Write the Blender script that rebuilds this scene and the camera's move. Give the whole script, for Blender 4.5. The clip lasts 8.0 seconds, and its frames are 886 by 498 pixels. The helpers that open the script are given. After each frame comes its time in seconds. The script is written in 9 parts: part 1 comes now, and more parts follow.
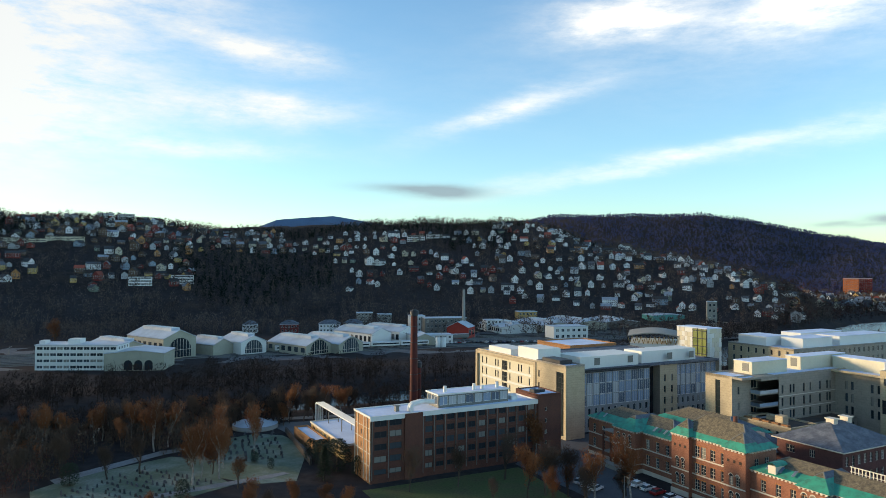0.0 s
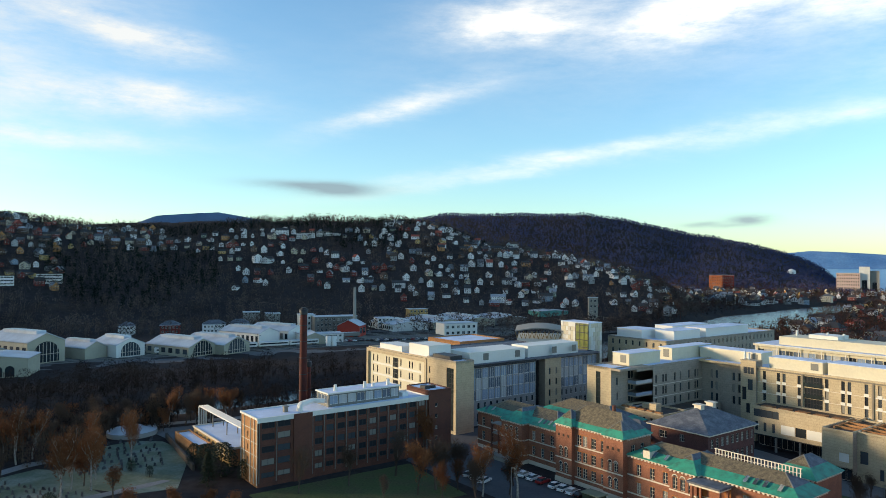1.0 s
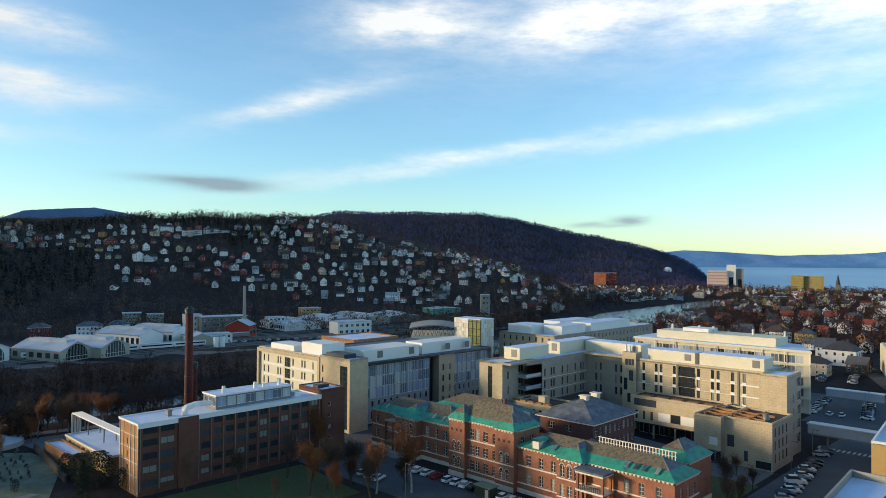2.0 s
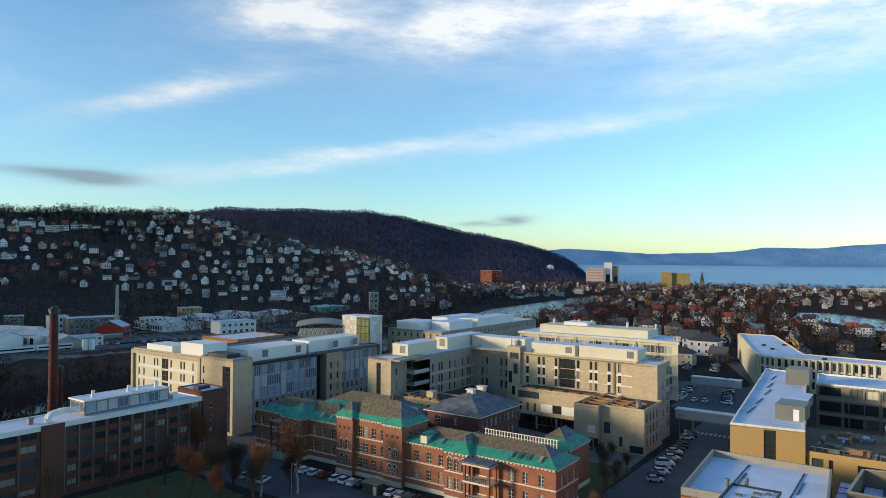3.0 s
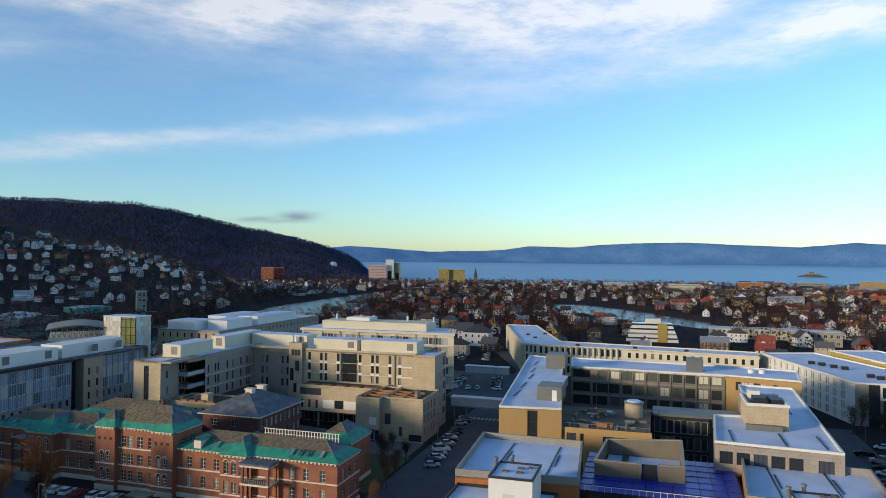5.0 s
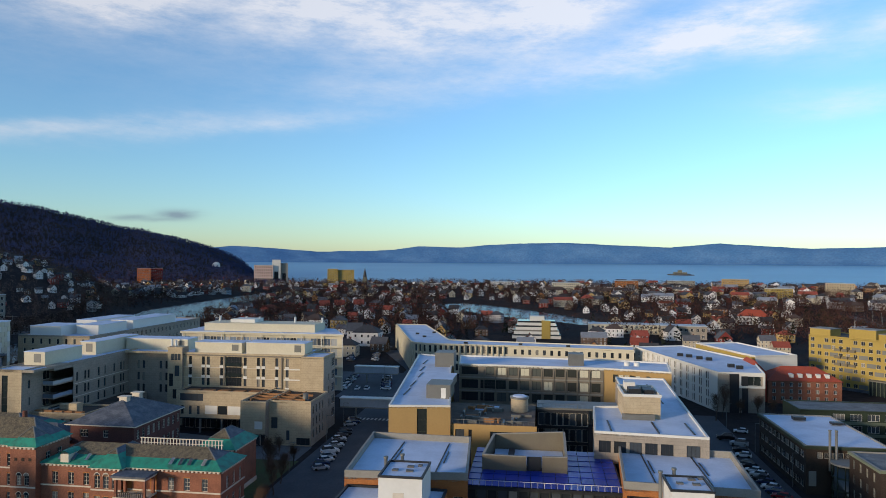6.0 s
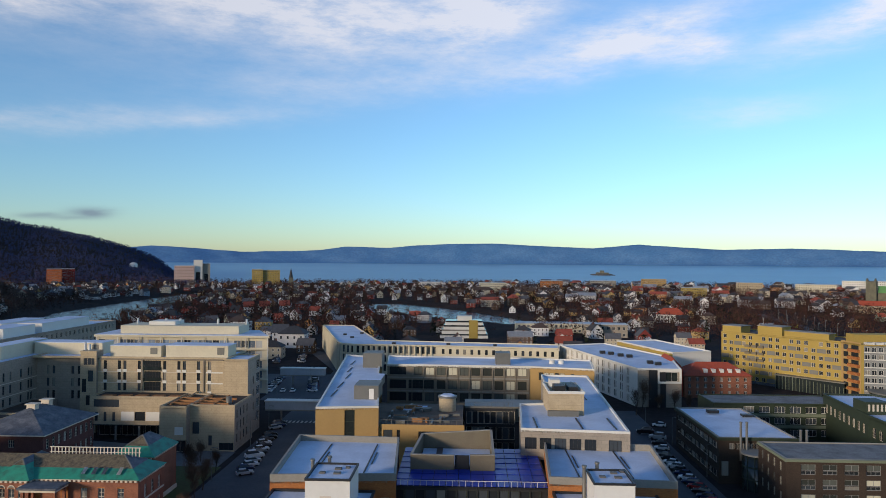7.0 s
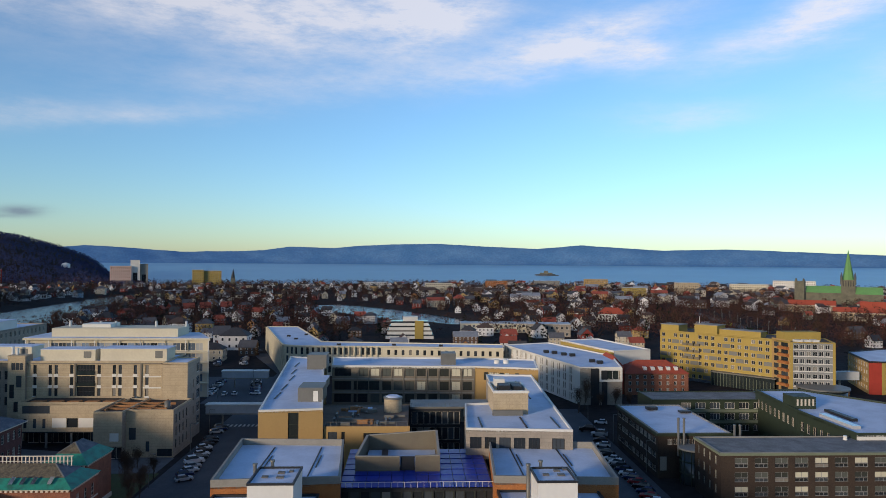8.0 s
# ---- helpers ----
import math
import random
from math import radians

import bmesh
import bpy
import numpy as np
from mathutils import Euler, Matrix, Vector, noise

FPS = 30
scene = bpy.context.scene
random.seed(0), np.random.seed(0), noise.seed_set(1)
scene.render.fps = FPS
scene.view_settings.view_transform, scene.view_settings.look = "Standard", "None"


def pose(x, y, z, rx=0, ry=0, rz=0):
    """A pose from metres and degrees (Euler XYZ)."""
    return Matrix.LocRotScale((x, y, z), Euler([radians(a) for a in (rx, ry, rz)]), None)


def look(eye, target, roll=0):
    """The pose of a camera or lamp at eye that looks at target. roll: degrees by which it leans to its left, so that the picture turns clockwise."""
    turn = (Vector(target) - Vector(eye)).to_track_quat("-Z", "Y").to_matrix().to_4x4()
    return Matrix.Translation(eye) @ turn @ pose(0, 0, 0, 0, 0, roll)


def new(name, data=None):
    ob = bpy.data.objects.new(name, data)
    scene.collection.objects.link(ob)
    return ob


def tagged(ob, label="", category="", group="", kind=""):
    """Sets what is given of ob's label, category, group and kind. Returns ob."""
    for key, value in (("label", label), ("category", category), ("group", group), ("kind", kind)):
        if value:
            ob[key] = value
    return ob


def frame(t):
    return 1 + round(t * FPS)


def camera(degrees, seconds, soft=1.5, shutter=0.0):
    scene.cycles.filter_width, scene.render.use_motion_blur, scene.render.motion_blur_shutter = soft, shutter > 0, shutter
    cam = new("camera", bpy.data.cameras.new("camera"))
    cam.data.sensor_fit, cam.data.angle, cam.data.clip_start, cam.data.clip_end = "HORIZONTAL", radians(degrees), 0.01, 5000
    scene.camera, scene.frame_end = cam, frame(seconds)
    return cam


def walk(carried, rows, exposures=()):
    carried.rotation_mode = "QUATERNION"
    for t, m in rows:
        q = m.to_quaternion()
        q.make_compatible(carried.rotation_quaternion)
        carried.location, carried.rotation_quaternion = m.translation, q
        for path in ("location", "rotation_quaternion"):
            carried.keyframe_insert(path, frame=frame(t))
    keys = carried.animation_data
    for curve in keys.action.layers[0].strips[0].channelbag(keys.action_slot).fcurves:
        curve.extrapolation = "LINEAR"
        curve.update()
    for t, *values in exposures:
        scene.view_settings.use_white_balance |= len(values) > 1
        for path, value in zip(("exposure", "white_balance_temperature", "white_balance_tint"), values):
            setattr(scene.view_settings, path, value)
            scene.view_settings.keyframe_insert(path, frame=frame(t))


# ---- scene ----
cam = camera(65.4, 8.0, soft=0.6)
# seconds, place, yaw, pitch and lean: the camera turns on the spot and sinks a little
PATH = [
    (0.0, -0.17, -0.47, 55.25, -0.00, 1.26, 0.37),
    (0.5, -0.17, -0.43, 55.18, -4.33, 1.21, 0.37),
    (1.0, -0.18, -0.38, 55.04, -9.01, 1.15, 0.33),
    (1.5, -0.18, -0.32, 54.86, -13.32, 1.13, 0.32),
    (2.8, -0.13, -0.11, 54.20, -25.16, 0.98, 0.32),
    (3.0, -0.12, -0.07, 54.10, -26.98, 0.97, 0.32),
    (3.5, -0.07, 0.02, 53.83, -31.31, 0.98, 0.36),
    (4.0, -0.01, 0.07, 53.64, -36.02, 0.98, 0.37),
    (4.5, 0.05, 0.07, 53.53, -40.37, 0.95, 0.37),
    (5.8, 0.11, 0.17, 53.35, -52.18, 0.86, 0.42),
    (6.0, 0.12, 0.22, 53.30, -53.99, 0.92, 0.33),
    (6.5, 0.12, 0.34, 53.21, -58.01, 0.95, 0.34),
    (7.0, 0.16, 0.41, 53.18, -59.96, 0.99, 0.37),
    (7.5, 0.22, 0.43, 53.21, -61.85, 1.02, 0.39),
    (8.0, 0.26, 0.43, 53.24, -64.45, 1.05, 0.40),
]


def aim(x, y, z, yaw, pitch, lean):
    a, p = radians(yaw), radians(pitch)
    ahead = Vector((-math.sin(a) * math.cos(p), math.cos(a) * math.cos(p), math.sin(p)))
    return look((x, y, z), Vector((x, y, z)) + 100 * ahead, lean)


walk(cam, [(t, aim(*row)) for t, *row in PATH], [(0, 0.86, 7100, 9), (2, 0.67, 6750, 8), (4, 0.40, 6350, 11), (6, 0.08, 6150, 14), (8, -0.09, 6150, 17)])

# ---- light ----
SUN_AZ, SUN_EL = -72.0, 9.5  # degrees from +y towards +x, and above the horizon

# clouds: azimuth, elevation, half length, half height, tilt (all degrees), strength
CLOUDS = [
    (-38, 14, 14, 9, 0, 1.5), (-15.5, 16.6, 6, 1.2, -8, 0.8), (-15, 12.2, 8, 1.3, 0, 0.8), (-24, 19.5, 9, 1.6, 0, 0.5), (-20, 9.0, 9, 0.8, 0, 0.45),
    (14.5, 19.2, 6, 1.7, 2, 1.1), (28.5, 19.0, 6.5, 2.2, 10, 1.05), (5.5, 12.6, 8, 0.9, 16, 0.6), (18, 8.3, 15, 0.7, 9, 0.5), (38, 10.6, 12, 0.8, 8, 0.35),
    (44, 20.5, 8, 2.4, 14, 1.0), (52, 19.0, 7, 2.6, 12, 0.8), (63, 19.5, 6, 2.6, 14, 1.0), (75.5, 17.5, 8, 1.7, 12, 1.0), (80.5, 16.3, 3, 1.0, 0, 0.7), (93, 17.5, 8, 1.6, 14, 0.95),
    (84, 11.5, 5, 1.0, 0, 0.4), (58, 14.5, 16, 1.2, 4, 0.3), (58, 18.0, 24, 4.5, 6, 0.14), (20, 17.0, 26, 5.0, 4, 0.10), (104, 14, 8, 2.0, 8, 0.6), (120, 16, 14, 4, 0, 0.6), (160, 20, 20, 6, 0, 0.6), (-90, 22, 22, 6, 0, 0.8), (-140, 18, 22, 5, 0, 0.6),
]
# small dark clouds low over the hills
SHADED = [(-1.4, 6.2, 5.0, 0.42, -1, 1.0), (0.5, 5.7, 3.0, 0.35, 0, 0.7), (29.6, 3.1, 1.5, 0.22, 3, 0.6), (33.0, 3.4, 1.5, 0.38, 0, 1.0), (31.4, 2.95, 1.6, 0.16, 2, 0.4)]


def make_world():
    world = bpy.data.worlds.new("sky")
    scene.world = world
    world.use_nodes = True
    nt = world.node_tree
    nt.nodes.clear()
    N, L = nt.nodes.new, nt.links.new

    def calc(op, a, b=None, c=None):
        n = N("ShaderNodeMath")
        n.operation = op
        for i, v in enumerate((a, b, c)):
            if v is None:
                continue
            if isinstance(v, (int, float)):
                n.inputs[i].default_value = v
            else:
                L(v, n.inputs[i])
        return n.outputs[0]

    sky = N("ShaderNodeTexSky")
    sky.sky_type = "NISHITA"
    sky.sun_disc = False
    sky.sun_elevation, sky.sun_rotation = radians(SUN_EL), radians(SUN_AZ)
    sky.air_density, sky.dust_density, sky.ozone_density = 1.0, 0.4, 3.0
    co = N("ShaderNodeTexCoord")
    sep = N("ShaderNodeSeparateXYZ")
    L(co.outputs["Generated"], sep.inputs[0])
    az = calc("DEGREES", calc("ARCTAN2", sep.outputs["X"], sep.outputs["Y"]))
    el = calc("DEGREES", calc("ARCSINE", sep.outputs["Z"]))
    flat = N("ShaderNodeCombineXYZ")
    L(calc("MULTIPLY", az, 0.07), flat.inputs["X"]); L(calc("MULTIPLY", el, 0.24), flat.inputs["Y"])

    def wisps(scale, detail, off, rough=0.62):
        n = N("ShaderNodeTexNoise")
        n.inputs["Scale"].default_value, n.inputs["Detail"].default_value, n.inputs["Roughness"].default_value = scale, detail, rough
        mp = N("ShaderNodeMapping")
        mp.inputs["Location"].default_value = (off, off * 0.7, 0)
        mp.inputs["Rotation"].default_value = (0, 0, 0.25)
        L(flat.outputs[0], mp.inputs["Vector"]); L(mp.outputs[0], n.inputs["Vector"])
        return n.outputs["Fac"]

    bend = wisps(1.3, 5, 3.0)
    fine = wisps(2.6, 9, 11.0, 0.68)
    azb = calc("MULTIPLY_ADD", calc("SUBTRACT", bend, 0.5), 5.5, az)
    elb = calc("MULTIPLY_ADD", calc("SUBTRACT", wisps(1.7, 6, 23.0), 0.5), 2.6, el)

    def gather(rows, a, e):
        total = None
        for a0, e0, la, le, tilt, power in rows:
            c, s = math.cos(radians(tilt)), math.sin(radians(tilt))
            da, de = calc("SUBTRACT", a, a0), calc("SUBTRACT", e, e0)
            u = calc("ADD", calc("MULTIPLY", da, c / la), calc("MULTIPLY", de, s / la))
            v = calc("SUBTRACT", calc("MULTIPLY", de, c / le), calc("MULTIPLY", da, s / le))
            d = calc("ADD", calc("MULTIPLY", u, u), calc("MULTIPLY", v, v))
            g = calc("MULTIPLY", calc("EXPONENT", calc("MULTIPLY", d, -1.15)), power)
            total = g if total is None else calc("ADD", total, g)
        return total

    amount = gather(CLOUDS, azb, elb)
    thick = calc("MULTIPLY", amount, calc("MULTIPLY_ADD", calc("SUBTRACT", fine, 0.42), 2.7, 0.62))
    thick = calc("MINIMUM", calc("MAXIMUM", thick, 0.0), 0.82)
    tint = N("ShaderNodeMix"); tint.data_type, tint.blend_type = "RGBA", "MULTIPLY"
    tint.inputs["Factor"].default_value = 1.0
    tint.inputs["B"].default_value = (1.21, 1.40, 1.45, 1)
    L(sky.outputs[0], tint.inputs["A"])
    cloud = N("ShaderNodeMix"); cloud.data_type = "RGBA"
    cloud.inputs["B"].default_value = (5.2, 5.2, 5.15, 1)
    L(thick, cloud.inputs["Factor"]); L(tint.outputs["Result"], cloud.inputs["A"])
    dark = gather(SHADED, calc("MULTIPLY_ADD", calc("SUBTRACT", fine, 0.5), 2.4, az), calc("MULTIPLY_ADD", calc("SUBTRACT", fine, 0.5), 0.5, el))
    dk = N("ShaderNodeMix"); dk.data_type = "RGBA"
    dk.inputs["B"].default_value = (1.35, 1.75, 2.15, 1)
    L(calc("MINIMUM", calc("MULTIPLY", dark, 0.9), 0.8), dk.inputs["Factor"]); L(cloud.outputs["Result"], dk.inputs["A"])
    bg = N("ShaderNodeBackground"); bg.inputs["Strength"].default_value = 0.15
    # the veil of high cloud evens out the sky: less glare round the sun, more light opposite
    turn = calc("COSINE", calc("RADIANS", calc("SUBTRACT", az, SUN_AZ)))
    veil = N("ShaderNodeVectorMath"); veil.operation = "SCALE"
    L(dk.outputs["Result"], veil.inputs[0]); L(calc("MULTIPLY_ADD", turn, -0.26, 0.91), veil.inputs["Scale"])
    L(veil.outputs[0], bg.inputs["Color"])
    out = N("ShaderNodeOutputWorld")
    L(bg.outputs[0], out.inputs[0])


make_world()
sun = new("sun", bpy.data.lights.new("sun", "SUN"))
sun.data.energy, sun.data.angle, sun.data.color = 3.5, radians(9), (1.0, 0.80, 0.55)
sun_way = Vector((math.sin(radians(SUN_AZ)) * math.cos(radians(SUN_EL)), math.cos(radians(SUN_AZ)) * math.cos(radians(SUN_EL)), math.sin(radians(SUN_EL))))
sun.matrix_world = look(sun_way * 300, (0, 0, 0))
scene.view_settings.exposure = 0.45

# ---- materials ----
def mat(name, color, rough=0.8, metal=0.0, spots=None, scale=1.0, amount=0.5, grain=0.12, bump=0.15, vary=0.0, spec=0.3, fine=14.0):
    """A surface with large stains (colour spots, scale in 1/m) and fine grain; vary: how far pieces differ from one another."""
    m = bpy.data.materials.new(name)
    m.use_nodes = True
    nt = m.node_tree
    b = nt.nodes["Principled BSDF"]
    N, L = nt.nodes.new, nt.links.new
    b.inputs["Roughness"].default_value, b.inputs["Metallic"].default_value = rough, metal
    b.inputs["Specular IOR Level"].default_value = spec
    co = N("ShaderNodeTexCoord")
    big = N("ShaderNodeTexNoise"); big.inputs["Scale"].default_value = scale; big.inputs["Detail"].default_value = 6; big.inputs["Roughness"].default_value = 0.6
    L(co.outputs["Object"], big.inputs["Vector"])
    rp = N("ShaderNodeValToRGB"); rp.color_ramp.elements[0].position, rp.color_ramp.elements[1].position = 0.42, 0.68
    L(big.outputs["Fac"], rp.inputs[0])
    mx = N("ShaderNodeMix"); mx.data_type = "RGBA"
    mx.inputs["A"].default_value = (*color, 1)
    mx.inputs["B"].default_value = (*(spots or [c * 0.72 for c in color]), 1)
    am = N("ShaderNodeMath"); am.operation = "MULTIPLY"; am.inputs[1].default_value = amount
    L(rp.outputs[0], am.inputs[0]); L(am.outputs[0], mx.inputs["Factor"])
    fn = N("ShaderNodeTexNoise"); fn.inputs["Scale"].default_value = scale * fine; fn.inputs["Detail"].default_value = 3
    L(co.outputs["Object"], fn.inputs["Vector"])
    hs = N("ShaderNodeHueSaturation")
    vr = N("ShaderNodeMapRange"); vr.inputs[3].default_value, vr.inputs[4].default_value = 1 - 2 * grain, 1 + 2 * grain
    L(fn.outputs["Fac"], vr.inputs[0])
    val = vr.outputs[0]
    if vary:
        oi = N("ShaderNodeObjectInfo")
        ov = N("ShaderNodeMapRange"); ov.inputs[3].default_value, ov.inputs[4].default_value = 1 - vary, 1 + vary
        L(oi.outputs["Random"], ov.inputs[0])
        mu = N("ShaderNodeMath"); mu.operation = "MULTIPLY"
        L(val, mu.inputs[0]); L(ov.outputs[0], mu.inputs[1])
        val = mu.outputs[0]
    L(val, hs.inputs["Value"]); L(mx.outputs["Result"], hs.inputs["Color"]); L(hs.outputs[0], b.inputs["Base Color"])
    if bump:
        bp = N("ShaderNodeBump"); bp.inputs["Strength"].default_value = bump; bp.inputs["Distance"].default_value = 0.05
        L(fn.outputs["Fac"], bp.inputs["Height"]); L(bp.outputs[0], b.inputs["Normal"])
    return m


def brick_mat(name, c1, c2, mortar, size=0.24, tone=(1.12, 0.72)):
    """Brickwork: courses about 8 cm high, by the face's own direction, with stains."""
    m = mat(name, c1, 0.85, spots=c2, scale=0.35, amount=0.8, grain=0.15)
    nt = m.node_tree
    N, L = nt.nodes.new, nt.links.new
    b = nt.nodes["Principled BSDF"]
    was = b.inputs["Base Color"].links[0].from_socket
    co = [n for n in nt.nodes if n.type == "TEX_COORD"][0]
    sp = N("ShaderNodeSeparateXYZ"); L(co.outputs["Object"], sp.inputs[0])
    ad = N("ShaderNodeMath"); ad.operation = "ADD"; L(sp.outputs["X"], ad.inputs[0]); L(sp.outputs["Y"], ad.inputs[1])
    cb = N("ShaderNodeCombineXYZ"); L(ad.outputs[0], cb.inputs["X"]); L(sp.outputs["Z"], cb.inputs["Y"])
    br = N("ShaderNodeTexBrick"); br.inputs["Scale"].default_value = 1.0
    br.inputs["Brick Width"].default_value, br.inputs["Row Height"].default_value, br.inputs["Mortar Size"].default_value = size, size / (3 if size < 0.5 else 2), 0.012 if size < 0.5 else 0.025
    br.inputs["Color1"].default_value, br.inputs["Color2"].default_value, br.inputs["Mortar"].default_value = (tone[0],) * 3 + (1,), (tone[1],) * 3 + (1,), (1.25, 1.25, 1.2, 1) if size < 0.5 else (0.7, 0.7, 0.7, 1)
    L(cb.outputs[0], br.inputs["Vector"])
    mu = N("ShaderNodeMix"); mu.data_type = "RGBA"; mu.blend_type = "MULTIPLY"; mu.inputs["Factor"].default_value = 1.0
    L(was, mu.inputs["A"]); L(br.outputs["Color"], mu.inputs["B"]); L(mu.outputs["Result"], b.inputs["Base Color"])
    return m


def glass_mat(name, color, rough=0.06, blind=(0.22, 0.21, 0.185), drawn=0.86, half=0.55):
    m = bpy.data.materials.new(name)
    m.use_nodes = True
    b = m.node_tree.nodes["Principled BSDF"]
    N, L = m.node_tree.nodes.new, m.node_tree.links.new
    oi = N("ShaderNodeObjectInfo")
    rp = N("ShaderNodeValToRGB")
    rp.color_ramp.interpolation = "CONSTANT"
    e = rp.color_ramp.elements
    e[0].color = (*color, 1)
    e[1].position, e[1].color = half, (*[c * 2.2 for c in color], 1)
    k = e.new(drawn); k.color = (*blind, 1)
    g = N("ShaderNodeNewGeometry")
    ad = N("ShaderNodeMath"); ad.operation = "ADD"; L(oi.outputs["Random"], ad.inputs[0]); L(g.outputs["Random Per Island"], ad.inputs[1])
    fr = N("ShaderNodeMath"); fr.operation = "FRACT"; L(ad.outputs[0], fr.inputs[0])
    L(fr.outputs[0], rp.inputs[0]); L(rp.outputs[0], b.inputs["Base Color"])
    b.inputs["Roughness"].default_value = rough
    b.inputs["Specular IOR Level"].default_value = 0.35
    return m


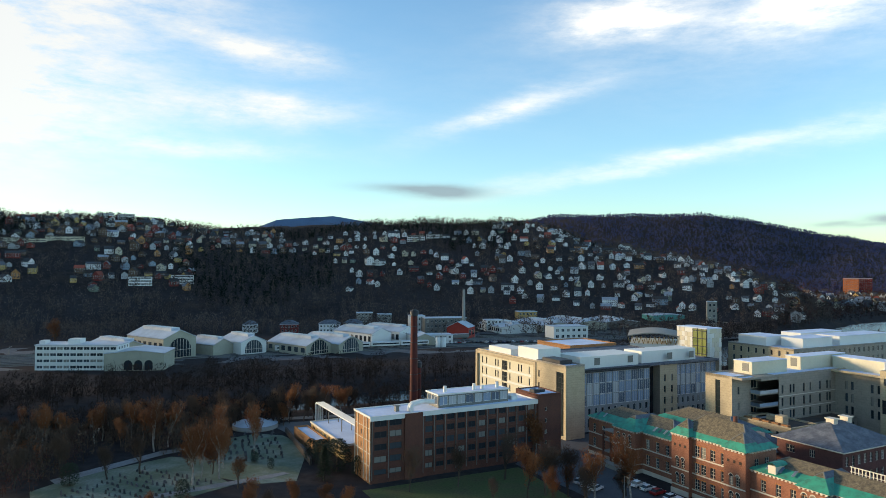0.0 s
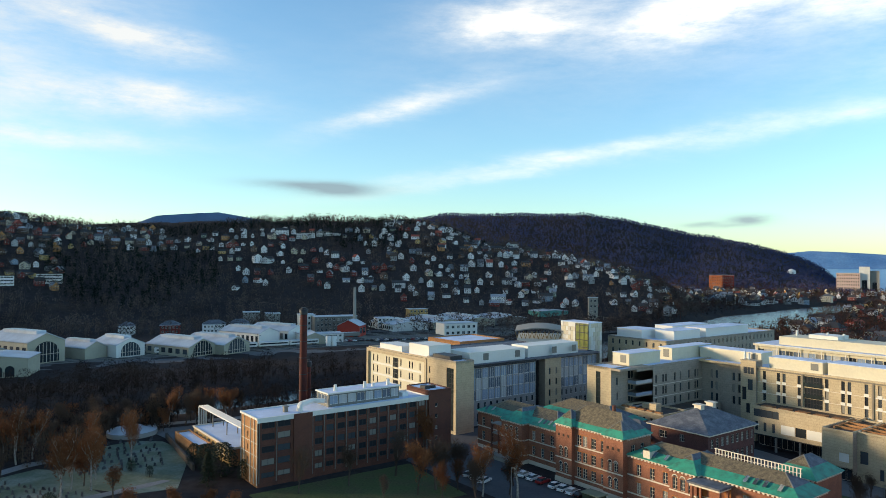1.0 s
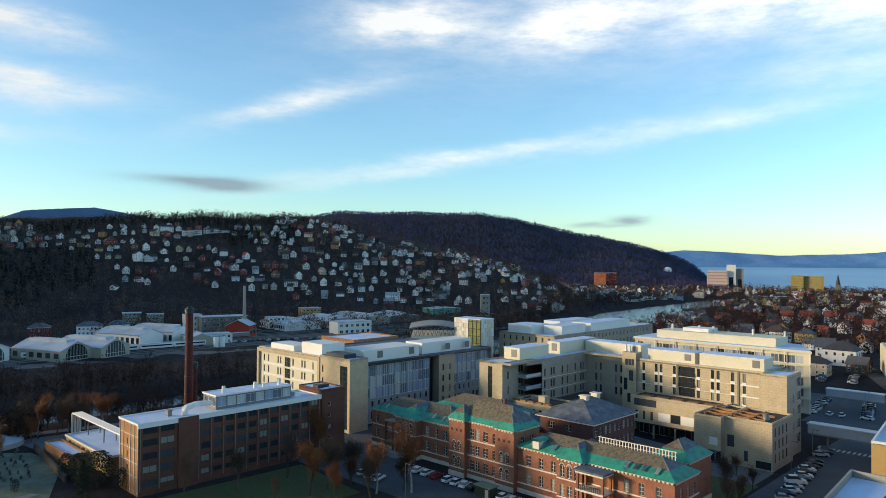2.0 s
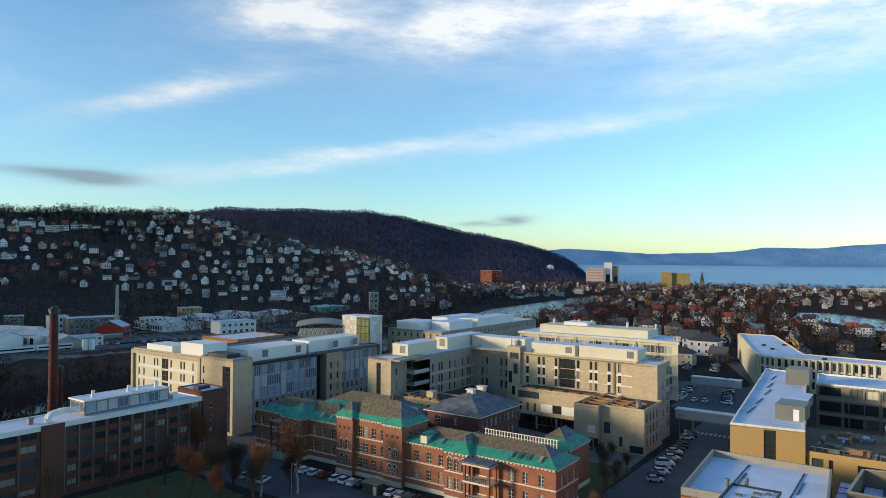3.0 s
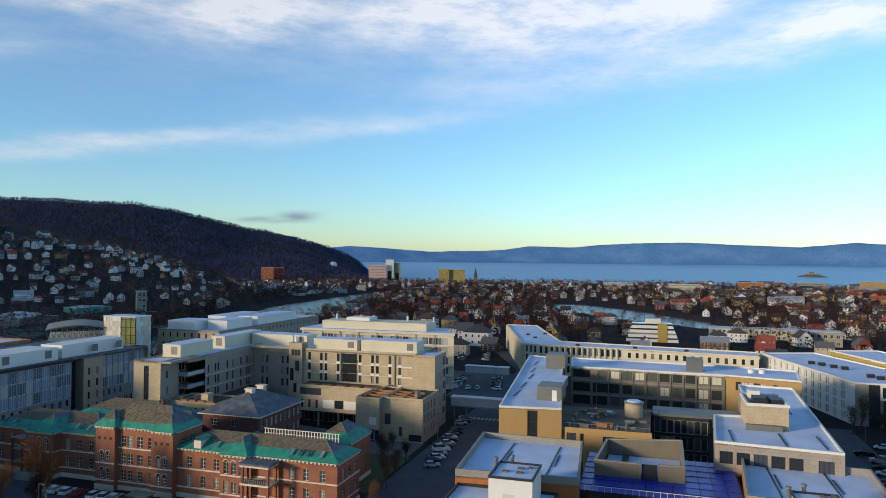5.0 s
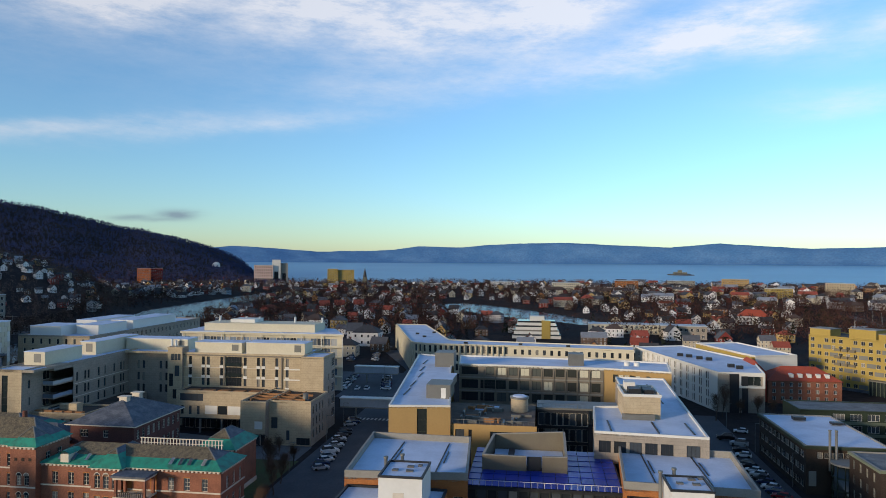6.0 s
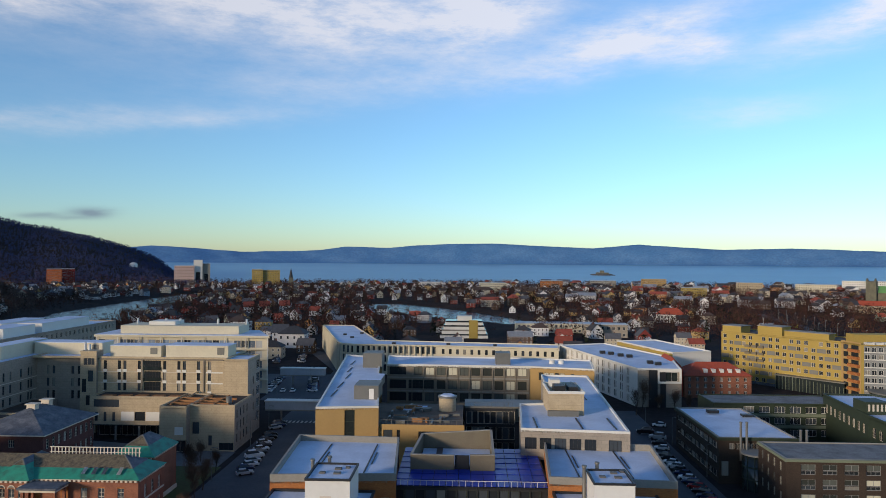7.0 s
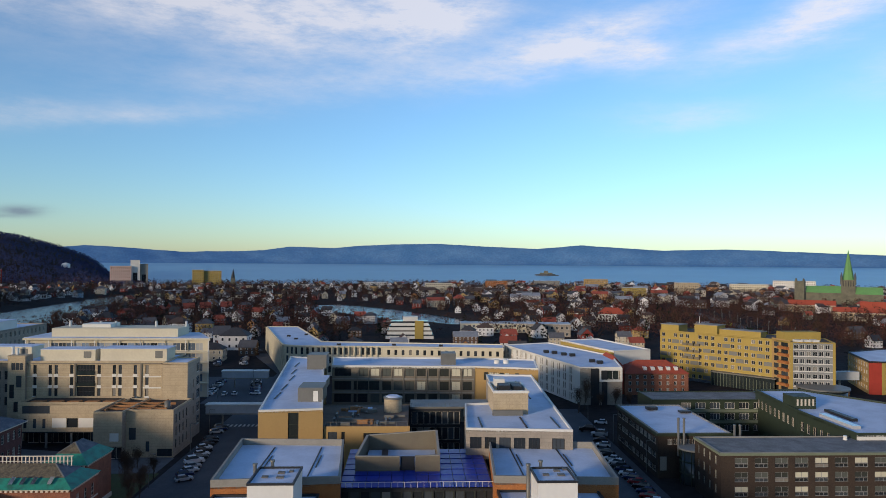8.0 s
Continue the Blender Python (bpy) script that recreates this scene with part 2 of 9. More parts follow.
M = {
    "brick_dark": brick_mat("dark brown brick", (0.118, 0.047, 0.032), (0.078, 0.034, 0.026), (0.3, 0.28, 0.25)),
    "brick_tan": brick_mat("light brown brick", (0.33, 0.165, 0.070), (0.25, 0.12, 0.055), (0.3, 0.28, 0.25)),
    "brick_red": brick_mat("red brick", (0.255, 0.105, 0.064), (0.17, 0.068, 0.044), (0.4, 0.35, 0.3)),
    "brick_purple": brick_mat("olive brown brick", (0.052, 0.037, 0.028), (0.038, 0.028, 0.023), (0.3, 0.28, 0.25)),
    "brick_plum": brick_mat("plum red brick", (0.135, 0.058, 0.050), (0.090, 0.042, 0.040), (0.3, 0.28, 0.25)),
    "brick_orange": brick_mat("orange brick", (0.36, 0.14, 0.045), (0.27, 0.10, 0.035), (0.4, 0.35, 0.3)),
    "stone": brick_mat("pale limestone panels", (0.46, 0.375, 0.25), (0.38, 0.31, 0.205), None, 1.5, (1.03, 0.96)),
    # greyer stone: the ward blocks' side walls have their shade put into it
    "stone_grey_shade": brick_mat("grey stone panels", (0.32, 0.28, 0.23), (0.26, 0.23, 0.19), None, 1.5, (1.04, 0.95)),
    "ochre": mat("ochre render", (0.40, 0.265, 0.105), 0.8, spots=(0.34, 0.225, 0.09), scale=0.15, amount=0.5, grain=0.05),
    "cream": mat("cream render", (0.60, 0.55, 0.41), 0.8, spots=(0.50, 0.455, 0.35), scale=0.12, amount=0.5, grain=0.05),
    "white": mat("white metal cladding", (0.66, 0.655, 0.61), 0.55, spots=(0.54, 0.54, 0.50), scale=0.1, amount=0.4, grain=0.03, bump=0.05),
    "grey_metal": mat("grey sheet metal", (0.17, 0.17, 0.155), 0.5, metal=0.2, scale=0.3, grain=0.05),
    "dark_metal": mat("dark sheet metal", (0.028, 0.030, 0.034), 0.5, metal=0.1, scale=0.3, grain=0.05),
    "snow": mat("frosted flat roof", (0.56, 0.63, 0.76), 0.8, spots=(0.36, 0.42, 0.53), scale=0.14, amount=0.55, grain=0.05, bump=0.1),
    "roof_felt": mat("dark roofing felt", (0.060, 0.052, 0.046), 0.9, spots=(0.13, 0.075, 0.045), scale=0.2, amount=0.7),
    "copper": mat("green copper", (0.030, 0.265, 0.180), 0.6, spots=(0.035, 0.110, 0.085), scale=0.6, amount=0.8, grain=0.12),
    "moss": mat("mossy slate", (0.15, 0.125, 0.082), 0.95, spots=(0.065, 0.058, 0.048), scale=1.3, amount=0.95, grain=0.42, bump=1.0, fine=3.2),
    "slate": mat("blue grey slate", (0.075, 0.085, 0.105), 0.7, spots=(0.16, 0.17, 0.19), scale=0.5, amount=0.8, grain=0.25, bump=0.5, fine=5),
    "trim": mat("off-white painted trim", (0.60, 0.54, 0.44), 0.7, scale=0.3, grain=0.05),
    "glass": glass_mat("dark window glass", (0.025, 0.03, 0.035)),
    "glass_plain": mat("unbroken dark glazing", (0.02, 0.028, 0.03), 0.08, spots=(0.05, 0.06, 0.055), scale=0.25, grain=0.1, bump=0.0, spec=0.6),
    "glass_blue": glass_mat("blue grey glazing", (0.105, 0.135, 0.175), 0.06, (0.40, 0.42, 0.43), 0.70, 0.40),
    "solar": mat("blue solar glass", (0.020, 0.045, 0.34), 0.35, spots=(0.015, 0.03, 0.22), scale=0.3, amount=0.6, grain=0.08, bump=0.0, spec=0.25),
    "asphalt": mat("asphalt", (0.066, 0.069, 0.077), 0.9, spots=(0.100, 0.102, 0.110), scale=0.12, amount=0.6, grain=0.15),
    "water": mat("river water", (0.012, 0.02, 0.025), 0.22, scale=0.05, grain=0.05, bump=0.25, spec=0.6, fine=10),
    # sea: the sky's reflection is put into the base colour
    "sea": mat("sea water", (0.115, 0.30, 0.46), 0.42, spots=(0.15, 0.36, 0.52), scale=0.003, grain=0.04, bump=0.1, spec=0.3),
    "rust": mat("rusted brick chimney", (0.085, 0.018, 0.012), 0.85, spots=(0.025, 0.012, 0.011), scale=0.4, amount=0.8, grain=0.15),
    "concrete": mat("concrete", (0.27, 0.26, 0.23), 0.9, scale=0.3, grain=0.1),
    "yellow": mat("yellow render", (0.36, 0.265, 0.068), 0.8, spots=(0.30, 0.22, 0.055), scale=0.12, amount=0.5, grain=0.05),
    "red_paint": mat("red paint", (0.30, 0.035, 0.022), 0.7, scale=0.3, grain=0.06),
    "green_metal": mat("dark green cladding", (0.034, 0.048, 0.030), 0.6, scale=0.3, grain=0.08),
    "glass_blind": glass_mat("office glass with blinds", (0.045, 0.05, 0.045), 0.06, (0.56, 0.54, 0.42), 0.52, 0.28),
    "grey_dark": mat("dark grey cladding", (0.12, 0.115, 0.105), 0.6, scale=0.3, grain=0.06),
    "grey_pale": mat("pale grey cladding", (0.25, 0.26, 0.26), 0.6, scale=0.3, grain=0.05),
    "lime": mat("lime green bus paint", (0.30, 0.42, 0.03), 0.4, scale=0.5, grain=0.03, bump=0.0),
    "clad_taupe": mat("taupe cladding", (0.20, 0.175, 0.135), 0.6, scale=0.3, grain=0.06),
    "bronze": mat("bronze brown cladding", (0.16, 0.14, 0.10), 0.6, spots=(0.12, 0.10, 0.075), scale=0.3, grain=0.08),
    "terrace": mat("brown terrace decking", (0.16, 0.115, 0.082), 0.9, spots=(0.095, 0.072, 0.056), scale=0.3, amount=0.8, grain=0.2),
    # far_slate and far_blue: the haze of distance is put into the colour
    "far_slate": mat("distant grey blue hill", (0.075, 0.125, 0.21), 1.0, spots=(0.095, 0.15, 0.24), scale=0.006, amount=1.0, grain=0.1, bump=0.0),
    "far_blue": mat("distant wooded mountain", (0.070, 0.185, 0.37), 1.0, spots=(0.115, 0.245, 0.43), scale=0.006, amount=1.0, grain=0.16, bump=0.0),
}

M["roof_gravel"] = mat("gravel roof with frost", (0.20, 0.20, 0.20), 0.95, spots=(0.10, 0.098, 0.095), scale=0.25, amount=0.8, grain=0.2)
M["grey_green"] = mat("grey green cladding", (0.17, 0.20, 0.14), 0.7, scale=0.3, grain=0.06)
M["shaft_glass"] = mat("yellow green glass", (0.22, 0.24, 0.07), 0.15, spots=(0.08, 0.12, 0.05), scale=0.3, amount=0.8, grain=0.1, bump=0.0, spec=0.5)
M["red_tile"] = mat("red clay tiles", (0.36, 0.07, 0.035), 0.8, spots=(0.24, 0.06, 0.04), scale=0.6, amount=0.7, grain=0.2)
M["bark"] = mat("grey brown bark", (0.075, 0.055, 0.042), 0.95, scale=2.0, grain=0.2, vary=0.3)
M["birch"] = mat("pale birch bark", (0.32, 0.29, 0.25), 0.9, spots=(0.06, 0.05, 0.045), scale=3.0, amount=0.8, grain=0.2)
M["twigs"] = mat("bare brown twigs", (0.085, 0.052, 0.034), 0.95, spots=(0.055, 0.038, 0.028), scale=0.5, grain=0.25, vary=0.35)
M["twigs_red"] = mat("russet withered leaves", (0.17, 0.062, 0.022), 0.95, spots=(0.10, 0.045, 0.02), scale=0.5, grain=0.25, vary=0.3)
M["needles"] = mat("dark conifer needles", (0.020, 0.030, 0.014), 0.95, spots=(0.012, 0.019, 0.010), scale=0.6, grain=0.25, vary=0.25)
M["pale_brick"] = mat("pale grey-yellow brick", (0.36, 0.34, 0.26), 0.85, spots=(0.28, 0.27, 0.21), scale=0.2, amount=0.6)
M["frost_metal"] = mat("frosted metal roof", (0.44, 0.49, 0.54), 0.55, spots=(0.30, 0.33, 0.36), scale=0.1, amount=0.7, grain=0.06)
M["teal_metal"] = mat("teal roof sheet", (0.08, 0.30, 0.26), 0.5, scale=0.2)
M["old_stone"] = mat("weathered grey green stone", (0.14, 0.135, 0.10), 0.9, spots=(0.08, 0.085, 0.065), scale=0.15, amount=0.8, grain=0.15)
M["orange_red"] = mat("orange red panels", (0.55, 0.16, 0.05), 0.8, spots=(0.42, 0.10, 0.04), scale=0.1)
M["ballast"] = mat("frosted ballast", (0.080, 0.080, 0.084), 0.95, spots=(0.15, 0.155, 0.165), scale=0.2, grain=0.25)
M["pink"] = mat("pinkish concrete", (0.60, 0.43, 0.37), 0.85, scale=0.1)
M["copper_pale"] = mat("pale green copper", (0.13, 0.30, 0.10), 0.7, spots=(0.10, 0.22, 0.09), scale=0.1)
M["far_isle"] = mat("rocky island", (0.10, 0.10, 0.09), 0.95, scale=0.05)
M["lawn"] = mat("winter lawn", (0.070, 0.088, 0.028), 0.95, spots=(0.085, 0.070, 0.035), scale=0.12, amount=0.8, grain=0.25, bump=0.5)
M["frost_lawn"] = mat("frosted lawn", (0.095, 0.12, 0.075), 0.95, spots=(0.19, 0.215, 0.18), scale=0.10, amount=0.8, grain=0.2, bump=0.5)
M["gravel"] = mat("frosted gravel path", (0.20, 0.20, 0.20), 0.95, spots=(0.13, 0.125, 0.12), scale=0.2, grain=0.2)
M["paving"] = mat("grey paving", (0.14, 0.14, 0.14), 0.9, spots=(0.09, 0.09, 0.09), scale=0.2, grain=0.15)
M["line"] = mat("worn white road paint", (0.55, 0.55, 0.53), 0.8, scale=1.0)
M["rubber"] = mat("black tyre rubber", (0.02, 0.02, 0.02), 0.9, scale=3.0)
M["grave"] = mat("dark granite", (0.05, 0.05, 0.055), 0.5, spots=(0.10, 0.10, 0.10), scale=2.0, vary=0.5)

# ---- building tools ----
TURN = -62.0  # the town's grid: its x runs along the streets' p, its y along q
GRID = pose(0, 0, 0, 0, 0, TURN)


def put(p, q, z=0.0):
    return GRID @ Vector((p, q, z))


ORIGIN = {}


def thing(name, at, label="", category="", group="", turn=TURN, kind=""):
    """An empty at the base of a thing; at: grid place (p, q, z). Its parts are drawn in grid metres (p, q, z above the base)."""
    ob = new(name)
    ob.empty_display_size = 0.5
    ob.matrix_world = Matrix.Translation(put(*at)) @ pose(0, 0, 0, 0, 0, turn)
    ORIGIN[ob.name] = Vector((at[0], at[1], 0))
    return tagged(ob, label, category, group, kind)


def mesh_of(name, verts, faces, mats, slots=None):
    me = bpy.data.meshes.new(name)
    me.from_pydata([tuple(v) for v in verts], [], faces)
    for m in mats:
        me.materials.append(m)
    if slots:
        me.polygons.foreach_set("material_index", slots)
    me.update()
    return me


def attach(name, me, parent, m=None, label=""):
    ob = new(name, me)
    ob.parent = parent
    if parent.name in ORIGIN:  # parts of a building are drawn in the grid's own metres
        ob.matrix_parent_inverse = Matrix.Translation(-ORIGIN[parent.name])
    if m is not None:
        ob.matrix_basis = m
    if label:
        ob["label"] = label
    return ob


def part(name, bm, material, parent, label=""):
    me = bpy.data.meshes.new(name)
    bm.to_mesh(me)
    bm.free()
    for m in material if isinstance(material, (list, tuple)) else [material]:
        me.materials.append(m)
    return attach(name, me, parent, label=label)


def add_box(bm, x0, x1, y0, y1, z0, z1, slot=0, bevel=0.0):
    v = [bm.verts.new((x, y, z)) for z in (z0, z1) for y in (y0, y1) for x in (x0, x1)]
    for f in ((0, 2, 3, 1), (4, 5, 7, 6), (0, 1, 5, 4), (1, 3, 7, 5), (3, 2, 6, 7), (2, 0, 4, 6)):
        bm.faces.new([v[i] for i in f]).material_index = slot
    return v


def add_tube(bm, x, y, z0, z1, r0, r1, n=14, slot=0, cap=True):
    a = [bm.verts.new((x + r0 * math.cos(2 * math.pi * i / n), y + r0 * math.sin(2 * math.pi * i / n), z0)) for i in range(n)]
    b = [bm.verts.new((x + r1 * math.cos(2 * math.pi * i / n), y + r1 * math.sin(2 * math.pi * i / n), z1)) for i in range(n)]
    for i in range(n):
        f = bm.faces.new((a[i], a[(i + 1) % n], b[(i + 1) % n], b[i]))
        f.material_index, f.smooth = slot, True
    if cap:
        bm.faces.new(b).material_index = slot


WINDOWS = {}


def sash(w, h, nx, nz):
    """A window frame in one piece, with its mullions and transoms, about its lower left corner, facing -y: corners and faces."""
    t, d = min(0.09, w * 0.075), 0.07
    xs = [0, t] + [v for i in range(1, nx) for v in (w * i / nx - t / 2.5, w * i / nx + t / 2.5)] + [w - t, w]
    zs = [0, t] + [v for i in range(1, nz) for v in (h * i / nz - t / 2.5, h * i / nz + t / 2.5)] + [h - t, h]
    seen, verts, faces = {}, [], []

    def at(i, k, y):
        if (i, k, y) not in seen:
            seen[i, k, y] = len(verts)
            verts.append((xs[i], y, zs[k]))
        return seen[i, k, y]

    for i in range(len(xs) - 1):
        for k in range(len(zs) - 1):
            if i % 2 and k % 2:  # a light: only its reveals
                for p, q in (((i, k), (i + 1, k)), ((i + 1, k), (i + 1, k + 1)), ((i + 1, k + 1), (i, k + 1)), ((i, k + 1), (i, k))):
                    faces.append((at(*p, 0), at(*q, 0), at(*q, d), at(*p, d)))
            else:
                faces.append((at(i, k, 0), at(i + 1, k, 0), at(i + 1, k + 1, 0), at(i, k + 1, 0)))
    return verts, faces, [(t / 2, 0.05, t / 2), (w - t / 2, 0.05, t / 2), (w - t / 2, 0.05, h - t / 2), (t / 2, 0.05, h - t / 2)]


def window_meshes(w, h, nx, nz, frame_mat, pane_mat, joined=False):
    """Meshes of a frame and of the pane behind it (or of both as one), shared between alike windows."""
    key = (round(w, 2), round(h, 2), nx, nz, frame_mat, pane_mat, joined)
    if key not in WINDOWS:
        v, f, p = sash(w, h, nx, nz)
        if joined:
            n = len(v)
            WINDOWS[key] = (mesh_of("window", v + p, f + [(n, n + 1, n + 2, n + 3)], [M[frame_mat], M[pane_mat]], [0] * len(f) + [1]), None)
        else:
            WINDOWS[key] = (mesh_of("window", v, f, [M[frame_mat]]), mesh_of("pane", p, [(0, 1, 2, 3)], [M[pane_mat]]))
    return WINDOWS[key]


def facade(parent, a, b, z0, z1, rects, wall, frame_mat="trim", pane_mat="glass", deep=0.22, nx=2, nz=1, name="wall", label=""):
    """A wall from a to b (in the thing's own metres, left to right as seen from outside) with openings cut through its skin.
    rects: (x0, x1, z0, z1[, frame, pane, nx, nz]) along the wall; each opening gets reveals, a window frame and a pane."""
    a, b = Vector(a), Vector(b)
    length = (b - a).length
    ang = math.atan2(b.y - a.y, b.x - a.x)
    m = Matrix.Translation((a.x, a.y, 0)) @ Matrix.Rotation(ang, 4, "Z")
    xs = sorted({0.0, length, *[round(r[i], 3) for r in rects for i in (0, 1)]})
    zs = sorted({z0, z1, *[round(r[i], 3) for r in rects for i in (2, 3)]})
    verts, faces = [], []

    def quad(*p):
        n = len(verts)
        verts.extend(p)
        faces.append((n, n + 1, n + 2, n + 3))

    holes = [tuple(round(v, 3) for v in r[:4]) for r in rects]
    for i in range(len(xs) - 1):
        col = [h for h in holes if h[0] <= xs[i] + 1e-4 and h[1] >= xs[i + 1] - 1e-4]
        run = None
        for k in range(len(zs) - 1):
            cut = any(h[2] <= zs[k] + 1e-4 and h[3] >= zs[k + 1] - 1e-4 for h in col)
            if not cut and run is None:
                run = zs[k]
            if (cut or k == len(zs) - 2) and run is not None:
                top = zs[k] if cut else zs[k + 1]
                quad((xs[i], 0, run), (xs[i + 1], 0, run), (xs[i + 1], 0, top), (xs[i], 0, top))
                run = None
    for x0, x1, h0, h1 in holes:
        quad((x0, 0, h0), (x1, 0, h0), (x1, deep, h0), (x0, deep, h0))
        quad((x0, deep, h1), (x1, deep, h1), (x1, 0, h1), (x0, 0, h1))
        quad((x0, 0, h0), (x0, deep, h0), (x0, deep, h1), (x0, 0, h1))
        quad((x1, deep, h0), (x1, 0, h0), (x1, 0, h1), (x1, deep, h1))
    ob = attach(name, mesh_of(name, verts, faces, [M[wall]]), parent, m, label)
    away = ((a + b) / 2).length if parent.name in ORIGIN else parent.matrix_world.translation.length
    far = {}
    for r in rects:
        x0, x1, h0, h1 = r[:4]
        if (x1 - x0) * (h1 - h0) > 22 and len(r) > 5 and r[5] == "glass":
            r = (*r[:5], "glass_plain", *r[6:])
        fr, pn, mx, mz = (list(r[4:]) + [frame_mat, pane_mat, nx, nz][len(r) - 4:])[:4]
        if away > 400:  # too far to tell one from the next: the windows of this wall together
            verts, faces, slots, mats = far.setdefault((fr, pn), ([], [], [], [M[fr], M[pn]]))
            v, f, p = sash(x1 - x0, h1 - h0, mx, mz)
            n = len(verts)
            verts += [(x0 + c[0], c[1] + deep - 0.08, h0 + c[2]) for c in v + p]
            faces += [tuple(n + i for i in q) for q in f] + [tuple(n + len(v) + i for i in range(4))]
            slots += [0] * len(f) + [1]
            continue
        fm, pm = window_meshes(x1 - x0, h1 - h0, mx, mz, fr, pn, away > 225)
        w = attach("window", fm, parent, m @ Matrix.Translation((x0, deep - 0.08, h0)))
        if pm:
            attach("pane", pm, w)
    for verts, faces, slots, mats in far.values():
        w = attach("glazing", mesh_of("glazing", verts, faces, mats, slots), parent, m)
        w["kind"] = "stuff"
    return ob


def bays(length, n, w, z_list, h, margin=None, **kw):
    """Window rects: n across a wall of that length, on each sill height of z_list."""
    step = length / n if margin is None else (length - 2 * margin) / n
    x0 = 0 if margin is None else margin
    return [(x0 + step * (i + 0.5) - w / 2, x0 + step * (i + 0.5) + w / 2, z, z + h) for z in z_list for i in range(n)]


def flat_roof(parent, x0, x1, y0, y1, z, rim=0.5, thick=0.35, roof="snow", edge="stone", name="roof"):
    """A flat roof sunk behind a parapet, and the parapet."""
    bm = bmesh.new()
    add_box(bm, x0 + thick, x1 - thick, y0 + thick, y1 - thick, z - rim - 0.25, z - rim)
    part(name, bm, M[roof], parent)
    bm = bmesh.new()
    for a in ((x0, x1, y0, y0 + thick), (x0, x1, y1 - thick, y1), (x0, x0 + thick, y0 + thick, y1 - thick), (x1 - thick, x1, y0 + thick, y1 - thick)):
        add_box(bm, *a, z - rim - 0.25, z)
    part("parapet", bm, M[edge], parent)


def shell(parent, x0, x1, y0, y1, z0, z1, wall, front=(), right=(), left=(), back=(), roof="snow", edge=None, rim=0.5, **kw):
    """Four walls and a flat roof; front faces -y, right +x, left -x."""
    facade(parent, (x0, y0), (x1, y0), z0, z1 - rim, front, wall, **kw)
    facade(parent, (x1, y0), (x1, y1), z0, z1 - rim, right, wall, **kw)
    facade(parent, (x1, y1), (x0, y1), z0, z1 - rim, back, wall, **kw)
    facade(parent, (x0, y1), (x0, y0), z0, z1 - rim, left, wall, **kw)
    flat_roof(parent, x0, x1, y0, y1, z1, rim, edge=edge or wall, roof=roof)


def hip_roof(parent, x0, x1, y0, y1, z, h, split=0.4, low="copper", high="moss", ridge_x=True, over=0.5, name="roof", flat=0.0):
    """A hipped roof in two coverings: a lower band and the upper slopes; flat: share of the run left level at the top."""
    x0, x1, y0, y1 = x0 - over, x1 + over, y0 - over, y1 + over
    run = min(x1 - x0, y1 - y0) / 2 * (1 - flat)

    def ring(k):
        d = run * k
        return [(x0 + d, y0 + d, z + h * k), (x1 - d, y0 + d, z + h * k), (x1 - d, y1 - d, z + h * k), (x0 + d, y1 - d, z + h * k)]

    for nm, k0, k1, m in (("roof_band", 0.0, split, low), (name, split, 1.0, high)):
        a, b = ring(k0), ring(k1)
        faces = [(i, (i + 1) % 4, 4 + (i + 1) % 4, 4 + i) for i in range(4)] + [(3, 2, 1, 0), (4, 5, 6, 7)]
        if m == "moss":  # the right-hand hip is blue grey slate instead
            attach(nm, mesh_of(nm, a + b, faces, [M[m], M["slate"]], [0, 1, 0, 0, 0, 0]), parent)
            for i in range(4):
                c, e = Vector(a[i]), Vector(b[i])
                side = (e - c).cross(Vector((0, 0, 1))).normalized() * 0.16
                u = Vector((0, 0, 0.12))
                v = [c - side, c + u, c + side, e - side, e + u, e + side]
                attach("hip_cap", mesh_of("hip_cap", v, [(0, 1, 4, 3), (1, 2, 5, 4), (0, 2, 1), (3, 4, 5)], [M["grey_metal"]]), parent)
        else:
            attach(nm, mesh_of(nm, a + b, faces, [M[m]]), parent)


def boxes(name, parent, rows, material, label=""):
    """One part out of one or more boxes (x0, x1, y0, y1, z0, z1)."""
    bm = bmesh.new()
    for r in rows:
        add_box(bm, *r)
    return part(name, bm, M[material], parent, label)


def tubes(name, parent, rows, material, label="", n=14):
    bm = bmesh.new()
    for x, y, z0, z1, r0, r1 in rows:
        add_tube(bm, x, y, z0, z1, r0, r1, n)
    return part(name, bm, M[material], parent, label)


def pipe(name, parent, points, r, material, n=10):
    """A bent round pipe along points."""
    cu = bpy.data.curves.new(name, "CURVE")
    cu.dimensions, cu.bevel_depth, cu.bevel_resolution = "3D", r, 2
    sp = cu.splines.new("POLY")
    sp.points.add(len(points) - 1)
    for p, c in zip(sp.points, points):
        p.co = (*c, 1)
    ob = new(name, cu)
    dg = bpy.context.evaluated_depsgraph_get()
    me = bpy.data.meshes.new_from_object(ob.evaluated_get(dg))
    bpy.data.objects.remove(ob)
    me.materials.clear()
    me.materials.append(M[material])
    return attach(name, me, parent)


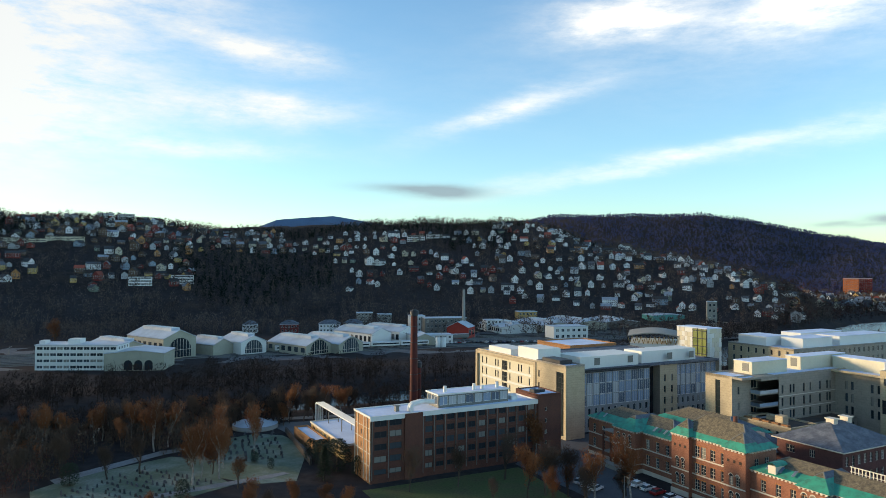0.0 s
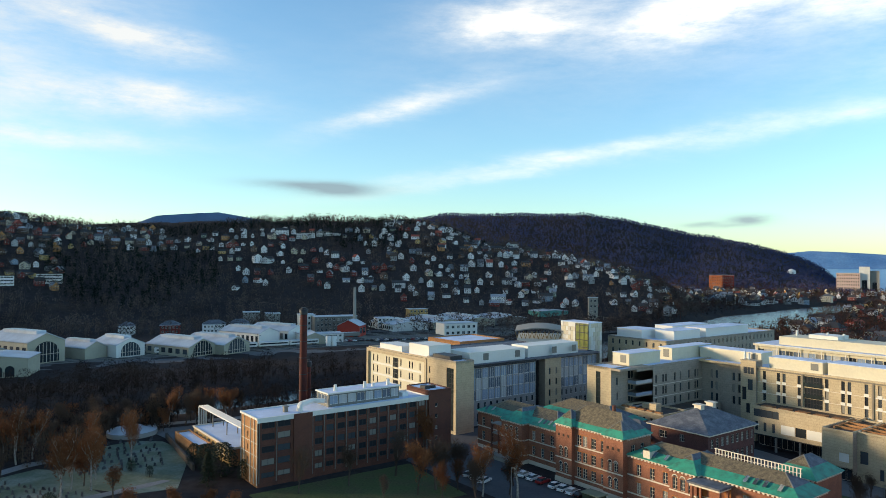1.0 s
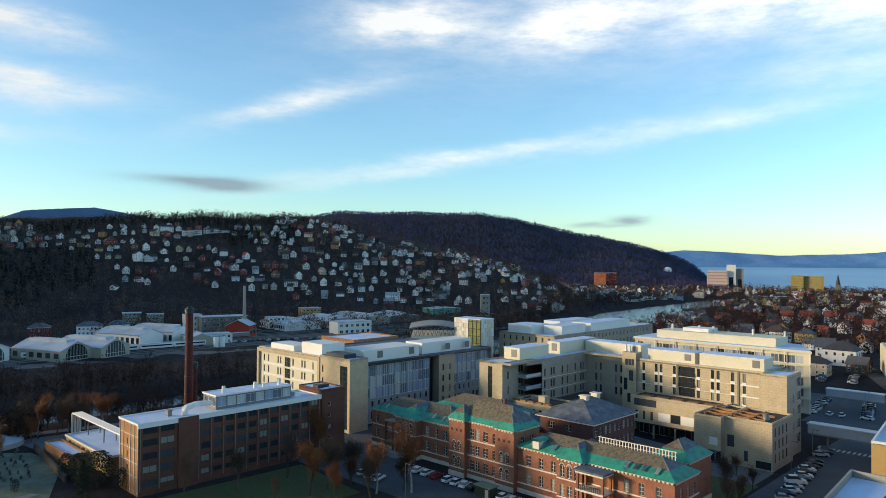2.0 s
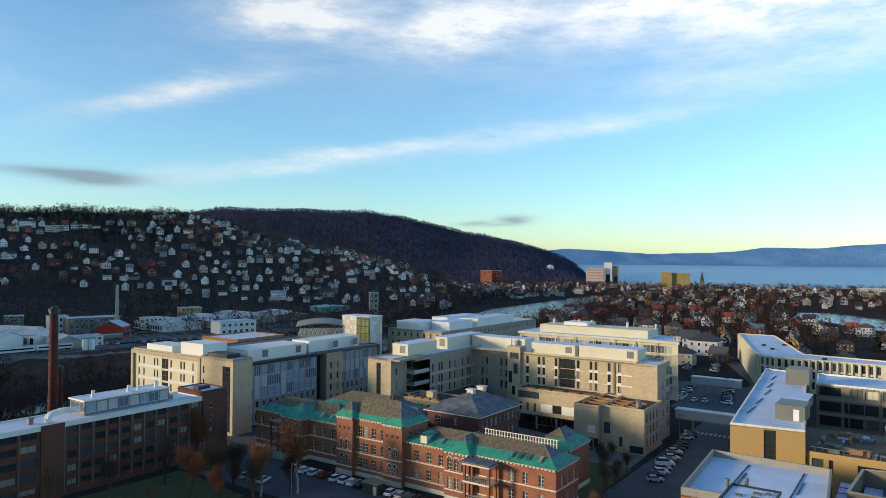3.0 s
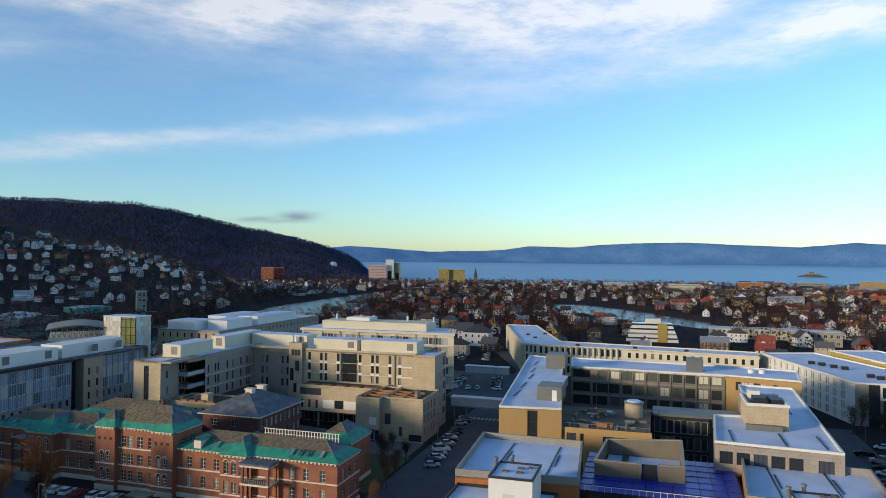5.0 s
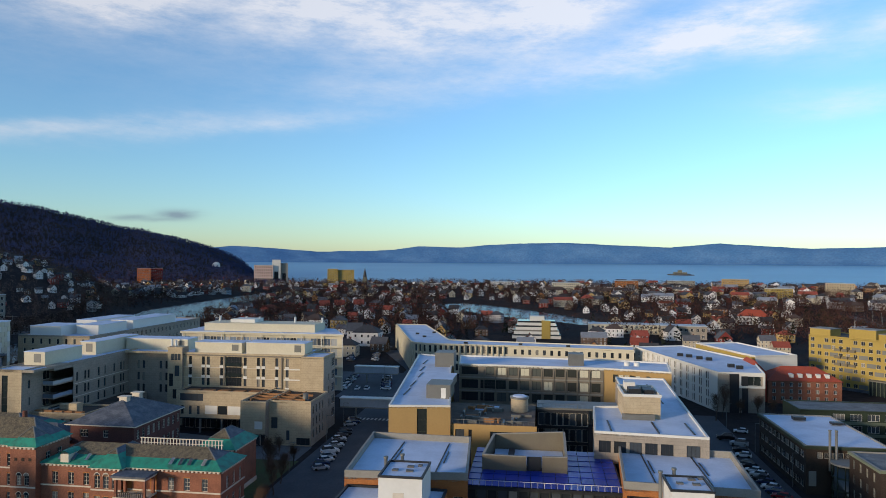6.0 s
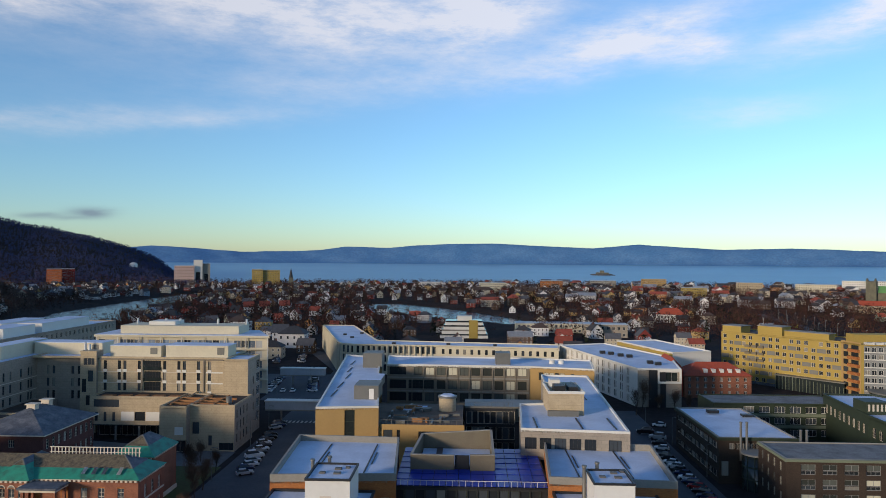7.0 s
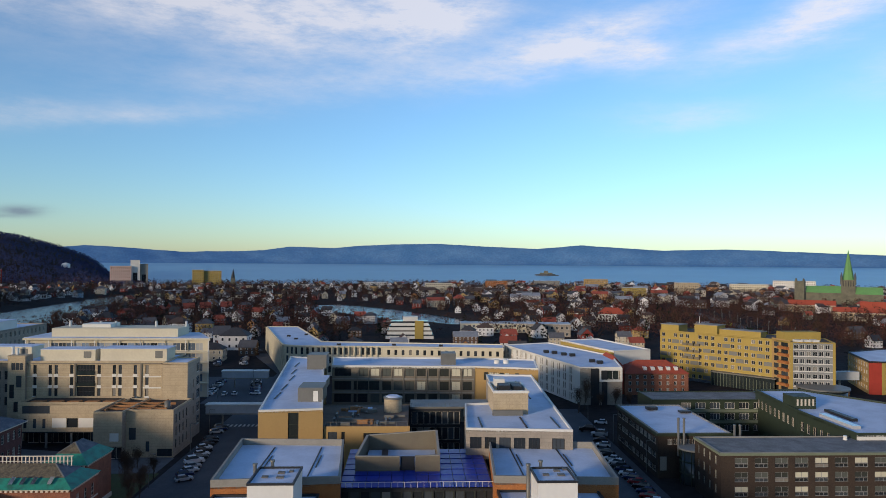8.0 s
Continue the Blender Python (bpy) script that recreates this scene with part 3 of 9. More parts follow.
def dentils(parent, a, b, z, h=0.5, step=0.9, deep=0.28, material="trim"):
    """A row of pale blocks under the eaves, with a thin band above them."""
    a, b = Vector(a), Vector(b)
    n = max(int((b - a).length / step), 1)
    ang = math.atan2(b.y - a.y, b.x - a.x)
    bm = bmesh.new()
    st = (b - a).length / n
    for i in range(n):
        add_box(bm, st * (i + 0.25), st * (i + 0.75), -deep, 0.0, z - h, z - 0.14)
    add_box(bm, 0, st * n, -deep - 0.12, 0.0, z - 0.14, z)
    ob = part("cornice", bm, M[material], parent)
    ob.matrix_basis = Matrix.Translation((a.x, a.y, 0)) @ Matrix.Rotation(ang, 4, "Z")


def band(parent, a, b, z0, z1, deep=0.12, material="trim", name="string_course", shift=0.0):
    a, b = Vector(a), Vector(b)
    bm = bmesh.new()
    add_box(bm, 0, (b - a).length, -deep, 0.02, z0, z1)
    ob = part(name, bm, M[material], parent)
    ob.matrix_basis = Matrix.Translation((a.x, a.y, 0)) @ Matrix.Rotation(math.atan2(b.y - a.y, b.x - a.x), 4, "Z")


def arched(parent, a, b, rows, frame_mat="trim", pane="glass", lift=0.06):
    """Round heads over windows: rows of (x, z, width) give the springing point of each, along the wall a to b."""
    a, b = Vector(a), Vector(b)
    m = Matrix.Translation((a.x, a.y, 0)) @ Matrix.Rotation(math.atan2(b.y - a.y, b.x - a.x), 4, "Z")
    for x, z, w in rows:
        r = w / 2
        bm = bmesh.new()
        n = 8
        out = [bm.verts.new((x + r * math.cos(math.pi * i / n), -lift, z + r * math.sin(math.pi * i / n))) for i in range(n + 1)]
        c = bm.verts.new((x, -lift, z))
        for i in range(n):
            bm.faces.new((c, out[i], out[i + 1]))
        ob = part("window_head", bm, M[pane], parent)
        ob.matrix_basis = m
        bm = bmesh.new()
        for i in range(n):
            u, v = math.pi * i / n, math.pi * (i + 1) / n
            q = [bm.verts.new((x + k * math.cos(t), -lift - 0.03, z + k * math.sin(t))) for t, k in ((u, r), (v, r), (v, r + 0.16), (u, r + 0.16))]
            bm.faces.new(q)
        ob = part("arch", bm, M["trim"], parent)
        ob.matrix_basis = m


def inset(pts, d):
    """The outline pts (counter-clockwise) moved inwards by d."""
    out = []
    n = len(pts)
    for i in range(n):
        a, b, c = (Vector(pts[(i + k) % n]) for k in (-1, 0, 1))
        u, v = (b - a).normalized(), (c - b).normalized()
        nu, nv = Vector((-u.y, u.x)), Vector((-v.y, v.x))
        w = (nu + nv)
        w = w / max(w.dot(nu), 0.3)
        out.append((b.x + w.x * d, b.y + w.y * d))
    return out


def poly_roof(parent, pts, z, rim=0.5, thick=0.4, roof="snow", edge="stone", name="roof"):
    n = len(pts)
    ins = inset(pts, thick)
    attach(name, mesh_of(name, [(*p, z - rim) for p in ins] + [(*p, z - rim - 0.3) for p in ins], [tuple(range(n)), tuple(range(2 * n - 1, n - 1, -1))], [M[roof]]), parent)
    v = [(*p, z - rim - 0.3) for p in pts] + [(*p, z) for p in pts] + [(*p, z) for p in ins] + [(*p, z - rim - 0.3) for p in ins]
    f = [(k * n + i, k * n + (i + 1) % n, (k + 1) * n + (i + 1) % n, (k + 1) * n + i) for k in range(3) for i in range(n)]
    attach("parapet", mesh_of("parapet", v, f, [M[edge]]), parent)


def poly_block(parent, pts, z0, z1, wall, rects=None, walls=None, roof="snow", edge=None, rim=0.5, **kw):
    """Walls along an outline (counter-clockwise), with window rects by edge number, and a flat roof."""
    rects, walls = rects or {}, walls or {}
    for i in range(len(pts)):
        facade(parent, pts[i], pts[(i + 1) % len(pts)], z0, z1 - rim, rects.get(i, []), walls.get(i, wall), **kw)
    poly_roof(parent, pts, z1, rim, roof=roof, edge=edge or wall)


def length(a, b):
    return math.hypot(b[0] - a[0], b[1] - a[1])


def row_of(L, n, w, z, h, margin=1.0, **kw):
    st = (L - 2 * margin) / n
    return [(margin + st * (i + 0.5) - w / 2, margin + st * (i + 0.5) + w / 2, z, z + h) for i in range(n)]

# ---- ground, hills and water ----
RIVER = [(-330, 130), (-200, 200), (-139, 236), (-106, 264), (-70, 280), (-33, 300), (40, 335), (140, 410), (245, 500), (330, 565), (385, 610), (462, 690), (560, 765), (680, 850), (820, 930)]
RIVER_W = [16, 16, 16, 16, 16, 16, 18, 22, 30, 38, 44, 42, 32, 28, 28]
POND = [(565, 245), (605, 315), (650, 390), (690, 450), (740, 520)]
POND_W = [20, 40, 46, 42, 22]


def near_line(x, y, line, widths):
    """Distance beyond the edge of a winding water, in metres (negative: in the water)."""
    best = np.full(x.shape, 1e9)
    for (ax, ay), (bx, by), wa, wb in zip(line, line[1:], widths, widths[1:]):
        dx, dy = bx - ax, by - ay
        k = np.clip(((x - ax) * dx + (y - ay) * dy) / (dx * dx + dy * dy), 0, 1)
        best = np.minimum(best, np.hypot(x - ax - k * dx, y - ay - k * dy) - (wa + (wb - wa) * k))
    return best


def smooth(k):
    k = np.clip(k, 0, 1)
    return k * k * (3 - 2 * k)


def waves(x, y, size, seed):
    """Soft rolling unevenness, about -1 to 1."""
    r = np.random.RandomState(seed)
    out = np.zeros(x.shape)
    for i in range(7):
        a, s, f = r.uniform(0, 6.28), r.uniform(0, 6.28), r.uniform(0.6, 2.2) / size
        out += np.sin((x * math.cos(a) + y * math.sin(a)) * 6.28 * f + s) / (1 + f * size)
    return out / 3


def land(x, y):
    """Height of the ground at a place."""
    x, y = np.asarray(x, float), np.asarray(y, float)
    d, az = np.hypot(x, y), np.degrees(np.arctan2(x, y))
    e1 = np.interp(az, [-70, -33, -25.6, -17.5, -12.2, -8.6, -6, 0, 7.3, 10, 12.7, 18.8, 23, 26.4, 29], [3.2, 3.1, 3.2, 2.5, 2.4, 2.85, 3.2, 3.32, 3.3, 2.55, 1.5, 0.65, -0.2, -1.6, -3.0])
    r1 = np.interp(az, [-70, 0, 12, 29], [1150, 1120, 1050, 900])
    top1 = np.maximum(54 + r1 * np.tan(np.radians(e1)), 0)
    k1 = np.clip((d - 640) / (r1 - 640), 0, 1)
    h1 = top1 * (0.35 * smooth(k1) + 0.65 * np.sin(k1 * math.pi / 2) ** 1.1)
    h1 *= 1 - 0.75 * smooth((d - r1) / 260)
    fade1 = smooth((31 - az) / 5) * smooth((az + 120) / 30)
    # 10 degrees from -61 to -45: unseen ridge added to shade the hillside
    e2 = np.interp(az, [-75, -64.5, -61, -45, -40, -36, 2, 7.3, 10, 14.5, 21, 24, 26.8, 28.6, 30.4, 32.4, 34.7, 37, 38.8, 40], [3.0, 4.0, 10.0, 10.0, 4.5, 2.6, 3.3, 3.75, 4.05, 4.15, 3.95, 3.6, 2.75, 2.35, 2.3, 1.8, 1.05, 0.2, -0.75, -1.4])
    top2 = np.maximum(47 + 2350 * np.tan(np.radians(e2)), 0)
    k2 = np.clip((d - 1420) / 930, 0, 1)
    h2 = top2 * smooth(k2) * smooth((42 - az) / 3) * smooth((az + 120) / 30) * (1 - 0.6 * smooth((d - 2350) / 600))
    z = np.maximum(h1 * fade1, h2)
    z = z + waves(x, y, 130, 3) * np.clip(z / 30, 0, 1) * 5 + waves(x, y, 40, 5) * np.clip((d - 380) / 300, 0, 1) * 0.8
    z = z + waves(x, y, 500, 8) * np.clip((d - 1350) / 900, 0, 1) * np.clip(z / 40, 0, 1) * 14
    sea = smooth((az - 37.5) / 3) * smooth((d - 1640) / 90)
    z = z * (1 - sea) - 14 * sea
    z = z - 8 * (1 - smooth(near_line(x, y, RIVER, RIVER_W) / 14 + 0.4))
    z = z - 7 * (1 - smooth(near_line(x, y, POND, POND_W) / 10 + 0.4))
    return z


def high(x, y):
    return float(land(np.array([x]), np.array([y]))[0])


def polar(name, azs, ds, height, material):
    a, d = np.meshgrid(np.radians(azs), ds)
    x, y = d * np.sin(a), d * np.cos(a)
    z = height(x, y)
    n, m = len(ds), len(azs)
    i = np.arange(n * m).reshape(n, m)
    quads = np.stack([i[:-1, :-1], i[:-1, 1:], i[1:, 1:], i[1:, :-1]], -1).reshape(-1, 4)
    me = bpy.data.meshes.new(name)
    me.vertices.add(n * m)
    me.vertices.foreach_set("co", np.stack([x, y, z], -1).astype(np.float32).ravel())
    me.loops.add(quads.size)
    me.loops.foreach_set("vertex_index", quads[:, ::-1].astype(np.int32).ravel())
    me.polygons.add(len(quads))
    me.polygons.foreach_set("loop_start", np.arange(0, quads.size, 4, dtype=np.int32))
    me.update()
    me.validate()
    me.polygons.foreach_set("use_smooth", [True] * len(me.polygons))
    me.materials.append(material)
    return new(name, me)


def ground_mat():
    m = mat("wintry grass, earth and scrub", (0.044, 0.037, 0.036), 0.95, spots=(0.029, 0.025, 0.025), scale=0.012, amount=0.9, grain=0.25, bump=0.3, fine=30, spec=0.02)
    nt = m.node_tree
    N, L = nt.nodes.new, nt.links.new
    b = nt.nodes["Principled BSDF"]
    was = b.inputs["Base Color"].links[0].from_socket
    co = [n for n in nt.nodes if n.type == "TEX_COORD"][0]
    n2 = N("ShaderNodeTexNoise"); n2.inputs["Scale"].default_value = 0.035; n2.inputs["Detail"].default_value = 7
    L(co.outputs["Object"], n2.inputs["Vector"])
    rp = N("ShaderNodeValToRGB"); rp.color_ramp.elements[0].position, rp.color_ramp.elements[1].position = 0.55, 0.72
    L(n2.outputs["Fac"], rp.inputs[0])
    mx = N("ShaderNodeMix"); mx.data_type = "RGBA"; mx.inputs["B"].default_value = (0.080, 0.055, 0.040, 1)
    am = N("ShaderNodeMath"); am.operation = "MULTIPLY"; am.inputs[1].default_value = 0.6
    L(rp.outputs[0], am.inputs[0]); L(am.outputs[0], mx.inputs["Factor"])
    L(was, mx.inputs["A"]); L(mx.outputs["Result"], b.inputs["Base Color"])
    return m


M["ground"] = ground_mat()
rings = [0.02, 20, 45, 70] + list(85 * 1.015 ** np.arange(0, 274))
around = list(np.arange(-180, -80, 5.0)) + list(np.arange(-80, -48, 2.0)) + list(np.arange(-48, 110, 0.75)) + list(np.arange(110, 181, 5.0))
tagged(polar("ground", around, rings, land, M["ground"]), "dark wintry ground of grass, scrub and earth", "ground", kind="structure")


# the sea rises outward so that its far edge meets the camera's waterline
def sea_rise(x, y):
    return -4 + np.maximum(np.hypot(x, y) - 1700, 0) * 0.01355


tagged(polar("water", np.arange(35, 130, 1.0), np.linspace(1500, 4650, 60), sea_rise, M["sea"]), "blue fjord water stretching to a far shore", "sea", kind="structure")


def ribbon(name, line, widths, z, material, extra=8):
    pts = [Vector((*p, 0)) for p in line]
    verts = []
    for i, p in enumerate(pts):
        t = (pts[min(i + 1, len(pts) - 1)] - pts[max(i - 1, 0)]).normalized()
        s = Vector((-t.y, t.x, 0)) * (widths[i] + extra)
        verts += [(*(p + s).xy, z), (*(p - s).xy, z)]
    faces = [(2 * i, 2 * i + 1, 2 * i + 3, 2 * i + 2) for i in range(len(pts) - 1)]
    return new(name, mesh_of(name, verts, faces, [material]))


tagged(ribbon("river_water", RIVER, RIVER_W, -4.2, M["water"]), "dark still river between wooded banks", "river", kind="structure")
tagged(ribbon("pond_water", POND, POND_W, -3.6, M["water"]), "calm grey river arm between houses", "river", kind="structure")


def range_of_hills(name, azs, els, dist, base, material, label, depth=250, seed=1):
    """A far ridge: a slope that rises from its foot to an uneven crest."""
    az = np.arange(azs[0], azs[-1], 0.15)
    el = np.interp(az, azs, els)
    r = np.random.RandomState(seed)
    el = el + np.convolve(r.normal(0, 0.06, len(az) + 24), np.ones(25) / 25, "valid") + np.convolve(r.normal(0, 0.05, len(az) + 6), np.ones(7) / 7, "valid") * 0.35
    ds = np.linspace(dist - depth, dist, 9)
    a, d = np.meshgrid(np.radians(az), ds)
    k = smooth((d - ds[0]) / depth) * 0.6 + 0.4 * (d - ds[0]) / depth
    top = 54 + dist * np.tan(np.radians(np.tile(el, (9, 1))))
    z = base + (top - base) * k
    x, y = d * np.sin(a), d * np.cos(a)
    z = z + waves(x, y, 260, seed) * 9 * (k * (1 - k)) * 4
    i = np.arange(z.size).reshape(z.shape)
    quads = np.stack([i[:-1, :-1], i[1:, :-1], i[1:, 1:], i[:-1, 1:]], -1).reshape(-1, 4)
    ob = new(name, mesh_of(name, np.stack([x, y, z], -1).reshape(-1, 3), quads.tolist(), [material]))
    ob.data.polygons.foreach_set("use_smooth", [True] * len(quads))
    return tagged(ob, label, "mountains", kind="structure")


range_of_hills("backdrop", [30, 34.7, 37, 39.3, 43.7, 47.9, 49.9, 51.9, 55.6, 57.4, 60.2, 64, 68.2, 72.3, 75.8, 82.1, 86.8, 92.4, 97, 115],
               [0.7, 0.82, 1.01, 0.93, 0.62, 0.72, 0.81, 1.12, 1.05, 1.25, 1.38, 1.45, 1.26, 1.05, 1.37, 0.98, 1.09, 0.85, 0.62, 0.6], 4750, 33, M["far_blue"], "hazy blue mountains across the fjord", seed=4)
range_of_hills("backdrop_hill", [-19, -15, -13.6, -11.3, -9.1, -6.8, -3, 1], [1.5, 2.9, 3.5, 3.72, 3.9, 3.55, 2.9, 1.5], 4300, 30, M["far_slate"], "distant haze-blue hill with a rounded top", seed=6)

# ---- the brick laboratory block ----
def brick_laboratory():
    t = thing("laboratory_building", (-167, 95, 0), "dark brown brick laboratory block with a frosted flat roof", "building")
    P0, P1, Q0, Q1, TOP = -172.5, -161.5, 65.5, 116.5, 16.9
    rows = [(2.1, 1.3), (5.1, 1.6), (8.2, 1.6), (11.3, 1.6), (14.1, 1.7)]
    rects = []
    for z, h in rows:
        rects += [(1.0 + 4.2 * i, 4.4 + 4.2 * i, z, z + h) for i in range(2)]
        rects += [(15.3 + 3.25 * i, 17.5 + 3.25 * i, z, z + h) for i in range(11)]
    # dark long side and tan end wall: shade and sunlight put into brick colour
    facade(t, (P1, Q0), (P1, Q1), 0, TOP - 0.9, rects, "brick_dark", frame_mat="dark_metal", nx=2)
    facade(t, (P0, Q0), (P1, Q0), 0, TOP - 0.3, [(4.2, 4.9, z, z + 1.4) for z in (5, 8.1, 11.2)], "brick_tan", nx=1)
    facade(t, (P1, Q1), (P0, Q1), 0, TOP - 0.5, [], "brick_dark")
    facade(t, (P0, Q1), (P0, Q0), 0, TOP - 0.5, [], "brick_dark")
    flat_roof(t, P0 - 0.3, P1 + 0.3, Q0 - 0.3, Q1, TOP, 0.25, edge="white")
    boxes("fascia", t, [(P1 + 0.003, P1 + 0.28, Q0 - 0.2, Q1, TOP - 1.2, TOP - 0.25)], "white", "pale sheet metal fascia")
    boxes("stair_shaft", t, [(P1 - 0.1, P1 + 0.45, Q0 + 9.3, Q0 + 14.4, 0, TOP - 0.1)], "brick_dark")
    for i in range(12):
        boxes("pilaster", t, [(P1 + 0.003, P1 + 0.2, Q0 + 14.55 + 3.25 * i, Q0 + 14.72 + 3.25 * i, 1.0, TOP - 1.2)], "grey_metal")
    for y in (0.25, 4.75):
        boxes("pilaster", t, [(P1 + 0.003, P1 + 0.2, Q0 + y, Q0 + y + 0.18, 1.0, TOP - 1.2)], "grey_metal")
    for x in (0.15, 2.2, 6.3, 8.6, 10.6):
        boxes("pilaster", t, [(P0 + x, P0 + x + 0.22, Q0 - 0.16, Q0 + 0.003, 0.5, TOP - 0.3)], "trim")
    for z in (4.3, 7.4, 10.5, 13.6):
        boxes("sill_band", t, [(P1 + 0.003, P1 + 0.13, Q0 + 14.6, Q1 - 0.1, z, z + 0.16)], "brick_dark")
        boxes("sill_band", t, [(P0 + 0.1, P1, Q0 - 0.1, Q0 + 0.003, z, z + 0.14)], "trim")
    # stair tower
    facade(t, (P0, Q1), (P1 + 0.5, Q1), 0, 18.0, [], "brick_dark")
    facade(t, (P1 + 0.5, Q1), (P1 + 0.5, Q1 + 8), 0, 18.0, [(2.2, 3.1, z, z + 1.1) for z in (4, 7, 10.2, 13.4)], "brick_dark", nx=1)
    facade(t, (P1 + 0.5, Q1 + 8), (P0, Q1 + 8), 0, 18.0, [], "brick_dark")
    facade(t, (P0, Q1 + 8), (P0, Q1), 0, 18.0, [], "brick_dark")
    flat_roof(t, P0, P1 + 0.5, Q1, Q1 + 8, 18.3, 0.3, edge="brick_dark")
    # glazed plant storey on the roof
    pent = [(0.4 + 2.75 * i, 2.9 + 2.75 * i, 17.3, 19.6) for i in range(8)]
    facade(t, (-164.2, 86), (-164.2, 108.3), 16.6, 20.0, pent, "grey_metal", frame_mat="white", pane_mat="glass_blue", nx=2)
    facade(t, (-171, 86), (-164.2, 86), 16.6, 20.0, [(0.6, 6.2, 17.3, 19.6)], "grey_metal", frame_mat="white", pane_mat="glass_blue", nx=3)
    facade(t, (-164.2, 108.3), (-171, 108.3), 16.6, 20.0, [], "grey_metal")
    facade(t, (-171, 108.3), (-171, 86), 16.6, 20.0, [], "grey_metal")
    flat_roof(t, -171.3, -163.9, 85.7, 108.6, 20.35, 0.12, edge="white", name="penthouse_roof")
    for q in (89.5, 98.7, 101.4, 106.3):
        tubes("roof_cowl", t, [(-167, q, 20.2, 21.9 if q != 101.4 else 21.2, 0.55, 0.42)], "white", n=10)
    for k in range(2):
        o = 0.9 * k
        pipe("roof_duct", t, [(-163.4 - o, 77.6, 16.8), (-163.4 - o, 77.6, 18.0), (-163.6 - o, 78.2, 18.5), (-165.5 - o, 81.5, 18.5), (-166.0, 82.4 + o, 18.5), (-165.0, 83.4 + o, 18.5), (-164.9, 85.0 + o * 0.2, 18.4)], 0.62, "white")
    boxes("roof_vent", t, [(-166.2, -165.2, 74.0, 75.0, 16.6, 18.0), (-166.5, -164.9, 73.8, 75.2, 18.0, 18.2)], "grey_metal")
    boxes("roof_vent", t, [(-168.0, -165.0, 110.0, 112.0, 16.6, 17.8)], "white")
    boxes("roof_vent", t, [(-167.0, -164.6, 117.6, 119.6, 18.0, 18.9), (-166.8, -165.0, 120.4, 121.8, 18.0, 18.8)], "dark_metal")


def low_annex():
    t = thing("annex_building", (-198, 72, 0), "low brown brick annex with a frosted flat roof beside the laboratory", "building")
    facade(t, (-214, 66.5), (-182.5, 66.5), 0, 4.6, [(2 + 3.6 * i, 4.4 + 3.6 * i, 2.0, 4.0) for i in range(8)], "ochre", nx=3, nz=2)
    facade(t, (-182.5, 66.5), (-182.5, 78), 0, 4.6, [], "brick_tan")
    facade(t, (-182.5, 78), (-214, 78), 0, 4.6, [], "brick_tan")
    facade(t, (-214, 78), (-214, 66.5), 0, 4.6, [], "brick_tan")
    flat_roof(t, -214.3, -182.2, 66.2, 78.3, 5.1, 0.3, edge="trim")
    t = thing("annex_building", (-207, 58, 0), "small brown brick annex with a frosted roof beside a yard", "building")
    shell(t, -216, -196, 61.5, 66.0, 0, 3.6, "brick_tan")
    t = thing("steam_pipes", (-206, 73, 0), "four parallel silver steam pipes on steel trestles above a roof", "pipes")
    for k in range(4):
        q = 71.2 + 0.75 * k
        pipe("pipe", t, [(-224, q, 0.2), (-224, q, 8.2), (-223.3, q, 8.8), (-173, q, 8.8)], 0.3, "white")
    for p in (-222, -210, -198, -186):
        boxes("trestle", t, [(p, p + 0.25, 70.8, 71.05, 0, 8.4), (p, p + 0.25, 74.0, 74.25, 0, 8.4), (p, p + 0.25, 70.8, 74.25, 8.2, 8.45)], "grey_metal")


def chimney(name, x, y, z1, r, label):
    t = new(name)
    t.location = (x, y, 0)
    tagged(t, label, "chimney")
    bm = bmesh.new()
    add_tube(bm, 0, 0, -0.3, z1 - 2.4, r * 1.25, r, 20)
    part("shaft", bm, M["rust"], t)
    for k, z in enumerate(np.arange(6, z1 - 3, 5.5)):
        bm = bmesh.new()
        add_tube(bm, 0, 0, z, z + 0.22, r * (1.25 - 0.25 * z / z1) + 0.06, r * (1.25 - 0.25 * z / z1) + 0.06, 20)
        part("iron_band", bm, M["dark_metal"], t)
    bm = bmesh.new()
    add_tube(bm, 0, 0, z1 - 2.4, z1 - 1.5, r + 0.05, r + 0.35, 20)
    add_tube(bm, 0, 0, z1 - 1.5, z1 - 0.5, r + 0.35, r + 0.35, 20)
    add_tube(bm, 0, 0, z1 - 0.5, z1, r * 0.75, r * 0.7, 20)
    part("cap", bm, M["dark_metal"], t, "sooty dark chimney cap")


brick_laboratory()
low_annex()
chimney("chimney", -10.0, 239.0, 39.6, 1.15, "tall rust-red round brick chimney with a dark cap")
chimney("chimney", -8.3, 241.5, 21.5, 0.75, "short rust-red round chimney beside a taller one")


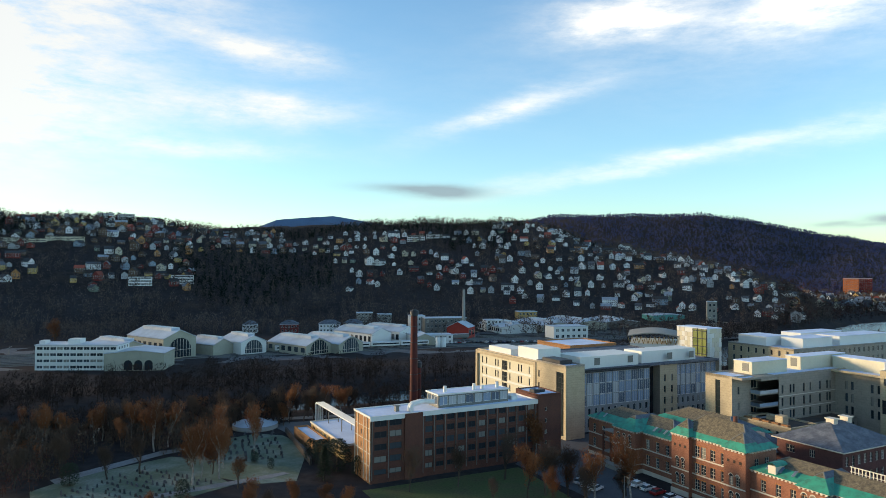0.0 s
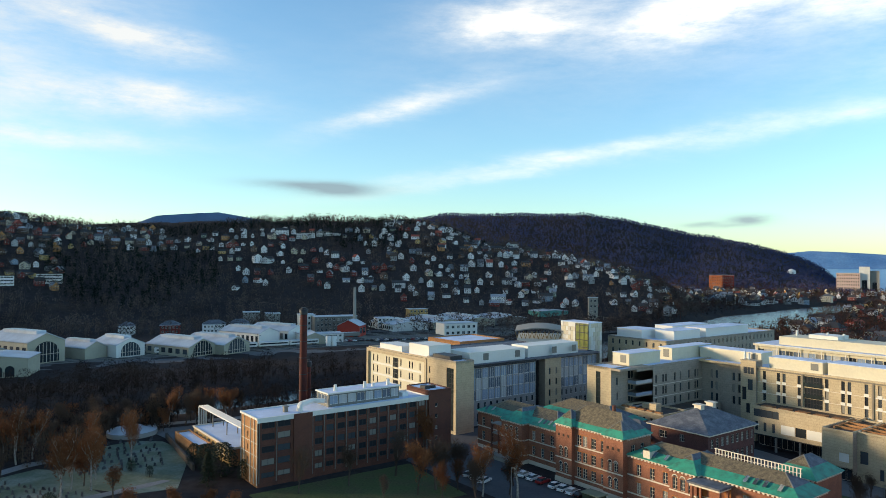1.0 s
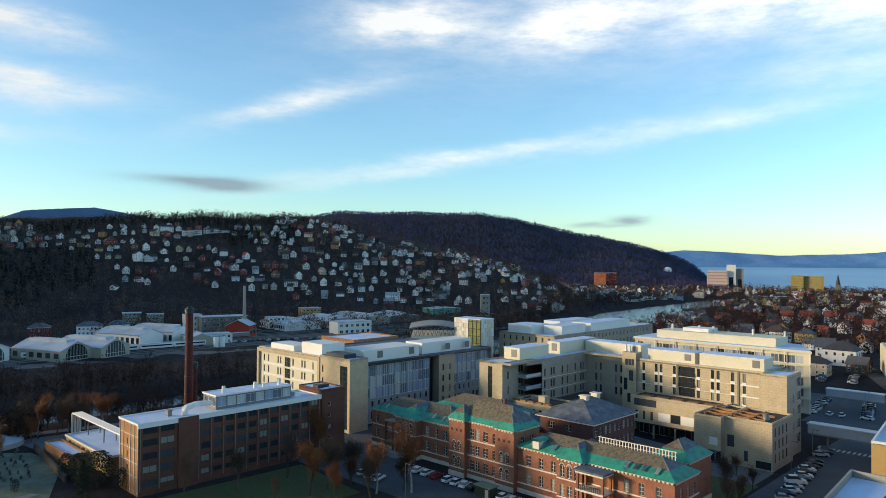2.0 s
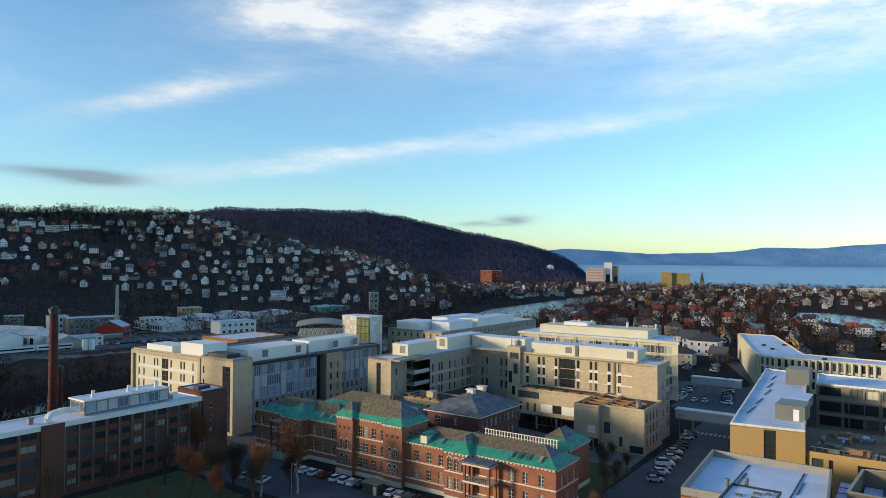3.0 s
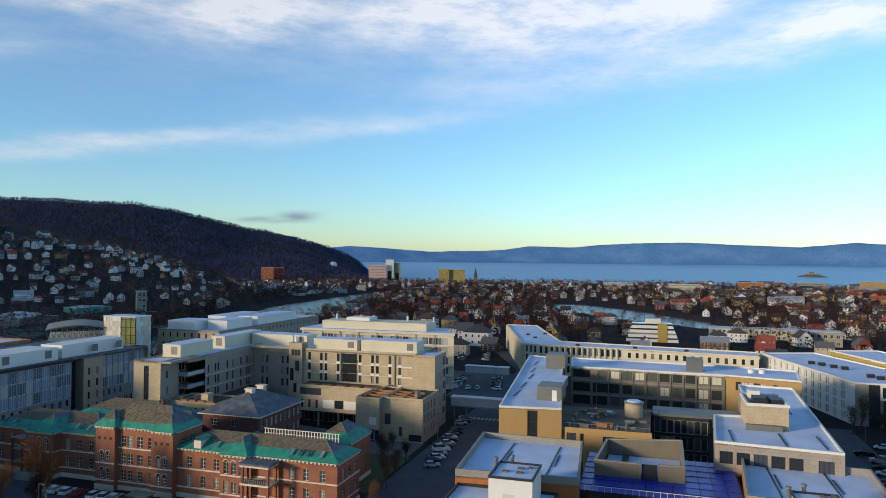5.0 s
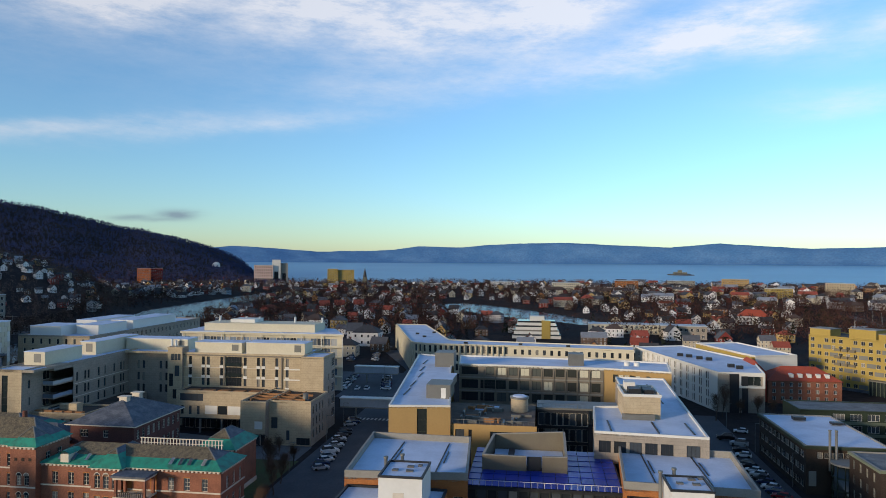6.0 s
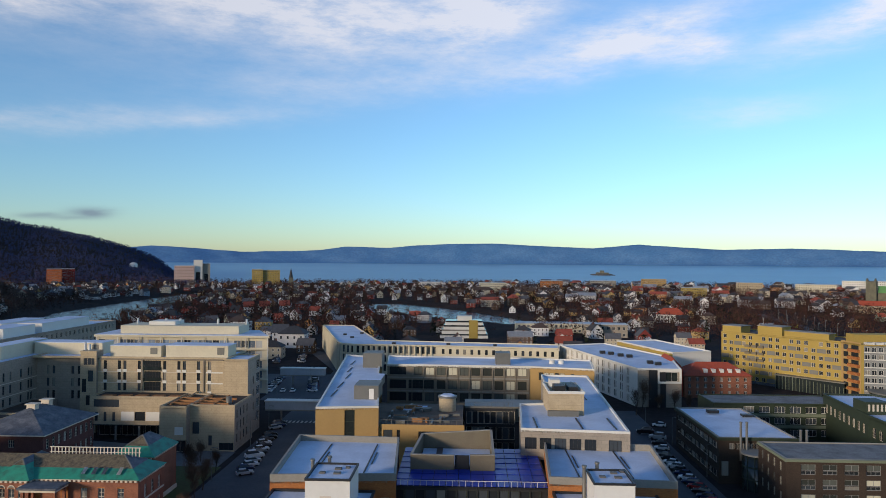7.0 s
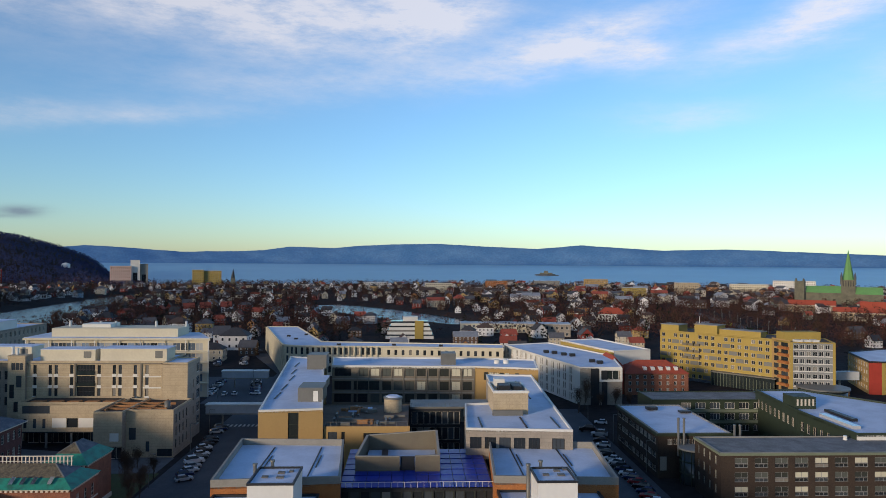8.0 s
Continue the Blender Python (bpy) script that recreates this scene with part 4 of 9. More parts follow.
# ---- the pale ward block with the curtain wall ----
def ward_block_west():
    t = thing("ward_block", (-202, 176, 0), "pale stone hospital ward block with a gridded curtain wall", "building")
    TOP = 23.0
    sills = (2.0, 6.0, 10.0, 14.0, 18.0)
    rects = []
    for z in sills:
        rects += [(3.2, 4.0, z, z + 2.4), (6.2, 7.0, z, z + 2.4), (12.5, 13.3, z, z + 2.4), (14.2, 15.0, z, z + 2.4), (22.0, 22.8, z, z + 2.4), (27.5, 28.3, z, z + 2.4), (29.2, 30.0, z, z + 2.4), (34.0, 34.8, z, z + 2.4)]
        rects += [(17.2, 20.8, z - 0.8, z + 2.6, "grey_metal", "glass", 4, 2)]
    facade(t, (-229, 137), (-190, 137), 0, TOP - 0.6, rects, "cream", frame_mat="dark_metal", nx=1)
    for z in (5.0, 9.0, 13.0, 17.0):
        boxes("spandrel", t, [(-225.5, -212.2, 136.9, 137.003, z, z + 0.7), (-208, -193.5, 136.9, 137.003, z, z + 0.7)], "white", "white spandrel panel")
    boxes("surround", t, [(-229.2, -190, 136.2, 136.99, TOP - 1.7, TOP - 0.4), (-229.2, -228, 136.2, 136.99, 0, TOP - 1.7), (-191.2, -190, 136.2, 136.99, 0, TOP - 1.7)], "stone")
    facade(t, (-190, 136.5), (-174, 136.5), 0, TOP, [(1.2, 2.0, z, z + 2.2) for z in sills] + [(11.0, 14.8, 1.0, 21.0, "dark_metal", "glass_plain", 3, 12)], "stone", frame_mat="dark_metal", nx=1)
    facade(t, (-174, 136.5), (-174, 144), 0, TOP, [], "stone")
    facade(t, (-174, 144), (-180, 144), 0, TOP, [], "stone_grey_shade")
    facade(t, (-190, 144), (-190, 136.5), 0, TOP, [], "stone")
    flat_roof(t, -190, -174, 136.5, 144, TOP + 0.5, 0.5, edge="stone_grey_shade", name="tower_roof")
    boxes("louvre_box", t, [(-188.5, -179, 138, 143, TOP, TOP + 1.4)], "dark_metal")
    flat_roof(t, -229, -190, 137, 150, TOP, 0.6, edge="stone")
    boxes("penthouse", t, [(-224, -209, 139, 147, TOP - 0.6, TOP + 1.6)], "white", "white metal roof plant room")
    boxes("penthouse", t, [(-205, -193, 139.5, 149, TOP - 0.6, TOP + 3.4)], "white", "white metal roof plant room")
    # curtain wall, dark recess, second curtain wall
    T2 = 20.6
    def curtain(q0, q1, n, p):
        L = q1 - q0
        st = L / n
        r = [(st * i + 0.12, st * (i + 1) - 0.12, z, z + 3.5, "white", "glass_blue", 3, 1) for z in (8.4, 12.1, 15.8) for i in range(n)]
        r += [(st * i + 0.5, st * (i + 1) - 0.5, 1.2, 4.2, "white", "glass", 2, 1) for i in range(n)]
        r += [(st * i + 0.7, st * (i + 1) - 0.9, 5.4, 7.6, "white", "glass", 1, 1) for i in range(n)]
        facade(t, (p, q0), (p, q1), 0, T2 - 1.0, r, "grey_pale", deep=0.25, name="curtain_wall")
        boxes("eave", t, [(p - 1.0, p + 0.7, q0, q1, T2 - 1.0, T2 - 0.7), (p - 1.0, p + 0.3, q0, q1, T2 - 0.7, T2 - 0.2)], "dark_metal")
    curtain(147, 178, 11, -180)
    facade(t, (-184, 178), (-184, 183.5), 0, T2 - 0.4, [(1.0, 4.6, z, z + 2.6, "dark_metal", "glass", 2, 1) for z in sills[:4]], "dark_metal", frame_mat="dark_metal", nx=1)
    facade(t, (-180, 178), (-184, 178), 0, T2 - 0.4, [], "stone_grey_shade")
    facade(t, (-184, 183.5), (-180.6, 183.5), 0, T2 - 0.4, [], "stone_grey_shade")
    facade(t, (-180.6, 183.5), (-180.6, 192), 0, T2 - 0.4, [(x, x + 0.9, z, z + 2.4) for z in sills[:4] for x in (1.9, 5.4)], "stone", frame_mat="dark_metal", nx=1)
    facade(t, (-180.6, 192), (-182.5, 192), 0, T2 - 0.4, [], "stone_grey_shade")
    curtain(192, 213, 8, -181.5)
    facade(t, (-180, 213), (-230, 213), 0, T2 - 0.4, [], "stone_grey_shade")
    facade(t, (-229, 213), (-229, 137), 0, T2 - 0.4, [], "stone_grey_shade")
    flat_roof(t, -229, -180, 144, 213, T2, 0.4, edge="slate", name="roof", roof="slate")
    boxes("penthouse", t, [(-196, -183.5, 150, 176, T2 - 0.4, T2 + 3.6)], "white", "white metal roof plant room")
    boxes("penthouse", t, [(-194, -185, 179, 206, T2 - 0.4, T2 + 3.8)], "white", "white metal roof plant room")
    # slate-dark strips laid on the roof in place of its shadow
    boxes("roof_walk", t, [(-183.3, -180.4, 147, 212.5, T2 - 0.4, T2 - 0.33), (-196, -183.3, 176.2, 178.8, T2 - 0.4, T2 - 0.33)], "slate")
    for q in (156, 171, 190, 201):
        boxes("louvre", t, [(-183.49, -183.4, q, q + 2.4, T2 + 0.6, T2 + 3.0)], "grey_metal")


ward_block_west()


# ---- the old red brick hospital ----
def old_hospital():
    t = thing("old_hospital", (-112, 138, 0), "old red brick hospital with green copper and mossy slate roofs", "building")

    def wing(p0, p1, q0, q1, eave, ridge, cols, rows, w=1.25, side=(), split=0.42, flat=0.0):
        L = p1 - p0
        rects = [(x - w / 2, x + w / 2, z, z + h) for z, h in rows for x in cols]
        facade(t, (p0, q0), (p1, q0), 0, eave - 0.3, rects, "brick_red", nx=2, nz=3)
        D = q1 - q0
        sr = [(x - w / 2, x + w / 2, z, z + h) for z, h in rows for x in side]
        facade(t, (p1, q0), (p1, q1), 0, eave - 0.3, sr, "brick_red", nx=2, nz=3)
        facade(t, (p1, q1), (p0, q1), 0, eave - 0.3, [], "brick_red")
        facade(t, (p0, q1), (p0, q0), 0, eave - 0.3, [], "brick_red")
        hip_roof(t, p0, p1, q0, q1, eave, ridge - eave, split, flat=flat)
        dentils(t, (p0, q0), (p1, q0), eave)
        dentils(t, (p1, q0), (p1, q1), eave)
        for z, h in rows:
            band(t, (p0, q0), (p1, q0), z - 0.42, z - 0.12)
            for x in cols:
                boxes("lintel", t, [(p0 + x - w / 2 - 0.12, p0 + x + w / 2 + 0.12, q0 - 0.06, q0 + 0.003, z + h, z + h + 0.22)], "brick_orange")
        band(t, (p0, q0), (p1, q0), 0.0, 1.0, 0.22, "trim", "plinth")
        band(t, (p1, q0), (p1, q1), 0.0, 1.0, 0.22, "trim", "plinth")
        for z, h in rows:
            band(t, (p1, q0), (p1, q1), z - 0.42, z - 0.12)

    two = [(2.6, 2.5), (6.7, 2.5)]
    # left wing: an end block, a bay with round-headed windows, and the wing itself
    wing(-160, -127, 134, 147.5, 10.9, 14.2, [2.6, 6.4, 10.2, 23.8, 27.2, 30.6], two, side=())
    wing(-146.5, -138.2, 131.4, 146, 11.1, 14.3, [2.0, 4.15, 6.3], two, w=1.2, split=0.75)
    arched(t, (-146.5, 131.4), (-138.2, 131.4), [(x, 9.2, 1.2) for x in (2.0, 4.15, 6.3)])
    for z in (3.2, 6.3, 9.0):
        boxes("porch_deck", t, [(-150.5, -146.6, 131.0, 133.9, z, z + 0.3)], "concrete", "grey stone balcony slab")
    boxes("porch_column", t, [(-150.4, -150.0, 130.8, 131.2, 0, 9.0)], "brick_dark")
    boxes("porch_column", t, [(-147.4, -147.0, 130.8, 131.2, 0, 9.0)], "brick_dark")
    boxes("terrace", t, [(-152, -140, 128.5, 131.3, 0, 1.2)], "concrete")
    # middle pavilion with two corner towers
    three = [(2.2, 2.4), (6.0, 2.4), (9.9, 2.6)]
    wing(-123.4, -102.8, 130.6, 140.2, 14.4, 19.0, [6.6, 8.5, 11.2, 14.2], three, w=1.45, side=(3, 6.5), split=0.24)
    for p0, p1 in ((-123.6, -118.2), (-108.2, -102.4)):
        c = (p1 - p0) / 2
        rects = [(c + s - 0.55, c + s + 0.55, z, z + 2.0) for z in (2.6, 6.5) for s in (-0.85, 0.85)] 
        facade(t, (p0, 129.4), (p1, 129.4), 0, 14.2, rects, "brick_red", nx=2, nz=3)
        facade(t, (p1, 129.4), (p1, 131), 0, 14.2, [], "brick_red")
        facade(t, (p0, 131), (p0, 129.4), 0, 14.2, [], "brick_red")
        arched(t, (p0, 129.4), (p1, 129.4), [(c + s, z + 2.0, 1.1) for z in (2.6, 6.5) for s in (-0.85, 0.85)])
        for s in (-1.6, 0, 1.6):
            boxes("roundel", t, [(p0 + c + s - 0.3, p0 + c + s + 0.3, 129.33, 129.41, 11.5, 12.1)], "brick_purple")
        dentils(t, (p0, 129.4), (p1, 129.4), 14.45)
        hip_roof(t, p0, p1, 129.4, 135, 14.5, 3.4, 0.45)
        band(t, (p0, 129.4), (p1, 129.4), 0, 1.2, 0.3, "trim", "plinth")
        for z in (2.1, 6.0):
            band(t, (p0, 129.4), (p1, 129.4), z, z + 0.3)
    tubes("roof_stack", t, [(-110.5, 136.2, 18.0, 20.2, 0.5, 0.5)], "brick_dark", n=8)
    # right wing, its arched bay and the balconied porch
    wing(-102.4, -63.0, 131.0, 142.0, 10.9, 14.1, [3.2, 6.8, 10.2, 13.4, 28.8, 32.2, 36.0], two, side=(3, 6, 9), split=0.45)
    wing(-90.2, -83.6, 129.6, 142, 10.9, 14.0, [1.4, 3.3, 5.2], two, w=1.2, split=0.7)
    arched(t, (-90.2, 129.6), (-83.6, 129.6), [(x, 9.2, 1.2) for x in (1.4, 3.3, 5.2)])
    for z in (1.6, 5.8, 9.6):
        boxes("balcony_deck", t, [(-83.5, -76.6, 126.6, 130.9, z, z + 0.4)], "trim", "pale stone balcony slab")
    boxes("porch_roof", t, [(-83.8, -76.3, 126.3, 130.95, 10.05, 10.45)], "slate")
    for p in (-83.3, -77.2):
        for q in (126.8, 129.9):
            boxes("porch_column", t, [(p, p + 0.5, q, q + 0.5, 0, 9.6)], "brick_red")
    facade(t, (-83.5, 130.9), (-76.6, 130.9), 0, 10.0, [(1.4, 5.4, z, z + 2.9, "brick_dark", "glass", 3, 1) for z in (2.4, 6.6)], "brick_orange")
    for z in (2.0, 6.2):
        for k in range(14):
            boxes("baluster", t, [(-83.1 + 0.45 * k, -83.0 + 0.45 * k, 126.8, 126.9, z, z + 0.9)], "dark_metal")
        boxes("rail", t, [(-83.2, -76.9, 126.78, 126.92, z + 0.9, z + 1.0)], "dark_metal")
    p = -97.0
    bm = bmesh.new()
    add_box(bm, p - 0.9, p + 0.9, 130.8, 134, 11.2, 12.9)
    part("dormer", bm, M["trim"], t)
    bm = bmesh.new()
    for k in range(6):
        u, v = math.pi * k / 6, math.pi * (k + 1) / 6
        q = [bm.verts.new((p + 1.15 * math.cos(a), y, 12.9 + 0.7 * math.sin(a))) for a, y in ((u, 130.5), (v, 130.5), (v, 134.5), (u, 134.5))]
        bm.faces.new(q)
    part("dormer_roof", bm, M["copper"], t)
    # skylights in the copper
    for p in (-157, -154.4, -135, -133.2, -131.4, -129.6, -99, -96, -93, -74.5, -72.5, -70.5, -67.5):
        z = 11.9
        q = (134.0 if p < -125 else 131.0) + 0.85
        bm = bmesh.new()
        v = [bm.verts.new(c) for c in ((p, q - 0.5, z - 0.2), (p + 0.75, q - 0.5, z - 0.2), (p + 0.75, q + 1.0, z + 0.75), (p, q + 1.0, z + 0.75))]
        f = bm.faces.new(v)
        bmesh.ops.solidify(bm, geom=[f], thickness=-0.12)
        part("skylight", bm, M["glass_blue"], t)
    # roof walk with a pale railing
    for k in range(26):
        boxes("roof_rail_post", t, [(-84 + 0.72 * k, -83.82 + 0.72 * k, 137.3, 137.45, 13.4, 15.2)], "trim")
    boxes("roof_rail", t, [(-84.2, -65.6, 137.25, 137.5, 15.15, 15.3), (-84.2, -65.6, 137.28, 137.46, 14.2, 14.3)], "trim")
    # rear range with a copper roof
    wing(-77, -68, 148, 160, 10.4, 14.0, [], [], split=0.5)
    facade(t, (-138, 147.5), (-124, 147.5), 0, 9, [], "brick_red")
    wing(-150, -122, 150, 164, 11.0, 14.5, [], [], split=0.35)


def rear_house():
    t = thing("old_wing_building", (-103.5, 163.5, 0), "plum red brick wing with a frosted slate hipped roof", "building")
    p0, p1, q0, q1, e = -112, -95.5, 153, 174, 13.5
    facade(t, (p0, q0), (p1, q0), 0, e, [(2.5, 4.7, 10.4, 12.2), (8.5, 9.9, 10.4, 12.2), (3, 4.6, 5.4, 7.4), (8.5, 10, 5.4, 7.4)], "brick_plum", nx=3, nz=2)
    facade(t, (p1, q0), (p1, q1), 0, e, [(1.1 + 2.3 * i, 2.3 + 2.3 * i, z, z + 2.2) for z in (1.9, 5.9, 9.9) for i in range(9)], "brick_plum", nx=2, nz=3)
    facade(t, (p1, q1), (p0, q1), 0, e, [], "brick_plum")
    facade(t, (p0, q1), (p0, q0), 0, e, [], "brick_plum")
    hip_roof(t, p0, p1, q0, q1, e, 4.3, 0.5, low="slate", high="slate", over=0.9)
    boxes("eave", t, [(p0 - 0.95, p1 + 0.95, q0 - 0.95, q0 - 0.75, e - 0.25, e), (p1 + 0.75, p1 + 0.95, q0 - 0.75, q1 + 0.95, e - 0.25, e)], "trim")
    for q in (161.0, 166.5):
        boxes("roof_lantern", t, [(-104.6, -102.6, q, q + 1.6, 17.0, 18.4), (-104.9, -102.3, q - 0.3, q + 1.9, 18.4, 18.65)], "trim", "pale roof lantern")
    facade(t, (-124, 146), (-112, 153), 0, 9.5, [], "brick_plum")
    hip_roof(t, -124, -112, 150, 160, 9.5, 3.5, 0.5, low="slate", high="slate")


old_hospital()
rear_house()


# ---- the stone ward block round a court ----
def ward_block_court():
    t = thing("ward_block", (-105, 200, 0), "pale stone ward block round a court with roof plant rooms", "building")
    TOP = 23.2
    sills = (13.6, 17.0, 20.0)
    # end tower
    facade(t, (-147, 168), (-137.5, 168), 0, TOP, [(3.6, 5.4, 2.0, 21.6, "dark_metal", "glass_plain", 1, 10)], "stone")
    facade(t, (-137.5, 168), (-137.5, 176), 0, TOP, [(2.4, 3.2, z, z + 2.2) for z in (8.5, 13.2, 17.8)], "stone_grey_shade", nx=1, frame_mat="dark_metal")
    facade(t, (-147, 226), (-147, 168), 0, TOP, [], "stone_grey_shade")
    # balconies in the corner
    for z in (10.2, 13.9, 17.6):
        boxes("balcony_slab", t, [(-143, -134.2, 176, 184, z, z + 0.35)], "stone_grey_shade")
        boxes("balcony_rail", t, [(-134.4, -134.25, 176, 184, z + 0.35, z + 1.3), (-143, -134.4, 176, 176.12, z + 0.35, z + 1.3)], "glass_blue")
    facade(t, (-141, 176), (-141, 184), 8, TOP - 0.4, [(0.6, 7.4, z, z + 2.5) for z in (10.9, 14.6, 18.3)], "stone_grey_shade", nx=5)
    boxes("roof_edge", t, [(-147, -134, 176, 184, TOP - 1.4, TOP - 0.3)], "stone_grey_shade")
    # long west face
    rects = []
    for z in (9.8, 13.6, 17.4):
        for x in (1.2, 4.9, 6.4, 11.2, 14.2, 19.0, 22.6, 24.0):
            rects.append((x, x + 0.85, z, z + 2.5))
    facade(t, (-134, 184), (-134, 211), 0, TOP - 0.5, rects, "stone_grey_shade", nx=1, frame_mat="dark_metal")
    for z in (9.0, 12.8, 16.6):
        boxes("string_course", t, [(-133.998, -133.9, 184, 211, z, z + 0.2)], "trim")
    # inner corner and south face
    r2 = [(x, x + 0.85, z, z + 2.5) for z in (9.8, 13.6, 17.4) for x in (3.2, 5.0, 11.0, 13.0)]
    facade(t, (-134, 211), (-117.5, 211), 0, TOP - 0.5, r2, "stone_grey_shade", nx=1, frame_mat="dark_metal")
    facade(t, (-118.5, 208), (-113.5, 208), 0, TOP + 1.4, [(1.0, 4.4, 20.6, 22.8, "stone", "glass", 3, 1), (2.4, 4.0, 15.6, 19.0, "dark_metal", "glass", 1, 1), (0.5, 1.9, 12.4, 16.4, "dark_metal", "glass", 1, 2), (1.8, 4.4, 8.4, 11.4, "dark_metal", "glass", 2, 1)], "stone")
    facade(t, (-113.5, 208), (-113.5, 212), 0, TOP + 1.4, [], "stone_grey_shade")
    facade(t, (-118.5, 212), (-118.5, 208), 0, TOP + 1.4, [], "stone_grey_shade")
    boxes("tower_cap", t, [(-118.6, -113.4, 207.9, 212, TOP + 1.4, TOP + 1.7)], "stone")
    E0 = -113.5
    cols = [1.8, 6.2, 7.9, 12.4, 20.3, 24.7, 26.4, 30.8, 34.2]
    rects = [(x, x + 0.95, z, z + 2.6) for z in (12.9, 16.1, 19.4) for x in cols]
    rects += [(14.4, 19.6, z, z + 2.9, "dark_metal", "glass", 6, 2) for z in (12.7, 15.9, 19.2)]
    facade(t, (E0, 209), (E0 + 39.2, 209), 0, TOP - 0.6, rects, "stone", nx=1, frame_mat="dark_metal")
    for z in (12.9, 16.1, 19.4):
        for x in cols:
            boxes("spandrel", t, [(E0 + x - 0.15, E0 + x + 1.1, 208.88, 209.003, z - 0.85, z - 0.02)], "white", "white panel under the window")
    for z in (15.2, 18.5):
        boxes("string_course", t, [(E0, E0 + 14.2, 208.93, 209.003, z, z + 0.14)], "trim")
        boxes("string_course", t, [(E0 + 19.8, E0 + 32.4, 208.93, 209.003, z, z + 0.14)], "trim")
        boxes("string_course", t, [(E0 + 33.6, E0 + 38.8, 208.93, 209.003, z - 0.1, z + 0.3)], "white")
        boxes("balcony_rail", t, [(E0 + 14.4, E0 + 19.6, 208.6, 208.7, z + 0.6, z + 1.7)], "glass_plain")
    for x in (13.6, 32.7):
        boxes("pier", t, [(E0 + x, E0 + x + 0.5, 208.7, 209.003, 12.6, TOP - 0.6)], "clad_taupe")
    boxes("eave", t, [(E0, E0 + 39, 208.6, 209.003, TOP - 0.9, TOP - 0.55)], "clad_taupe")
    # right end
    S0 = -74.3
    facade(t, (S0, 209.4), (-73.2, 209.4), 0, TOP - 0.6, [], "dark_metal")
    facade(t, (-73.2, 206), (-66, 206), 0, TOP - 0.4, [], "stone")
    facade(t, (-73.2, 209.4), (-73.2, 206), 0, TOP - 0.4, [], "stone_grey_shade")
    facade(t, (-66, 206), (-66, 218), 0, TOP - 0.4, [(8.4, 11.6, z, z + 2.8, "white", "glass", 3, 1) for z in (3, 7, 11, 15, 19)] + [(5.0, 5.9, z, z + 2.3) for z in (7, 11, 15)], "stone_grey_shade", nx=1)
    facade(t, (-66, 218), (-72, 218), 0, TOP - 0.4, [], "stone_grey_shade")
    facade(t, (-72, 218), (-72, 226), 0, TOP - 0.4, [], "stone_grey_shade")
    facade(t, (-72, 226), (-147, 226), 0, TOP - 0.4, [], "stone_grey_shade")
    # roofs and plant rooms
    flat_roof(t, -147, -134, 168, 226, TOP, 0.4, edge="stone_grey_shade")
    flat_roof(t, -134, -73.2, 209, 226, TOP, 0.4, edge="stone")
    flat_roof(t, -73.2, -66, 206, 218, TOP, 0.4, edge="stone")
    for b in ((-145, -138.5, 178, 194, 3.4), (-144, -138.8, 201, 224, 3.6), (-138, -116, 216, 223, 3.2), (-111, -95, 211.5, 218, 3.0), (-93.5, -74, 211.5, 219, 3.2)):
        boxes("penthouse", t, [(b[0], b[1], b[2], b[3], TOP - 0.4, TOP + b[4])], "cream", "cream metal roof plant room")
        boxes("penthouse_roof", t, [(b[0] - 0.15, b[1] + 0.15, b[2] - 0.15, b[3] + 0.15, TOP + b[4], TOP + b[4] + 0.16)], "snow")
        boxes("louvre", t, [(b[1] - 3.4, b[1] - 1.2, b[2] - 0.06, b[2] + 0.004, TOP + 0.5, TOP + b[4] - 0.5)], "grey_metal")
    for b in ((-120.4, 214), (-117, 210.4)):
        tubes("satellite_dome", t, [(*b, TOP - 0.4, TOP + 3.6, 0.5, 0.35)], "white", n=10)
    # low ranges
    facade(t, (-137.5, 171), (-121, 171), 0, 11.0, [(1.6 + 2.6 * i, 2.5 + 2.6 * i, 7.2, 9.8) for i in range(6)], "stone", nx=1, frame_mat="dark_metal")
    facade(t, (-121, 171), (-121, 183), 0, 11.0, [(1.4 + 2.8 * i, 2.3 + 2.8 * i, z, z + 2.5) for z in (3.2, 7.2) for i in range(4)], "stone_grey_shade", nx=1, frame_mat="dark_metal")
    facade(t, (-121, 183), (-126, 183), 0, 11.0, [], "stone_grey_shade")
    flat_roof(t, -137.5, -121, 171, 183, 11.5, 0.5, edge="stone", roof="roof_felt")
    facade(t, (-126, 183), (-126, 209), 0, 9.6, [(1.4 + 3.2 * i, 2.3 + 3.2 * i, z, z + 2.4) for z in (2.4, 6.2) for i in range(8)], "stone_grey_shade", nx=1, frame_mat="dark_metal")
    flat_roof(t, -134, -126, 183, 209, 10.1, 0.5, edge="stone_grey_shade", roof="roof_felt")
    for x0, x1, y0, y1, z in ((-128, -125.6, 174, 176.5, 13.4), (-133, -130, 177, 179, 12.4), (-136, -134.5, 173, 174.5, 12.2)):
        boxes("terrace_box", t, [(x0, x1, y0, y1, 11.0, z)], "stone")
    for k in range(5):
        boxes("planter", t, [(-136.6 + 3.0 * k, -134.4 + 3.0 * k, 171.8, 172.9, 11.0, 11.8)], "brick_tan", "rusty steel planter edge")


